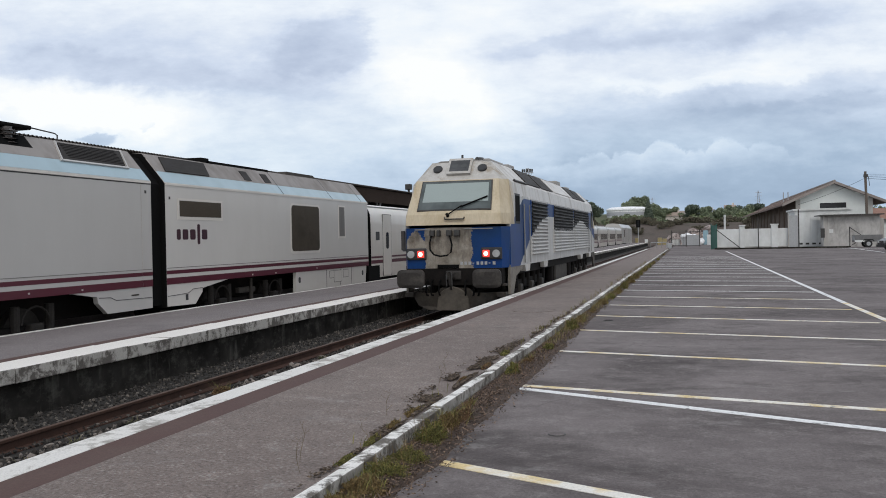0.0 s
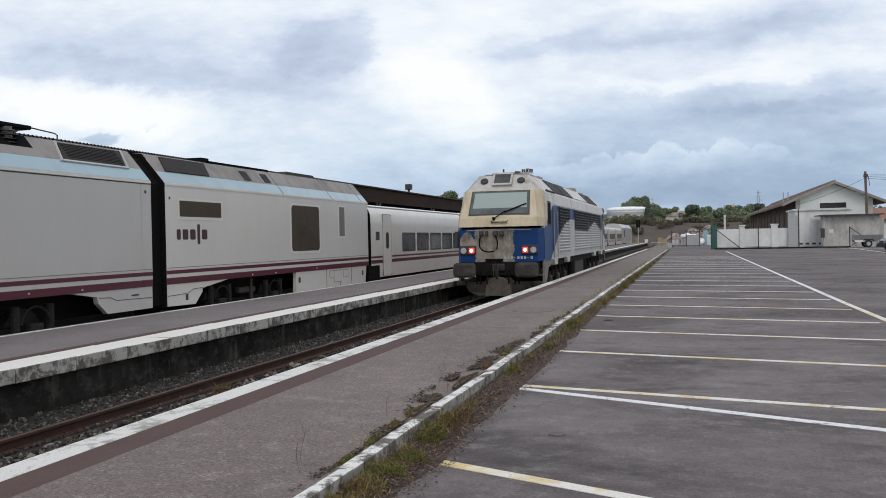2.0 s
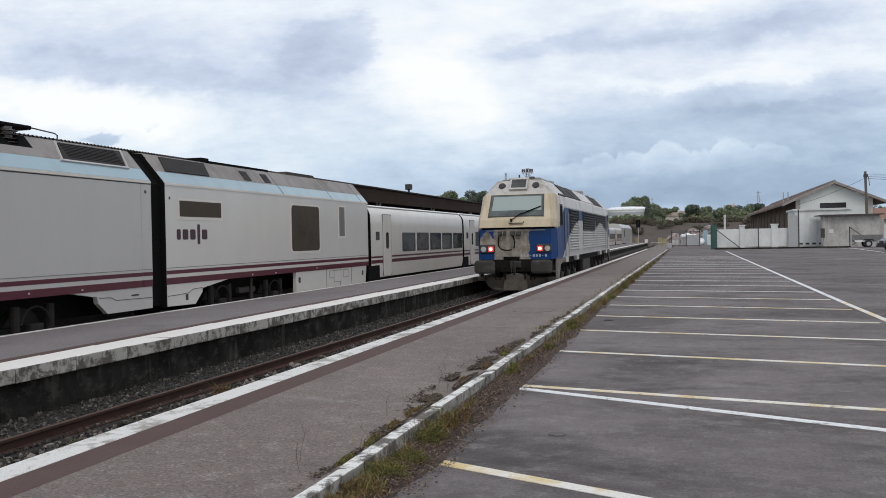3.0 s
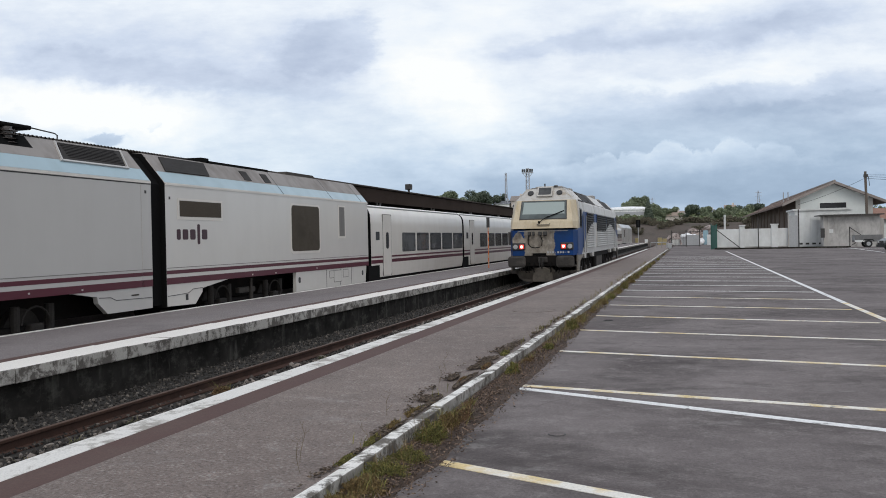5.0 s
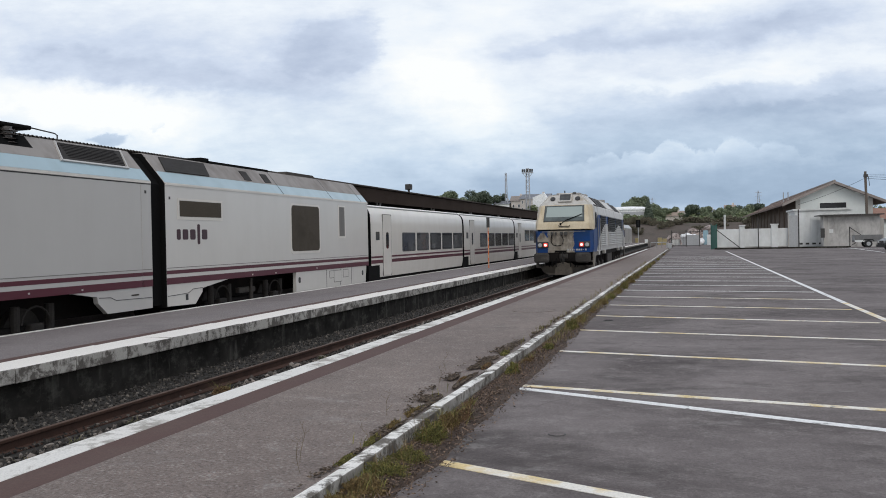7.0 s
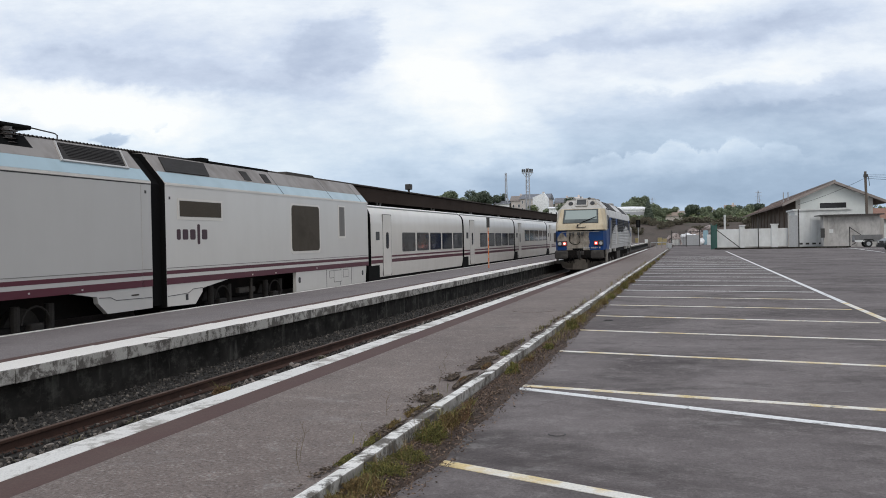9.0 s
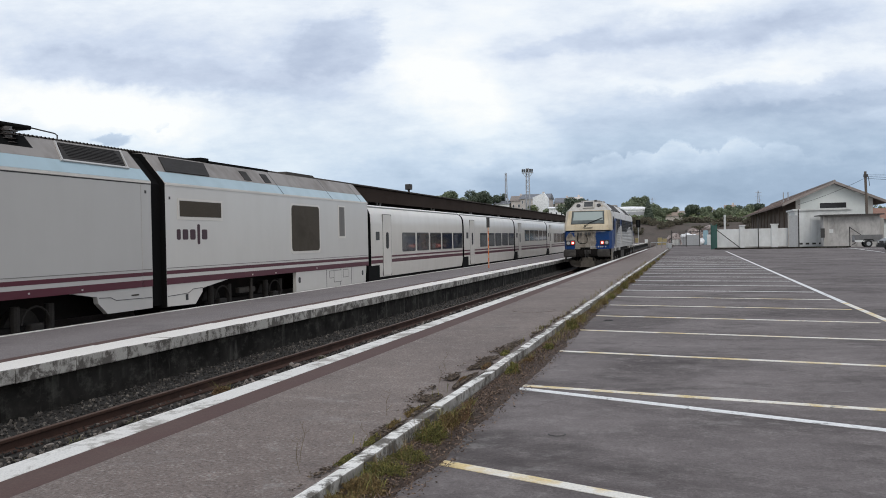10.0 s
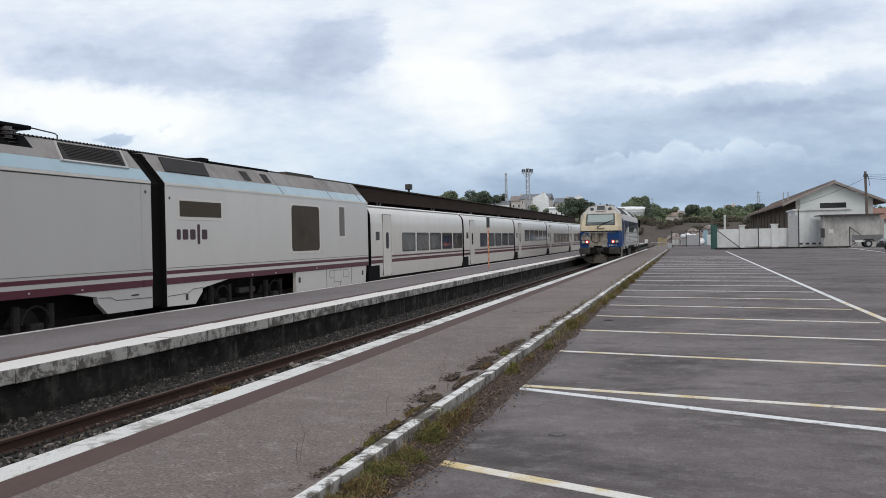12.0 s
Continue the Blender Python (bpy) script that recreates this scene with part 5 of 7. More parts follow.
def build_fence():
    th = thing("fence_panel", "dark green sheet fence panel with steel posts", "fence")
    bm = bmesh.new()
    prism(bm, [(2.05, 88.6), (2.46, 87.3), (2.50, 87.3), (2.09, 88.6)], 2, 0.52, 2.80)
    part("panel", bm, M["green_mesh"], th)
    for x, y in ((2.03, 88.65), (2.49, 87.25)):
        bm = bmesh.new()
        rod(bm, (x, y, 0.4), (x, y, 2.92), 0.05)
        part("post", bm, M["green_mesh"], th)
    bm = bmesh.new()
    rod(bm, (2.5, 87.2, 2.35), (4.6, 87.2, 0.6), 0.04)
    part("brace", bm, M["dark_steel"], th, "thin slanting steel brace")
    th = thing("steel_post", "thin grey steel post before the white wall", "post")
    bm = bmesh.new()
    rod(bm, (6.25, 87.2, 0.4), (6.23, 87.2, 3.5), 0.045)
    part("shaft", bm, M["dark_steel"], th)
    bm = bmesh.new()
    rod(bm, (6.25, 87.2, 0.45), (6.25, 87.2, 0.5), 0.1)
    part("base", bm, M["dark_steel"], th)
    th = thing("marker_post", "short white marker post", "post")
    bm = bmesh.new()
    rod(bm, (4.4, 118, 2.0), (4.4, 118, 4.4), 0.13)
    part("shaft", bm, M["white_wall"], th)
    bm = bmesh.new()
    rod(bm, (4.4, 118, 0.3), (4.4, 118, 2.0), 0.1)
    part("foot", bm, M["concrete"], th)
    # gate at the end of the platform
    th = thing("sliding_gate", "dark steel mesh gate standing open at the yard's end", "gate")
    for x in (-2.15, -0.4, 1.2):
        bm = bmesh.new()
        rod(bm, (x, 112, 0.4), (x, 112, 2.5), 0.06)
        part("post", bm, M["dark_steel"], th)
    for z in (0.6, 2.3):
        bm = bmesh.new()
        rod(bm, (-2.15, 112, z), (1.2, 112, z), 0.035)
        part("rail", bm, M["dark_steel"], th)
    for x in np.arange(-2.0, -0.4, 0.16):
        bm = bmesh.new()
        rod(bm, (x, 112, 0.6), (x, 112, 2.3), 0.012, seg=6)
        part("bar", bm, M["dark_steel"], th)
    slab("infill", -0.35, 1.15, 111.98, 112.02, 0.6, 1.9, M["galv"], th, "grey sheet infill")


build_fence()


def build_pole():
    th = thing("utility_pole", "weathered wooden utility pole with sagging cables", "utility pole")
    bm = bmesh.new()
    rod(bm, (17.25, 96.0, 0.3), (17.08, 96.0, 7.95), 0.15, 0.12, 12)
    part("pole", bm, M["pole_wood"], th)
    bm = bmesh.new()
    box(bm, 16.9, 17.3, 95.8, 96.0, 7.35, 7.65)
    rod(bm, (17.35, 95.9, 7.4), (17.45, 95.9, 6.5), 0.03)
    part("fittings", bm, M["dark_steel"], th)
    ends = [((17.0, 96, 7.6), (60, 74, 7.8)), ((17.0, 96, 7.45), (60, 70, 5.5)), ((17.2, 96, 7.25), (60, 66, 4.0)),
            ((17.0, 96, 7.25), (11.5, 102.3, 5.0))]
    for a, b in ends:
        a, b = Vector(a), Vector(b)
        pts = []
        for i in range(13):
            t = i / 12
            p = a.lerp(b, t)
            p.z -= 0.8 * 4 * t * (1 - t) * (a - b).length / 40
            pts.append(p)
        bm = bmesh.new()
        bent(bm, pts, 0.016, 5)
        part("cable", bm, M["bellows"], th)


build_pole()


def wheel_parts(th, x, y, z, r, w, axis=0):
    bm = bmesh.new()
    d = Vector((w / 2, 0, 0)) if axis == 0 else Vector((0, w / 2, 0))
    c = Vector((x, y, z))
    rod(bm, c - d, c + d, r, seg=24)
    wh = part("wheel", bm, M["tyre"], th)
    bm = bmesh.new()
    rod(bm, c - d * 1.1, c + d * 1.1, r * 0.55, seg=16)
    part("rim", bm, M["galv"], wh)


M["trailer_grey"] = surface("dull_grey_steel", (0.17, 0.17, 0.17), (0.08, 0.08, 0.08), 0.6, 0.2, large=2)


def build_trailer():
    th = thing("trailer", "small galvanised flat car trailer standing by the shed", "trailer")
    x0, x1, y = 14.5, 16.95, 88.2
    slab("bed", x0 + 0.1, x1, y - 0.7, y + 0.7, 0.98, 1.12, M["trailer_grey"], th)
    for yy in (y - 0.7, y + 0.66):
        slab("side_board", x0 + 0.1, x1, yy, yy + 0.04, 1.12, 1.62, M["trailer_grey"], th)
    slab("front_board", x0 + 0.1, x0 + 0.14, y - 0.66, y + 0.66, 1.12, 1.55, M["galv"], th)
    for yy in (y - 0.72, y + 0.72):
        wheel_parts(th, 15.75, yy, CZ + 0.33, 0.33, 0.18, 1)
    bm = bmesh.new()
    bent(bm, [(15.25, y - 0.73, 1.0), (15.4, y - 0.73, 1.2), (16.1, y - 0.73, 1.2), (16.25, y - 0.73, 1.0)], 0.04)
    part("mudguard", bm, M["tyre"], th)
    slab("tail_lamp", x0 + 0.1, x0 + 0.9, y - 0.76, y - 0.72, 0.98, 1.14, M["white_wall"], th)
    bm = bmesh.new()
    bent(bm, [(x0 - 0.2, y, 2.4), (x0 - 0.2, y, 0.6), (x0 + 0.3, y, 0.9)], 0.05)
    bent(bm, [(x0 - 0.2, y, 2.35), (x0 + 1.3, y, 1.2)], 0.035)
    part("drawbar", bm, M["dark_steel"], th)


build_trailer()


def build_car():
    th = thing("parked_car", "dark parked car at the edge of the car park", "car", at=pose(14.0, 69.5, CZ, 0, 0, 8))
    prof = [(-0.62, 0.3), (-0.65, 0.75), (-0.3, 0.92), (0.7, 1.0), (1.35, 1.42), (2.6, 1.45), (3.4, 1.0), (3.7, 0.9), (3.72, 0.3)]
    bm = bmesh.new()
    loft(bm, [[(x, -0.86, z) for x, z in prof], [(x, -0.70, z + 0.02) for x, z in prof], [(x, 0.70, z + 0.02) for x, z in prof], [(x, 0.86, z) for x, z in prof]], close=True)
    part("body", bm, M["car_dark"], th)
    for y in (-0.8, 0.8):
        for x in (0.15, 2.85):
            wheel_parts(th, x, y, 0.32, 0.32, 0.2, 1)
    for y in (-0.62, 0.62):
        slab("headlight", -0.66, -0.58, y - 0.16, y + 0.16, 0.62, 0.78, M["lamp_lens"], th)
    slab("windscreen", 0.85, 1.2, -0.66, 0.66, 1.12, 1.3, M["glass"], th)
    slab("bumper", -0.72, -0.6, -0.84, 0.84, 0.3, 0.5, M["tyre"], th)


build_car()


def build_yard_things():
    # orange marker pole on the island platform
    th = thing("marker_pole", "thin orange and white banded pole on the platform", "pole", at=pose(-9.15, 40.3, PZ))
    for i in range(12):
        bm = bmesh.new()
        rod(bm, (0, 0, i * 0.16), (0, 0, i * 0.16 + 0.16), 0.026, seg=8)
        part("band", bm, M["orange" if i % 2 == 0 else "pale_orange"], th)
    slab("sign_plate", -0.07, 0.07, -0.03, 0.03, 1.92, 2.40, M["dark_steel"], th, "small grey sign plate")
    # signal by the track
    th = thing("signal", "dark railway signal on a post beside the track", "signal", at=pose(-9.9, 180, 0.2))
    bm = bmesh.new()
    rod(bm, (0, 0, -0.4), (0, 0, 4.7), 0.09)
    part("post", bm, M["galv"], th)
    slab("head", -0.42, 0.42, -0.1, 0.1, 3.35, 4.9, M["bellows"], th)
    for z in (3.7, 4.1, 4.5):
        bm = bmesh.new()
        disc(bm, 0, -0.1, z, 0.14, 0.1)
        part("lens", bm, M["glass"], th)
    for x, y, z0, h, mt in ((-4.0, 126, 0.6, 1.25, "yellow"), (-3.4, 128, 0.6, 1.1, "yellow"), (-10.0, 176, 0.4, 1.3, "yellow"), (-8.4, 181, 0.3, 1.1, "white_wall"), (-2.2, 100, 0.5, 0.8, "galv")):
        th = thing("relay_box", "small painted trackside cabinet", "cabinet", at=pose(x, y, z0 - 0.25))
        slab("case", -0.3, 0.3, -0.25, 0.25, 0, h, M[mt], th, bevel=0.03)
        slab("plinth", -0.34, 0.34, -0.29, 0.29, -0.2, 0.0, M["concrete"], th)
    th = thing("level_barrier", "low pale rail fence at the platform's end", "fence", at=pose(0, 0, 0))
    for x in np.arange(-4.0, -2.3, 0.55):
        bm = bmesh.new()
        rod(bm, (x, 100 + x, 0.4), (x, 100 + x, 1.22), 0.04)
        part("post", bm, M["steel"], th)
    bm = bmesh.new()
    rod(bm, (-4.0, 96, 1.18), (-2.3, 97.7, 1.18), 0.04)
    part("rail", bm, M["galv"], th)


M["orange"] = surface("orange_paint", (0.62, 0.16, 0.04), (0.45, 0.15, 0.06), 0.5)
M["pale_orange"] = surface("faded_orange_paint", (0.62, 0.34, 0.2), (0.5, 0.3, 0.2), 0.5)
M["yellow"] = surface("dull_yellow_paint", (0.34, 0.28, 0.14), (0.25, 0.2, 0.12), 0.6)
build_yard_things()

# ---- distance: hill, woods, houses ----
M["leaf"] = island_mat("broadleaf_green", (0.115, 0.15, 0.095), (0.28, 0.32, 0.20))
M["leaf_dark"] = island_mat("dark_conifer_green", (0.078, 0.105, 0.078), (0.165, 0.20, 0.145))
M["leaf_light"] = island_mat("light_green_foliage", (0.13, 0.165, 0.085), (0.24, 0.275, 0.15))
M["leaf_dry"] = island_mat("brownish_foliage", (0.075, 0.07, 0.048), (0.16, 0.14, 0.095))
M["bank"] = surface("overgrown_bank", (0.088, 0.068, 0.056), (0.05, 0.047, 0.032), 0.95, large=0.25, fine=3, amount=0.9, speck=0.3, bump=0.05)
M["bark"] = surface("bark", (0.07, 0.058, 0.045), None, 0.9)
M["far_white"] = surface("far_white_render", (0.86, 0.87, 0.88), (0.7, 0.7, 0.7), 0.9, large=0.1, fine=2)
M["far_grey"] = surface("slate_roof", (0.20, 0.21, 0.235), (0.15, 0.155, 0.17), 0.8, large=0.1, fine=2)
M["far_orange"] = surface("orange_render", (0.62, 0.42, 0.24), (0.4, 0.26, 0.15), 0.9, large=0.1, fine=2)
M["far_pink"] = surface("pinkish_render", (0.68, 0.62, 0.58), (0.55, 0.5, 0.48), 0.9, large=0.1, fine=2)
M["far_tile"] = surface("faded_roof_tiles", (0.34, 0.27, 0.225), (0.24, 0.19, 0.16), 0.9, large=0.3, fine=4)
M["far_steel"] = surface("far_grey_steel", (0.42, 0.43, 0.46), (0.34, 0.34, 0.36), 0.7, 0.0)
M["far_pane"] = surface("far_window_pane", (0.06, 0.07, 0.085), None, 0.2, speck=0.02)


def clumps(rng, centres, size, flat=1.0):
    """Small bent leaf masses round many centres: four-cornered folded pieces."""
    k = len(centres)
    a = rng.normal(size=(k, 3))
    a /= np.linalg.norm(a, axis=1)[:, None]
    b = np.cross(a, rng.normal(size=(k, 3)))
    b /= np.linalg.norm(b, axis=1)[:, None]
    c = np.cross(a, b)
    s = (size * rng.uniform(0.5, 1.4, k))[:, None]
    p = np.stack([centres + a * s, centres + b * s * 0.8 + c * s * 0.3, centres - a * s, centres - b * s * 0.8 + c * s * 0.3, centres + c * s * 0.6], 1)
    p[:, :, 2] = centres[:, None, 2] + (p[:, :, 2] - centres[:, None, 2]) * flat
    f = np.array([[0, 1, 4], [1, 2, 4], [2, 3, 4], [3, 0, 4]])
    return p.reshape(-1, 3), (f[None] + np.arange(k)[:, None, None] * 5).reshape(-1, 3)


def crown_points(rng, h, w, n, conifer=False):
    out = []
    if conifer:
        z = rng.uniform(0.12, 1, n) ** 0.8
        r = (1 - z) * w * 0.55 + 0.12
        a = rng.uniform(0, 6.283, n)
        q = rng.uniform(0.5, 1, n)
        return np.column_stack((np.cos(a) * r * q, np.sin(a) * r * q, z * h))
    lobes = rng.integers(7, 12)
    for _ in range(lobes):
        c = np.array([rng.normal(0, 0.26) * w, rng.normal(0, 0.26) * w, h * rng.uniform(0.42, 0.88)])
        r = w * rng.uniform(0.16, 0.30)
        d = rng.normal(size=(n // lobes, 3))
        d /= np.linalg.norm(d, axis=1)[:, None]
        out.append(c + d * r * rng.uniform(0.55, 1.05, (len(d), 1)) * (1, 1, 0.8))
    return np.concatenate(out)


def raw_mesh(name, v, f, material):
    me = bpy.data.meshes.new(name)
    me.from_pydata(v.tolist(), [], f.tolist())
    me.materials.append(material)
    return me


def tree(x, y, top, width, mt="leaf", seed=1, conifer=False, label="", n=4600, size=0.25):
    rng = np.random.default_rng(seed)
    z = hill(x, y) - 0.2
    h = top - z
    th = thing("tree", label or ("dark pointed conifer on the hill" if conifer else "broad leafy tree on the hill"), "tree", "trees of the hill", pose(x, y, z))
    bm = bmesh.new()
    rod(bm, (0, 0, 0), (0.1, 0, h * 0.5), 0.035 * h, 0.02 * h, 8)
    for a in range(5):
        t = a * 1.3
        rod(bm, (0.1, 0, h * (0.3 + 0.05 * a)), (math.cos(t) * width * 0.28, math.sin(t) * width * 0.28, h * (0.55 + 0.06 * a)), 0.012 * h, 0.005 * h, 6)
    part("trunk", bm, M["bark"], th)
    v, f = clumps(rng, crown_points(rng, h, width, n, conifer), size * (0.8 if conifer else 1.0))
    c = new("crown", raw_mesh("crown", v, f, M[mt]))
    c.parent = th
    return th


for i, (x, y, top, w, mt, con) in enumerate((
        (-81, 300, 19.2, 9, "leaf", 0), (-75, 304, 17.4, 7, "leaf_dark", 0), (-70.5, 300, 18.6, 8, "leaf_dark", 0), (-66.5, 306, 17.8, 5, "leaf_dark", 0),
        (-31.5, 262, 13.6, 8, "leaf_dark", 0), (-27.5, 264, 12.8, 6, "leaf_dark", 0), (-34, 268, 12.6, 6, "leaf", 0), (-20.5, 315, 14.2, 5, "leaf", 0), (-17.4, 328, 16.4, 7.5, "leaf", 0),
        (-11.4, 262, 12.6, 4.0, "leaf_dark", 1), (-9.8, 300, 12.0, 6.5, "leaf", 0), (-5.0, 306, 11.2, 6.0, "leaf", 0), (1.2, 300, 12.5, 4.6, "leaf_dark", 0),
        (6.0, 302, 10.9, 6.5, "leaf", 0), (10.5, 298, 11.2, 6, "leaf", 0), (16.4, 303, 11.3, 7, "leaf", 0), (21.5, 305, 11.6, 7, "leaf_dark", 0), (27, 300, 11.0, 7, "leaf", 0),
        (-54, 318, 14.4, 4, "leaf", 0), (-46.8, 318, 13.8, 4, "leaf_dark", 0), (-92, 310, 18.6, 8, "leaf", 0))):
    tree(x, y, top, w, mt, 10 + i, bool(con))


def woods():
    rng = np.random.default_rng(3)
    cs, light = [], []
    for i in range(250):
        x, y = (rng.uniform(-24, 44), rng.uniform(225, 345)) if i < 175 else (rng.uniform(-120, -30), rng.uniform(290, 360))
        h = rng.uniform(2.0, 4.6) * (1.0 if x > -25 else 0.75)
        if -30 < x < -11 and 225 < y < 312:
            h = min(h, 2.2)
        if -0.032 < x / y < -0.004 and y < 302:
            h = min(h, 1.5)
        p = crown_points(rng, h, h * 1.3, 520) + (x, y, hill(x, y) - 0.3)
        (light if rng.random() < 0.3 else cs).append(p)
    # low bushes on the cutting slope behind the yard
    slope = []
    for _ in range(70):
        x, y, h = rng.uniform(-27, 17), 186 + 32 * rng.random() ** 0.6, rng.uniform(0.6, 1.7)
        slope.append(crown_points(rng, h, h * 2.0, 260) + (x, y, min(4.5, (y - 175) / 30 * 4.9 - 0.4) - 0.2))
    v, f = clumps(rng, np.concatenate(slope), 0.17)
    tagged(new("slope_bushes", raw_mesh("slope_bushes", v, f, M["leaf_dry"])), "low brownish bushes on the cutting slope", "bushes", kind="stuff")
    for name, pts, mt, lab in (("far_woods", cs, "leaf", "dense green woods on the far hill"), ("far_bushes", light, "leaf_light", "light green bushes among the woods")):
        v, f = clumps(rng, np.concatenate(pts), 0.29)
        tagged(new(name, raw_mesh(name, v, f, M[mt])), lab, "woods", kind="stuff")
    bm = bmesh.new()
    prism(bm, [(175, -0.4), (205, 4.5), (240, 4.6), (240, -0.4)], 0, -28, 18)
    solo("slope", bm, M["bank"], "brown earth cutting slope behind the yard", "slope", kind="structure")


woods()


def house(x0, x1, y0, y1, zb, eave, ridge, wall, roof, label, rows=2, cols=4, along="x"):
    th = thing("house", label, "house", "houses on the hill")
    slab("wall", x0, x1, y0, y1, zb, eave, M[wall], th)
    bm = bmesh.new()
    if along == "x":
        prism(bm, [(y0 - 0.4, eave), (y1 + 0.4, eave), ((y0 + y1) / 2, ridge)], 0, x0 - 0.4, x1 + 0.4)
    else:
        prism(bm, [(x0 - 0.4, eave), (x1 + 0.4, eave), ((x0 + x1) / 2, ridge)], 1, y0 - 0.4, y1 + 0.4)
    rf = part("roof", bm, M[roof], th)
    slab("chimney", x0 + (x1 - x0) * 0.7, x0 + (x1 - x0) * 0.7 + 0.7, (y0 + y1) / 2 - 0.35, (y0 + y1) / 2 + 0.35, eave, ridge + 0.7, M[wall], rf)
    for r in range(rows):
        for c in range(cols):
            w = (x1 - x0) / cols
            xx = x0 + w * (c + 0.3)
            zz = zb + (eave - zb) * (r + 0.32) / rows
            f = slab("window", xx, xx + w * 0.36, y0 - 0.06, y0 - 0.003, zz, zz + 1.15, M["far_white"], th)
            slab("pane", xx + 0.08, xx + w * 0.36 - 0.08, y0 - 0.075, y0 - 0.06, zz + 0.08, zz + 1.07, M["far_pane"], f)


house(-56.4, -46.7, 300, 312, 8.0, 15.4, 17.3, "far_pink", "far_grey", "long white apartment house with slate roof", 3, 7)


def gable_wall():
    bm = bmesh.new()
    prism(bm, [(-51.7, 8.0), (-46.4, 8.0), (-46.4, 15.3), (-47.8, 17.2), (-51.7, 15.7)], 1, 297.6, 299.8)
    solo("house_wing", bm, M["far_white"], "blank white gabled end of the apartment house", "house", group="houses on the hill")


gable_wall()
house(-60.6, -56.7, 304, 310, 8.0, 15.0, 16.9, "far_pink", "verge", "pinkish house with brown roof on the hill", 2, 2)
house(-66.0, -60.9, 302, 309, 8.0, 14.0, 15.3, "far_white", "far_grey", "pale house with grey roof on the hill", 2, 3)
house(-46.2, -41.2, 312, 320, 9.0, 14.2, 16.1, "far_pink", "far_grey", "grey-roofed house on the hill", 1, 3)
house(-41.2, -38.9, 303, 308, 9.0, 13.9, 14.6, "far_orange", "far_grey", "small orange rendered house", 2, 2)
house(-41.6, -37.0, 312, 318, 9.0, 15.0, 16.2, "far_pink", "far_pink", "pinkish apartment house on the hill", 2, 4)
house(-45.3, -36.6, 292, 298, 8.0, 11.6, 12.2, "far_white", "far_white", "long low white outbuilding", 1, 5)
house(-58, -56.6, 316, 322, 9, 14.6, 15.4, "far_white", "red_tiles", "small white house among trees", 1, 1)
house(-7.6, -2.2, 302, 309, 4.5, 8.3, 9.7, "far_pink", "far_tile", "long pale house with worn tiled roof in the trees", 1, 5)
house(12.2, 15.4, 318, 325, 6.0, 11.0, 12.0, "far_pink", "far_tile", "small pale house above the trees", 1, 2)
house(-3.4, 0.8, 332, 340, 6, 9.6, 10.8, "far_pink", "verge", "pale house with tiled roof in the trees", 1, 3)
house(5.4, 9.0, 340, 346, 6, 10.0, 11.2, "far_pink", "far_grey", "pale house half hidden by trees", 1, 2)


def factory():
    th = thing("round_hall", "long white hall with rounded ends and a shallow domed roof", "building")

    def oval(rx, ry, z, k=40):
        return [(-20.2 + rx * math.copysign(abs(math.cos(a)) ** 0.75, math.cos(a)), 305 + ry * math.copysign(abs(math.sin(a)) ** 0.75, math.sin(a)), z)
                for a in np.linspace(0, 6.2832, k, endpoint=False)]

    bm = bmesh.new()
    loft(bm, [oval(7.0, 8.0, 4.0), oval(7.0, 8.0, 10.5)], close=True)
    part("wall", bm, M["far_white"], th)
    bm = bmesh.new()
    loft(bm, [oval(7.15, 8.15, 10.4), oval(7.2, 8.2, 10.7), oval(7.0, 8.0, 11.1), oval(5.5, 6.4, 11.6), oval(2.5, 3.0, 11.8)], close=True)
    part("roof", bm, M["far_white"], th)
    bm = bmesh.new()
    loft(bm, [oval(7.06, 8.06, 8.7), oval(7.06, 8.06, 9.9)], close=True)
    part("window_band", bm, M["far_steel"], th)


factory()


def lattice(name, x, y, z0, z1, w0, w1, label, r=0.07, head=None):
    th = thing(name, label, "mast", at=pose(x, y, z0))
    h = z1 - z0
    def leg(sx, sy, t):
        w = w0 + (w1 - w0) * t
        return (sx * w / 2, sy * w / 2, h * t)
    for sx in (-1, 1):
        for sy in (-1, 1):
            bm = bmesh.new()
            rod(bm, leg(sx, sy, 0), leg(sx, sy, 1), r, seg=6)
            part("leg", bm, M["far_steel"], th)
    k = 9
    for i in range(k):
        bm = bmesh.new()
        a, b = i / k, (i + 1) / k
        for sx, sy, tx, ty in ((-1, -1, 1, -1), (1, -1, 1, 1), (1, 1, -1, 1), (-1, 1, -1, -1)):
            rod(bm, leg(sx, sy, a), leg(tx, ty, b), r * 0.6, seg=5)
            rod(bm, leg(sx, sy, b), leg(tx, ty, b), r * 0.6, seg=5)
        part("bracing", bm, M["far_steel"], th)
    if head == "flood":
        bm = bmesh.new()
        box(bm, -1.9, 1.9, -0.5, 0.5, h - 1.6, h - 1.3)
        for s in (-1, 1):
            bent(bm, [(s * 0.4, 0, h - 3.2), (s * 1.7, 0, h - 1.5)], 0.09)
        part("platform", bm, M["far_steel"], th)
        for xx in (-1.65, -1.0, 1.0, 1.65, 0.0):
            bm = bmesh.new()
            box(bm, xx - 0.27, xx + 0.27, -0.7, -0.2, h - 1.2, h - 0.2, 0.08)
            part("floodlight", bm, M["dark_steel"], th)
    if head == "arms":
        for t in (0.72, 0.84, 0.95):
            bm = bmesh.new()
            rod(bm, (-1.1, 0, h * t), (1.1, 0, h * t), 0.06, seg=5)
            part("cross_arm", bm, M["far_steel"], th)
    return th


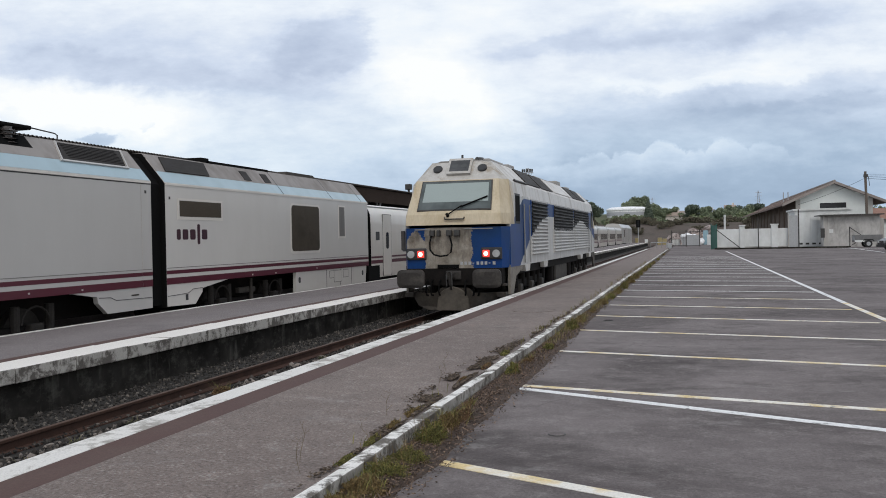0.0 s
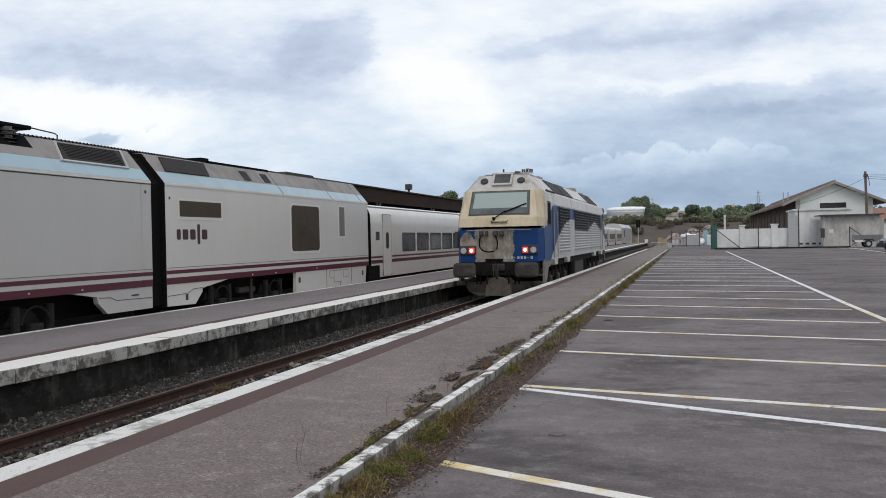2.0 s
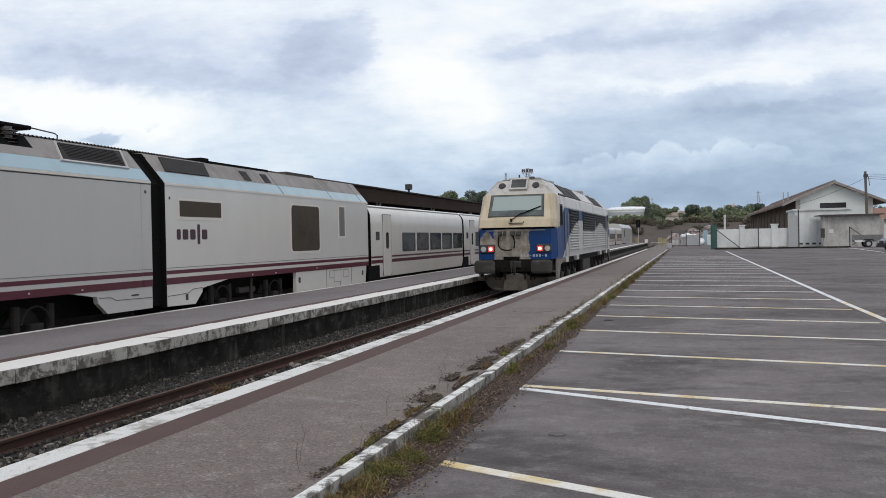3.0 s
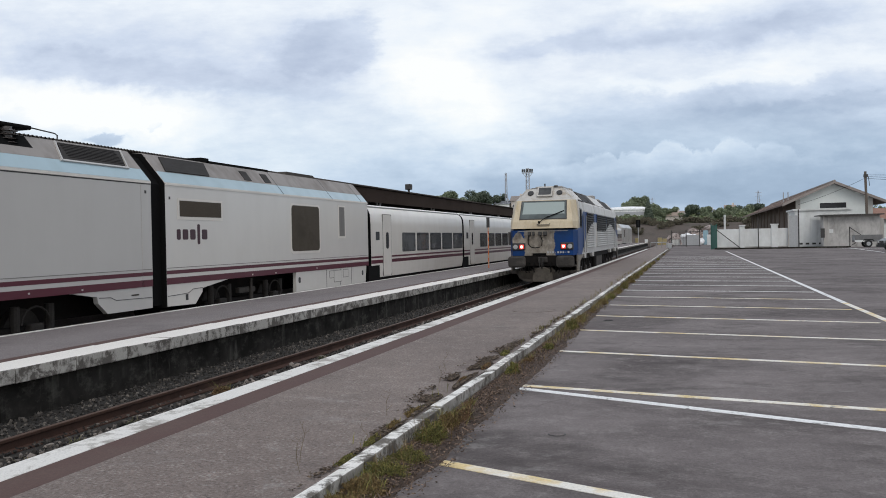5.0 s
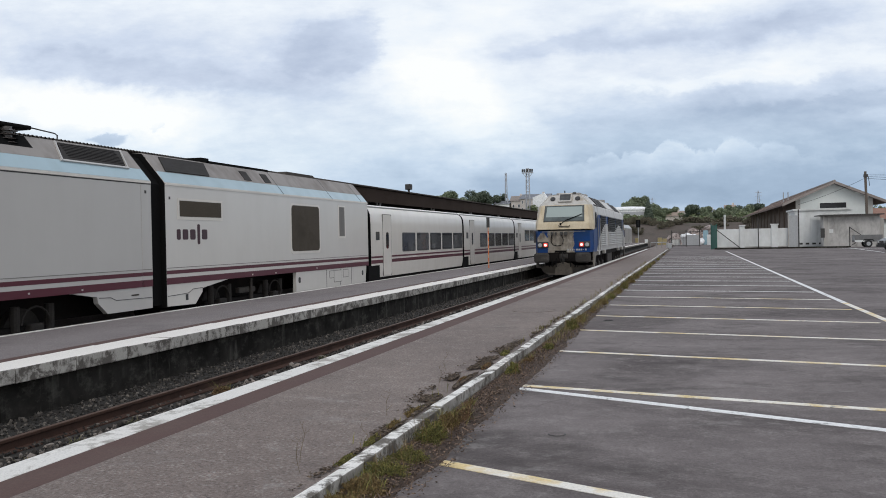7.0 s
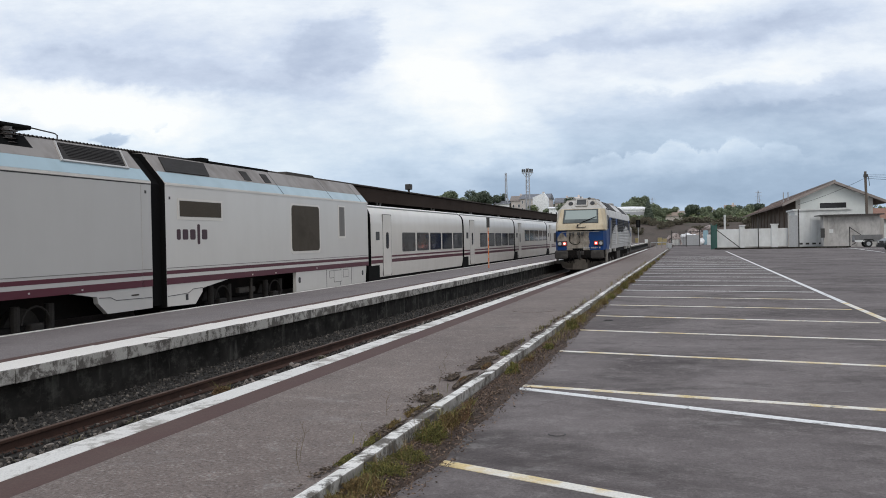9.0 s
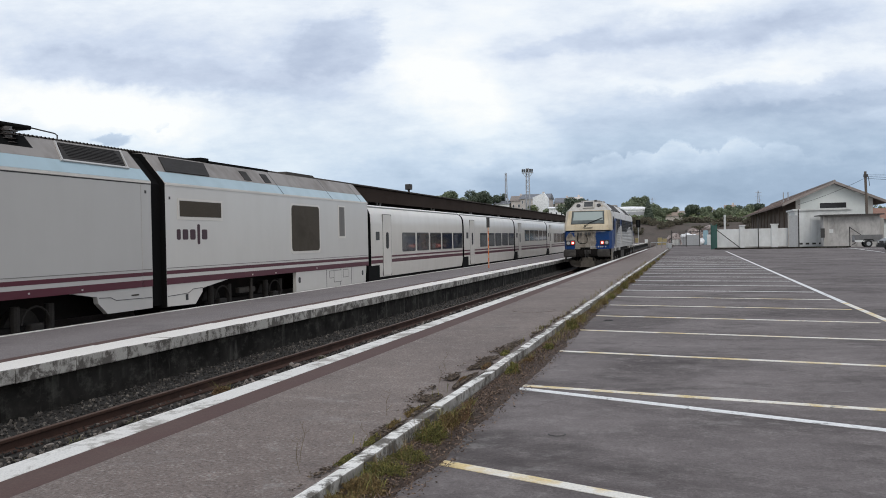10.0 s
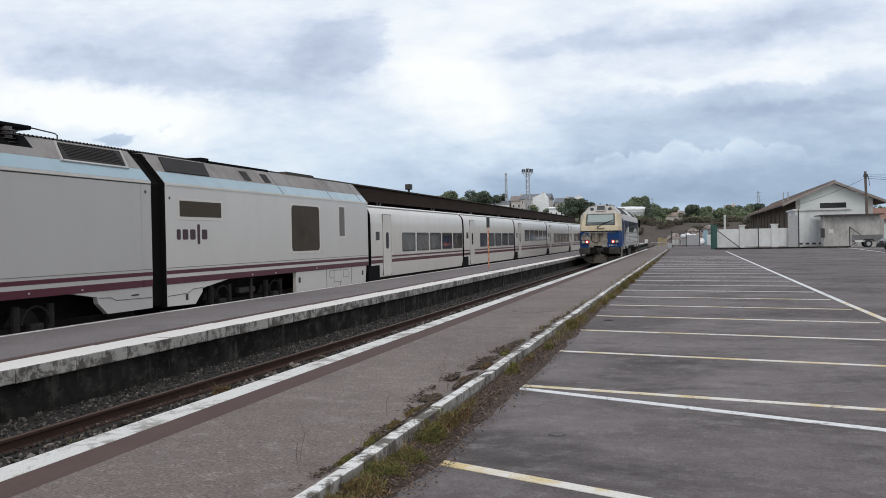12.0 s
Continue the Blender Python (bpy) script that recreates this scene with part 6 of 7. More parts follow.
lattice("floodlight_mast", -53.0, 296, 8.0, 25.6, 1.5, 0.9, "steel lattice floodlight mast", 0.10, "flood")
lattice("radio_mast", -62.0, 303, 8.0, 24.9, 0.9, 0.5, "slender grey radio mast", 0.08)
lattice("pylon", 22.1, 306, 5.0, 15.9, 1.6, 0.3, "thin steel power pylon on the hill", 0.05, "arms")
lattice("pylon", -12.6, 322, 5.0, 15.4, 1.6, 0.3, "thin steel power pylon on the hill", 0.05, "arms")
lattice("pylon", -66, 312, 8.0, 18.2, 0.6, 0.2, "thin steel power pylon on the hill", 0.05)


M["skip_blue"] = surface("pale_blue_paint_panel", (0.30, 0.45, 0.52), (0.25, 0.35, 0.4), 0.6)


def yard_store():
    rng = random.Random(71)
    th = thing("container", "pale blue steel container beyond the fence", "container")
    slab("box", 1.95, 2.6, 131, 136, 0.2, 2.5, M["skip_blue"], th)
    slab("door", 2.0, 2.55, 130.95, 130.997, 0.35, 2.4, M["skip_blue"], th)
    th = thing("cabinet", "white metal cabinet beside the green fence", "cabinet")
    slab("case", 2.3, 2.75, 123.6, 124.1, 0.47, 1.9, M["white_wall"], th, bevel=0.02)
    slab("door", 2.36, 2.69, 123.57, 123.597, 0.6, 1.8, M["white_wall"], th)
    th = thing("skip", "grey steel skip filled with white sacks", "skip")
    bm = bmesh.new()
    prism(bm, [(-0.95, 0.3), (0.75, 0.3), (1.05, 1.55), (-1.25, 1.55)], 1, 129, 131.5)
    part("tub", bm, M["galv"], th)
    for x in (-0.75, -0.1, 0.55):
        slab("rib", x, x + 0.08, 128.93, 128.997, 0.35, 1.5, M["galv"], th)
    slab("rim", -1.3, 1.1, 128.92, 128.997, 1.5, 1.62, M["galv"], th)
    for x, y, z, r in ((-0.85, 129.6, 1.75, 0.36), (-0.3, 130.2, 1.85, 0.42), (0.25, 129.5, 1.7, 0.34), (0.7, 130.1, 1.72, 0.33), (1.45, 129.4, 0.75, 0.42), (1.55, 130.3, 1.0, 0.5)):
        bm = bmesh.new()
        bmesh.ops.create_icosphere(bm, subdivisions=3, radius=1)
        for p in bm.verts:
            k = 1 + 0.12 * math.sin(5 * p.co.x + x * 9) * math.cos(4 * p.co.z + y)
            p.co = Vector((x + p.co.x * r * 1.1 * k, y + p.co.y * r * k, z + p.co.z * r * 0.85 * k))
        solo("sack", bm, M["far_white"], "bulging white rubble sack", "sack", group="sacks in the yard")
    th = thing("low_screen", "low whitewashed block wall beyond the gate", "wall")
    slab("wall", -2.6, -1.35, 130, 130.2, 0.2, 1.25, M["white_wall"], th)
    slab("cap", -2.65, -1.3, 129.97, 130.23, 1.25, 1.31, M["concrete"], th)
    for x0, w, h in ((0.6, 2.0, 2.9), (2.9, 2.3, 3.2), (-2.4, 1.6, 2.0)):
        bm = bmesh.new()
        for i in range(260):
            u, q, r = rng.uniform(-1, 1), rng.uniform(-1, 1), rng.uniform(0.12, 0.34)
            top = h * max(0.0, 1 - (u * u + q * q) ** 0.75) + 0.15
            m = Matrix.Translation((x0 + u * w, 150 + q * 3, 0.1 + top - 0.2)) @ Matrix.Rotation(rng.uniform(0, 3), 4, Vector((u, q, 0.6)))
            bmesh.ops.create_cube(bm, size=r * 2, matrix=m @ Matrix.Diagonal((1.3, 1, 0.6, 1)))
        solo("rubble_heap", bm, M["rubble"], "heap of pinkish grey rubble behind the gate", "heap", group="rubble heaps", kind="stuff")


M["rubble"] = island_mat("broken_rubble", (0.16, 0.13, 0.12), (0.50, 0.43, 0.40), 0.9, 1.0)
yard_store()

# ---- plants and litter along the kerb ----
M["weed"] = island_mat("weed_green", (0.045, 0.05, 0.014), (0.27, 0.25, 0.07), 0.9, 1.3)
M["weed_brown"] = island_mat("withered_weed", (0.075, 0.05, 0.02), (0.29, 0.20, 0.08), 0.9, 1.3)
M["weed_straw"] = island_mat("yellowed_grass", (0.10, 0.088, 0.03), (0.30, 0.245, 0.09))
M["weed_drab"] = island_mat("dusty_green_weed", (0.03, 0.034, 0.02), (0.12, 0.125, 0.08))
M["weed_red"] = island_mat("reddish_weed", (0.075, 0.043, 0.025), (0.24, 0.145, 0.07))
M["litter_dark"] = island_mat("damp_leaf_litter", (0.04, 0.031, 0.025), (0.17, 0.125, 0.09))
M["litter"] = island_mat("dead_leaf_litter", (0.045, 0.028, 0.021), (0.30, 0.205, 0.145), 0.9, 2.0)


def blades(rng, roots, h, w, lean=0.5):
    """Narrow bent grass blades: two quads each as four triangles."""
    k = len(roots)
    a = rng.uniform(0, 6.283, k)
    hh = h * rng.uniform(0.45, 1.3, k)
    d = np.column_stack((np.cos(a), np.sin(a), np.zeros(k)))
    s = np.column_stack((-np.sin(a), np.cos(a), np.zeros(k))) * (w * rng.uniform(0.6, 1.4, k))[:, None]
    up = np.array([0, 0, 1.0])
    l = (hh * lean * rng.uniform(0.2, 1.5, k))[:, None]
    m = roots + d * l * 0.35 + up * hh[:, None] * 0.6
    t = roots + d * l + up * hh[:, None]
    p = np.stack([roots - s, roots + s, m + s * 0.8, m - s * 0.8, t], 1)
    f = np.array([[0, 1, 2], [0, 2, 3], [3, 2, 4]])
    return p.reshape(-1, 3), (f[None] + np.arange(k)[:, None, None] * 5).reshape(-1, 3)


def merge(*vf):
    vs, fs, o = [], [], 0
    for v, f in vf:
        vs.append(v)
        fs.append(f + o)
        o += len(v)
    return np.concatenate(vs), np.concatenate(fs)


def stuff(name, v, f, mt, label, category):
    return tagged(new(name, raw_mesh(name, v, f, M[mt])), label, category, kind="stuff")


def build_verge():
    rng = np.random.default_rng(8)
    # a ragged bed of soil and moss between kerb and asphalt
    ys = np.concatenate((np.arange(2.0, 30, 0.12), np.arange(30, 88, 0.6)))
    edge = [-1.80 - 0.12 * smoothstep(9, 20, y) + 0.08 * noise.noise((0, y * 1.3, 0)) + 0.03 * noise.noise((3, y * 3.1, 0)) for y in ys]
    mid = [CZ + 0.02 + 0.018 * noise.noise((1, y * 2.3, 0)) for y in ys]
    bm = bmesh.new()
    loft(bm, [[(-2.0, y, CZ + 0.03) for y in ys], [(-1.90, y, m + 0.012) for y, m in zip(ys, mid)],
              [(e + 0.12, y, CZ + 0.014) for y, e in zip(ys, edge)], [(e + 0.03 - 0.0, y, CZ - 0.01) for y, e in zip(ys, edge)]][:3] +
         [[(e + 0.16, y, CZ - 0.012) for y, e in zip(ys, edge)]], caps=False)
    solo("soil_strip", bm, M["earth"], "ragged strip of soil and moss along the kerb", "soil", kind="structure")
    # dead leaves and twigs
    n = 36000
    y = 3.0 + 40 * rng.random(n) ** 2.0
    x = -1.98 + rng.gamma(1.8, 0.085, n)
    x = np.where(x > -1.52, -1.98 + rng.uniform(0, 0.3, n), x)
    x = -1.98 + (x + 1.98) * (1 - 0.6 * np.clip((y - 9) / 11, 0, 1))
    v, f = clumps(rng, np.column_stack((x, y, CZ + 0.03 - 0.05 * (x + 1.98) + rng.uniform(0, 0.02, n))), 0.0105, 0.5)
    k = 8000
    ty = 3.0 + 30 * rng.random(k) ** 1.8
    tx = -1.97 + rng.gamma(2.0, 0.085, k)
    tx = np.where(tx > -1.5, -1.9, tx)
    tx = -1.98 + (tx + 1.98) * (1 - 0.6 * np.clip((ty - 9) / 11, 0, 1))
    tw = blades(rng, np.column_stack((tx, ty, np.full(k, CZ + 0.028))), 0.02, 0.0035, 4.0)
    v, f = merge((v, f), tw)
    stuff("leaf_litter", v, f, "litter", "dead brown leaves and twigs along the kerb", "litter")
    # platform side: patches of dark litter
    cs = []
    for cy, cx, ry, rx, k in ((6.2, -2.16, 1.0, 0.035, 2200), (7.2, -2.18, 0.8, 0.045, 2600), (7.9, -2.22, 0.7, 0.08, 3000), (8.7, -2.24, 0.8, 0.08, 3600), (10.3, -2.23, 1.0, 0.07, 3200), (12.6, -2.19, 1.3, 0.045, 1800), (5.6, -2.16, 0.8, 0.03, 700), (16, -2.17, 2.5, 0.04, 1200)):
        cs.append(np.column_stack((-2.13 - np.abs(cx + 2.13 + rng.normal(0, rx, k)), cy + rng.normal(0, ry, k) * 0.6, np.full(k, PZ + 0.012) + rng.uniform(0, 0.012, k))))
    cs = np.concatenate(cs)
    cs = cs[np.array([noise.noise((c[0] * 6, c[1] * 2.4, 7.0)) for c in cs]) > 0.0]
    v, f = clumps(rng, cs, 0.014, 0.4)
    stuff("leaf_litter", v, f, "litter_dark", "dark leaf litter on the platform by the kerb", "litter")
    # grass along both sides
    sets = []
    n = 380
    y = 4.0 + 60 * rng.random(n) ** 1.7
    dens = np.array([noise.noise((5, t * 0.9, 0)) for t in y])
    y = y[dens > -0.05]
    x = -1.97 + np.abs(rng.normal(0, 0.075, len(y)))
    sets.append(blades(rng, np.column_stack((x, y, np.full(len(y), CZ + 0.02))), 0.075, 0.003, 0.8))
    n = 200
    y = 5.0 + 14 * rng.random(n)
    y = y[np.array([noise.noise((9, t * 1.1, 0)) for t in y]) > 0.05]
    sets.append(blades(rng, np.column_stack((-2.15 - np.abs(rng.normal(0, 0.04, len(y))), y, np.full(len(y), PZ))), 0.09, 0.003, 0.7))
    v, f = merge(*sets)
    stuff("grass", v, f, "weed", "thin green grass growing along the kerb", "grass")
    # yellowed tufts farther along, on both sides of the kerb
    n = 2300
    y = 12.0 + 34 * rng.random(n)
    y = y[np.array([noise.noise((15, t * 0.5, 0)) for t in y]) > -0.15]
    side = rng.random(len(y)) < 0.86
    x = np.where(side, -1.96 + np.abs(rng.normal(0, 0.10, len(y))), -2.14 - np.abs(rng.normal(0, 0.05, len(y))))
    v, f = blades(rng, np.column_stack((x, y, np.where(side, CZ + 0.02, PZ))), 0.115, 0.0035, 0.9)
    stuff("tall_grass", v, f, "weed_straw", "yellowed grass tufts along the kerb", "grass")
    n = 900
    y = 4.0 + 70 * rng.random(n) ** 1.5
    x = -1.97 + np.abs(rng.normal(0, 0.12, n))
    v, f = blades(rng, np.column_stack((x, y, np.full(n, CZ + 0.02))), 0.055, 0.003, 1.2)
    stuff("dry_grass", v, f, "weed_brown", "withered brown grass along the kerb", "grass")


build_verge()


def shrub(x, y, z, r, h, seed, mt="weed", label="low mossy green weed at the kerb", ry=None):
    rng = np.random.default_rng(seed)
    th = thing("weed", label, "weed", "weeds along the kerb", pose(x, y, z))
    ry = ry or r
    k = min(20000, int(13000 * (r * ry / 0.05) ** 0.5) + 700)
    d = rng.normal(size=(k, 3))
    d /= np.linalg.norm(d, axis=1)[:, None]
    d[:, 2] = np.abs(d[:, 2])
    q = rng.uniform(0.15, 1.0, (k, 1)) ** 0.6
    lump = np.array([0.8 + 0.5 * noise.noise((p[0] * 2.2 + seed, p[1] * 2.2, p[2])) + 0.25 * noise.noise((p[0] * 6 + seed, p[1] * 6, p[2] * 6)) for p in d])[:, None]
    c = d * q * lump * (r, ry, h)
    v, f = clumps(rng, c, 0.0048 if y < 9 else 0.009)
    o = tagged(new("foliage", raw_mesh("foliage", v, f, M[mt])), kind="stuff")
    o.parent = th
    k = k // 130
    roots = np.column_stack((rng.normal(0, r * 0.4, k), rng.normal(0, ry * 0.4, k), np.zeros(k)))
    v, f = blades(rng, roots, h * 1.1, 0.0022, 0.9)
    o = tagged(new("stem_tuft", raw_mesh("stem_tuft", v, f, M["weed_brown" if mt == "weed" else "weed"])), kind="stuff")
    o.parent = th


WEEDS = [(-1.86, 4.50, 0.20, 0.08, 0.22, "weed_brown"), (-1.83, 4.85, 0.19, 0.10, 0.22, "weed_brown"), (-1.83, 5.22, 0.18, 0.11, 0.2, "weed"), (-1.80, 5.58, 0.17, 0.11, 0.17, "weed"),
         (-1.80, 6.18, 0.14, 0.17, 0.22, "weed"), (-1.80, 6.62, 0.10, 0.15, 0.2, "weed_brown"), (-1.78, 7.0, 0.10, 0.10, 0.25, "weed_red"),
         (-1.84, 7.5, 0.06, 0.07, 0.2, "weed_red"), (-1.84, 9.5, 0.07, 0.13, 0.3, "weed"), (-1.82, 10.4, 0.06, 0.08, 0.3, "weed_red"),
         (-1.78, 11.6, 0.08, 0.09, 0.25, "weed"), (-1.80, 14.2, 0.12, 0.18, 0.4, "weed"), (-1.80, 15.3, 0.10, 0.12, 0.4, "weed_brown"),
         (-1.80, 17.4, 0.07, 0.08, 0.4, "weed_brown"), (-1.80, 19.5, 0.10, 0.13, 0.6, "weed_brown"), (-1.78, 21.3, 0.10, 0.13, 0.6, "weed"), (-1.77, 23.4, 0.10, 0.15, 0.7, "weed_brown"),
         (-1.77, 25.6, 0.12, 0.18, 0.7, "weed"), (-1.77, 28.5, 0.13, 0.2, 0.8, "weed_brown"), (-1.78, 31.2, 0.11, 0.17, 0.7, "weed_brown"), (-1.78, 34.0, 0.11, 0.15, 0.8, "weed"),
         (-1.78, 38, 0.10, 0.13, 0.9, "weed_brown"), (-1.78, 42, 0.10, 0.14, 0.9, "weed"), (-1.78, 47, 0.10, 0.13, 1.0, "weed_brown"), (-1.78, 54, 0.10, 0.12, 1.2, "weed"), (-1.78, 66, 0.10, 0.12, 1.4, "weed_brown")]
for i, (x, y, r, h, ry, mt) in enumerate(WEEDS):
    shrub(x - 0.06, y, CZ + 0.01, r, h, 40 + i, mt, "low mossy green weed at the kerb" if mt == "weed" else "withered brown weed at the kerb", ry)
for i, (x, y, r, h) in enumerate(((-2.16, 5.75, 0.035, 0.04), (-2.17, 6.2, 0.04, 0.05), (-2.20, 8.4, 0.035, 0.03), (-2.18, 10.4, 0.04, 0.04), (-2.18, 6.75, 0.05, 0.04), (-2.16, 9.3, 0.035, 0.04), (-2.15, 5.2, 0.03, 0.03))):
    shrub(x, y, PZ, r, h, 90 + i, ("weed", "weed_brown", "weed_red")[i % 3], "small weed growing on the platform side", 0.2)

for i, (x, y, r, h) in enumerate(((-6.35, 7.9, 0.08, 0.09), (-6.30, 7.1, 0.09, 0.08), (-6.32, 10.9, 0.20, 0.17), (-6.4, 14.5, 0.10, 0.10), (-6.38, 8.9, 0.08, 0.09))):
    shrub(x, y, -0.17, r, h, 120 + i, "weed_red" if i == 2 else "weed_drab", "small weed growing in the ballast beside the rail", r)


def tall_weeds():
    rng = np.random.default_rng(12)
    for x, y, h in ((-2.42, 5.1, 0.24), (-2.30, 4.85, 0.2), (-2.36, 6.6, 0.18), (-2.3, 7.9, 0.2), (-2.15, 5.6, 0.16), (-2.5, 8.8, 0.2)):
        th = thing("weed_stalk", "thin dry weed stalk on the platform", "weed", "weeds along the kerb", pose(x, y, PZ))
        bm = bmesh.new()
        p = [Vector((0, 0, 0))]
        for i in range(4):
            p.append(p[-1] + Vector((rng.normal(0, 0.015), rng.normal(0, 0.015), h / 4)))
        bent(bm, p, 0.0011, 4)
        for q in p[1:]:
            for _ in range(2):
                rod(bm, q, q + Vector((rng.normal(0, 0.03), rng.normal(0, 0.03), 0.035)), 0.0007, seg=4)
        part("stalk", bm, M["weed_brown"], th)


tall_weeds()

# ---- laid stones: copings and kerb, piece by piece ----
def piece_row(parent, name, x0, x1, z0, z1, y0, y1, step, gap, material, bevel, wobble, seed, face=None, shift=0.0):
    rng = random.Random(seed)
    meshes = []
    for k in range(3):
        bm = bmesh.new()
        box(bm, x0, x1, gap / 2, step - gap / 2, z0, z1)
        for v in bm.verts:
            v.co += Vector((rng.uniform(-1, 1) * wobble, 0, rng.uniform(-1, 1) * wobble))
        bmesh.ops.bevel(bm, geom=[e for e in bm.edges if abs(e.verts[0].co.y - e.verts[1].co.y) > 0.1], offset=bevel, segments=2, affect="EDGES", profile=0.5)
        me = mesh_of(name, bm, material)
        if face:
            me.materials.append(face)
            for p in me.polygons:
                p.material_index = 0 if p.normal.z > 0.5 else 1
        meshes.append(me)
    n = int((y1 - y0) / step)
    for i in range(min(n, 290)):
        ob = new(name, meshes[rng.randrange(3)])
        ob.parent = parent
        ob.location = (rng.uniform(-1, 1) * shift, y0 + i * step, rng.uniform(-0.004, 0.004))
    return y0 + n * step


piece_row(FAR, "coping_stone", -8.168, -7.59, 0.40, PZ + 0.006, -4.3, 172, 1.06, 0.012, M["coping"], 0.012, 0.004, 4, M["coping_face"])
kerb = tagged(new("kerb"), "old white painted kerb, chipped and overgrown", "kerb", kind="structure")
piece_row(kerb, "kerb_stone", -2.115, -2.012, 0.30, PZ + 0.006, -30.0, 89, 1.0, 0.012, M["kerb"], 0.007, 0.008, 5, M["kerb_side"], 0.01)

# ---- sky ----
def sky_mat():
    m, n, l = nodes_of("cloudy_sky")
    n.remove(n["Principled BSDF"])
    tc = n.new("ShaderNodeTexCoord")
    sep = n.new("ShaderNodeSeparateXYZ")
    l.new(tc.outputs["Object"], sep.inputs[0])
    u0 = calc(n, l, "MULTIPLY", calc(n, l, "DIVIDE", sep.outputs[0], sep.outputs[1]), 15.45)
    v0 = calc(n, l, "MULTIPLY", calc(n, l, "DIVIDE", sep.outputs[2], sep.outputs[1]), 15.45)

    def field(scale, detail, rough, stretch, seed, amp):
        """Noise about zero over the sky, flattened by stretch."""
        c = n.new("ShaderNodeCombineXYZ")
        l.new(calc(n, l, "ADD", u0, seed * 13.7), c.inputs[0])
        l.new(calc(n, l, "MULTIPLY", v0, stretch), c.inputs[1])
        c.inputs[2].default_value = seed
        return calc(n, l, "MULTIPLY", calc(n, l, "SUBTRACT", noise_tex(n, l, c.outputs[0], scale, detail, rough), 0.5), amp)

    u = calc(n, l, "ADD", u0, field(0.7, 6, 0.6, 1.7, 1.0, 2.0))
    v = calc(n, l, "ADD", v0, field(0.8, 6, 0.6, 1.5, 2.0, 0.9))

    def lump(cx, cy, rx, ry, tilt=0.0):
        dx = calc(n, l, "DIVIDE", calc(n, l, "SUBTRACT", u, cx), rx)
        vv = calc(n, l, "SUBTRACT", v, cy)
        if tilt:
            vv = calc(n, l, "SUBTRACT", vv, calc(n, l, "MULTIPLY", calc(n, l, "SUBTRACT", u, cx), tilt))
        dy = calc(n, l, "DIVIDE", vv, ry)
        d = calc(n, l, "ADD", calc(n, l, "MULTIPLY", dx, dx), calc(n, l, "MULTIPLY", dy, dy))
        return calc(n, l, "EXPONENT", calc(n, l, "MULTIPLY", d, -1.0))

    # broad soft masses: centre, half sizes, brightness, tilt
    tot = 0.765
    for cx, cy, rx, ry, amp, tilt in (
            (-4.6, 3.2, 3.4, 0.55, -0.13, -0.12), (-6.6, 3.5, 1.6, 0.4, -0.06, 0), (-2.2, 3.45, 1.1, 0.6, -0.12, 0.1), (-5.9, 2.42, 2.0, 0.36, 0.50, -0.14),
            (-0.1, 2.85, 1.0, 0.65, 0.36, -0.3), (0.9, 1.9, 1.2, 0.6, 0.14, -0.2), (0.6, 3.9, 1.3, 0.35, 0.08, 0.2), (-2.4, 1.9, 1.7, 0.3, -0.03, 0), (4.2, 4.15, 1.1, 0.22, 0.22, 0.1),
            (3.2, 3.45, 2.6, 0.32, -0.12, 0.05), (6.6, 3.8, 2.2, 0.3, -0.10, 0.05), (6.6, 3.05, 1.7, 0.2, 0.14, 0.08),
            (5.4, 2.2, 3.4, 0.42, -0.15, 0.04), (7.2, 1.95, 1.6, 0.22, -0.10, 0), (7.4, 1.3, 1.6, 0.5, -0.20, 0), (5.0, 0.6, 5.4, 0.5, -0.30, 0), (-1.6, 0.9, 2.2, 0.45, -0.10, 0), (4.4, 1.3, 3.8, 0.95, -0.235, 0), (1.6, 0.8, 2.2, 0.6, -0.15, 0), (7.2, 2.6, 2.2, 1.0, -0.06, 0), (-3.0, 2.0, 1.6, 0.5, -0.05, 0)):
        tot = calc(n, l, "MULTIPLY_ADD", lump(cx, cy, rx, ry, tilt), amp, tot)
    tot = calc(n, l, "ADD", tot, field(0.6, 9, 0.6, 2.2, 3.0, 0.44))
    tot = calc(n, l, "ADD", tot, field(1.3, 9, 0.62, 3.2, 4.0, 0.22))
    # clouds with edges of their own
    for lumps, amp, soft in ((((-2.1, 3.3, 0.85, 0.42, 0), (-1.6, 3.55, 0.5, 0.4, 0)), -0.13, 0.22),
                             (((-4.4, 2.95, 2.2, 0.26, -0.14), (-6.6, 3.25, 1.0, 0.3, 0)), -0.10, 0.25),
                             (((-6.0, 1.86, 0.50, 0.10, 0.10),), -0.24, 0.18), (((-5.1, 2.15, 0.16, 0.09, 0),), -0.20, 0.2),
                             (((2.0, 3.3, 1.2, 0.16, 0.05), (5.6, 3.55, 2.0, 0.22, 0.08)), -0.09, 0.25),
                             (((6.8, 2.25, 1.8, 0.16, 0.06),), -0.09, 0.25), (((5.2, 2.75, 2.4, 0.12, 0.07),), 0.10, 0.25)):
        d = 0.0
        for q in lumps:
            d = calc(n, l, "ADD", d, lump(*q))
        d = calc(n, l, "ADD", d, field(1.9, 6, 0.6, 1.8, 6.0 + amp, 0.5))
        tot = calc(n, l, "MULTIPLY_ADD", ramp(n, l, d, 0.42 - soft, 0.42 + soft), amp, tot)
    # heaped cloud with a bright upper rim, low over the hall
    uw = calc(n, l, "ADD", u0, field(2.2, 6, 0.65, 1.0, 8.0, 0.6))
    edge = 0.2
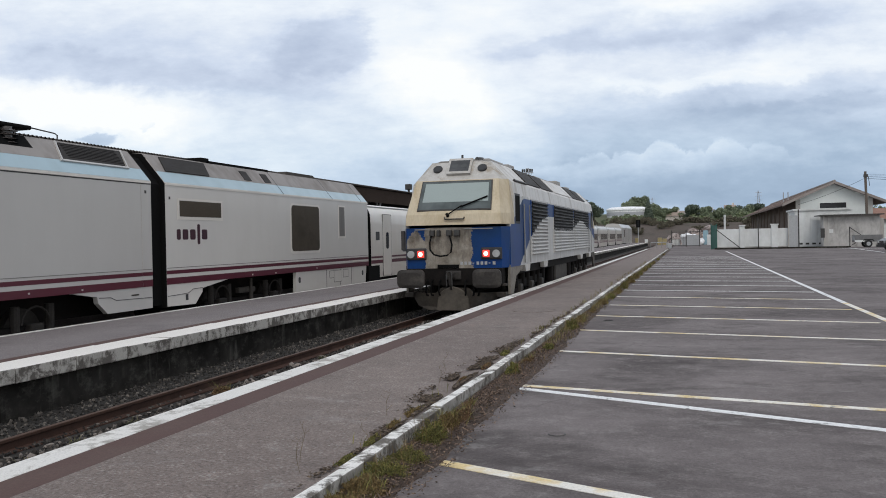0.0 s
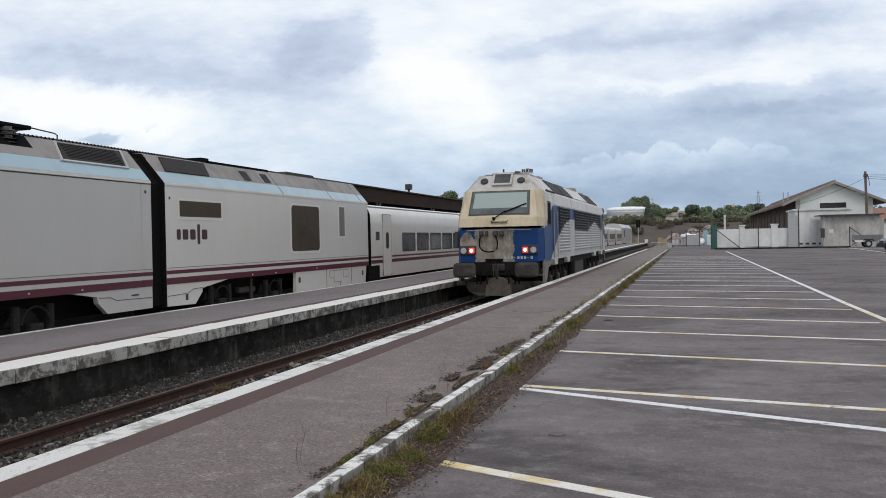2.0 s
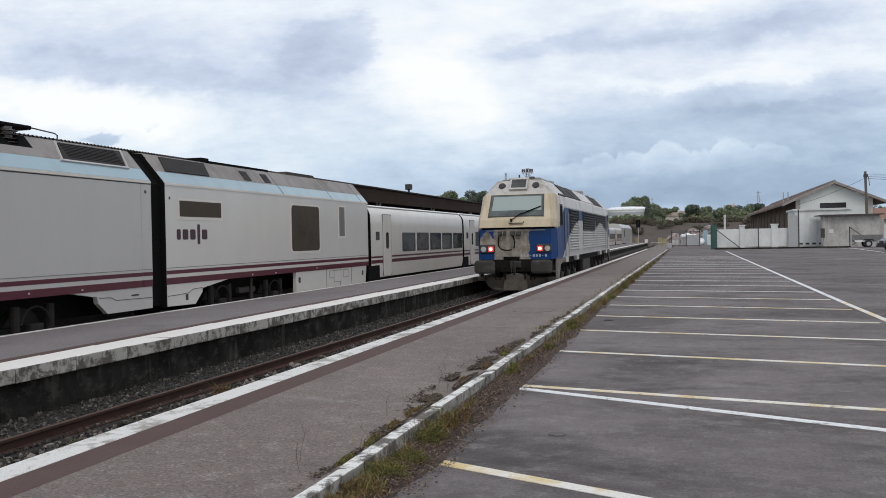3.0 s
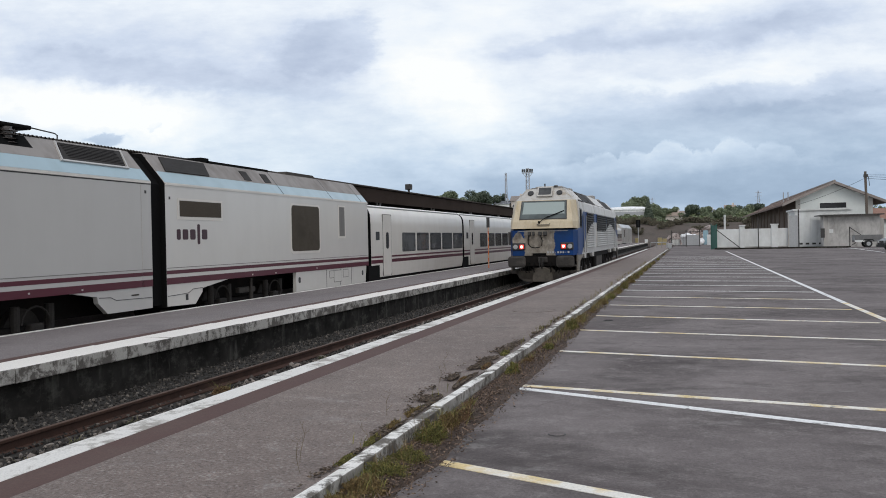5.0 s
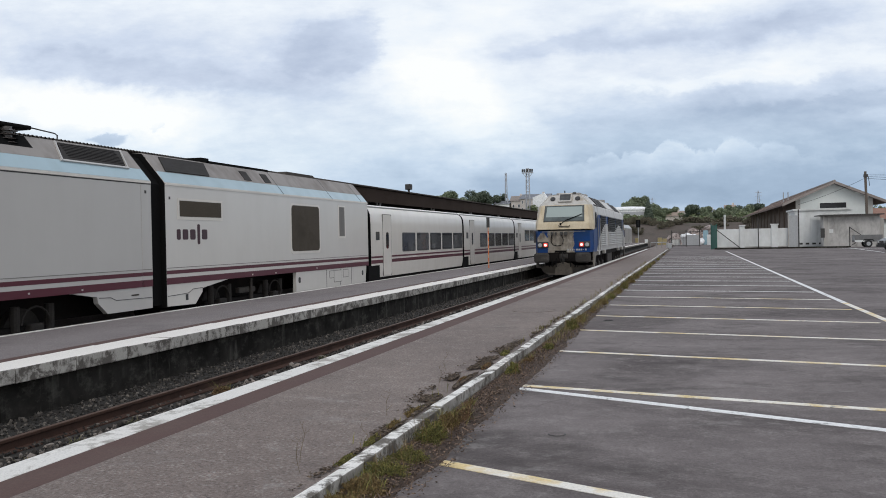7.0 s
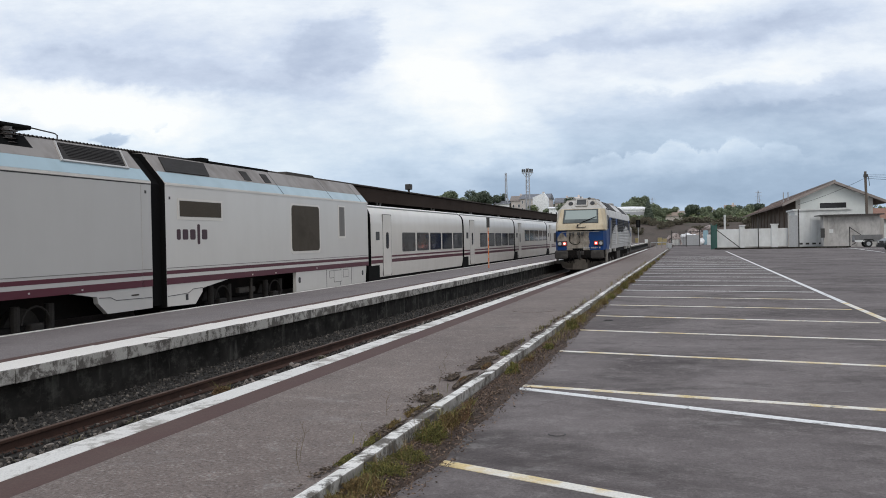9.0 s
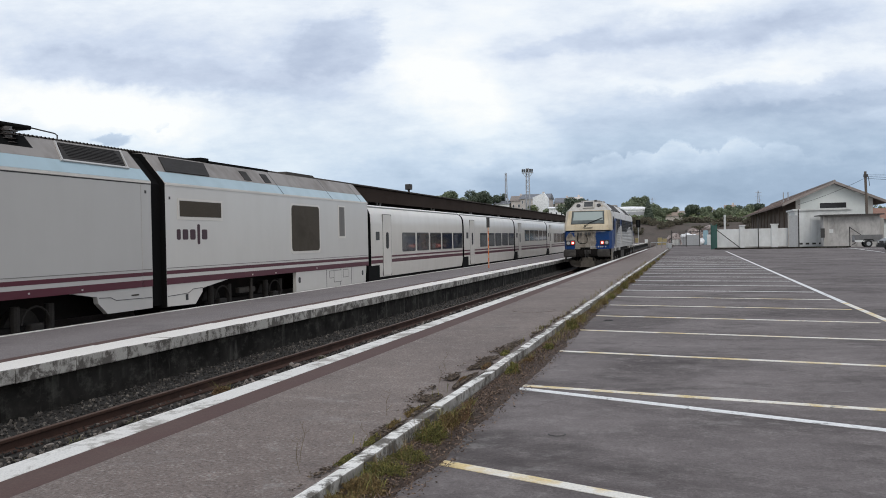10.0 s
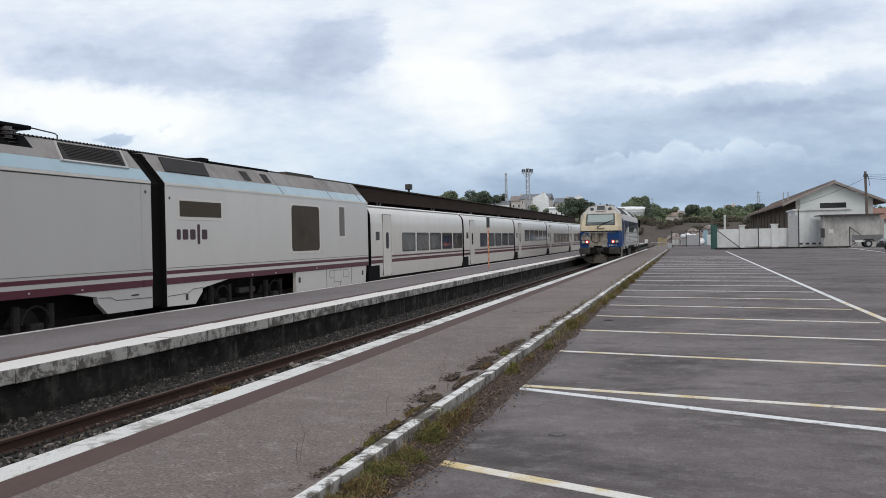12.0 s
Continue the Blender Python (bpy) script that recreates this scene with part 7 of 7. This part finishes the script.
    for cx, cy, r in ((2.35, 0.92, 0.42), (2.9, 1.05, 0.44), (3.45, 1.16, 0.40), (4.05, 1.24, 0.46), (4.62, 1.18, 0.32), (5.2, 1.26, 0.46), (5.9, 1.22, 0.42), (6.5, 1.02, 0.4)):
        dx = calc(n, l, "SUBTRACT", uw, cx)
        arc = calc(n, l, "SQRT", calc(n, l, "MAXIMUM", calc(n, l, "MULTIPLY_ADD", calc(n, l, "MULTIPLY", dx, dx), -1.0, r * r), 0.0))
        edge = calc(n, l, "MAXIMUM", edge, calc(n, l, "MULTIPLY_ADD", arc, 0.95, cy))
    edge = calc(n, l, "ADD", edge, field(2.4, 6, 0.65, 1.0, 9.0, 0.34))
    d = calc(n, l, "SUBTRACT", edge, v0)
    rim = calc(n, l, "MULTIPLY", ramp(n, l, d, -0.015, 0.05), calc(n, l, "EXPONENT", calc(n, l, "MULTIPLY", calc(n, l, "MAXIMUM", d, 0.0), -2.2)))
    tot = calc(n, l, "MULTIPLY_ADD", calc(n, l, "MULTIPLY", rim, lump(3.9, 1.4, 2.3, 1.0)), 0.19, tot)

    def tones(stops):
        cr = n.new("ShaderNodeValToRGB")
        e = cr.color_ramp.elements
        e[0].position, e[0].color = stops[0][0], (*stops[0][1], 1)
        e[1].position, e[1].color = stops[-1][0], (*stops[-1][1], 1)
        for p, c in stops[1:-1]:
            e.new(p).color = (*c, 1)
        l.new(tot, cr.inputs[0])
        return cr.outputs[0]

    low = tones(((0.1, (0.26, 0.355, 0.485)), (0.40, (0.39, 0.505, 0.655)), (0.62, (0.575, 0.695, 0.84)), (0.82, (0.80, 0.89, 0.97)), (1.0, (0.97, 1.0, 1.0))))
    high = tones(((0.1, (0.31, 0.375, 0.51)), (0.40, (0.45, 0.53, 0.685)), (0.62, (0.63, 0.715, 0.86)), (0.82, (0.85, 0.91, 0.98)), (1.0, (0.98, 1.0, 1.0))))
    em = n.new("ShaderNodeEmission")
    em.inputs[1].default_value = 1.0
    l.new(mixc(n, l, ramp(n, l, v, 1.6, 2.9), low, high), em.inputs[0])
    l.new(em.outputs[0], n["Material Output"].inputs[0])
    return m


def build_sky():
    R = 3000.0
    az = np.radians(np.linspace(-48, 48, 49))
    el = np.radians(np.linspace(-2.0, 27, 16))
    verts = [(R * math.cos(e) * math.sin(a), R * math.cos(e) * math.cos(a), R * math.sin(e)) for e in el for a in az]
    w = len(az)
    faces = [(j * w + i, j * w + i + 1, (j + 1) * w + i + 1, (j + 1) * w + i) for j in range(len(el) - 1) for i in range(w - 1)]
    me = bpy.data.meshes.new("sky_backdrop")
    me.from_pydata(verts, [], faces)
    me.materials.append(sky_mat())
    return tagged(new("sky_backdrop", me), "drifting grey and white overcast clouds", "sky", kind="structure")


SKY = build_sky()


def loco_y(t):
    return 21.375 + 2.6846 * t + 0.01398 * t ** 2 + 0.00213 * t ** 3


def motions():
    walk(LOCO, [(t, pose(-5.79, loco_y(t), 0)) for t in np.arange(0, 12.01, 0.5).tolist()])
    steps = np.arange(0, 12.01, 0.2).tolist()
    for w in WHEELS:
        x, y, z = w.location
        walk(w, [(t, pose(x, y, z, -math.degrees((loco_y(t) - loco_y(0)) / 0.53))) for t in steps])
    turn = math.degrees(YAW)
    walk(SKY, [(0.0, pose(0, 0, EYE.z, 0, 0, turn + 0.5)), (12.0, pose(0, 0, EYE.z, 0, 0, turn - 0.5))])


motions()
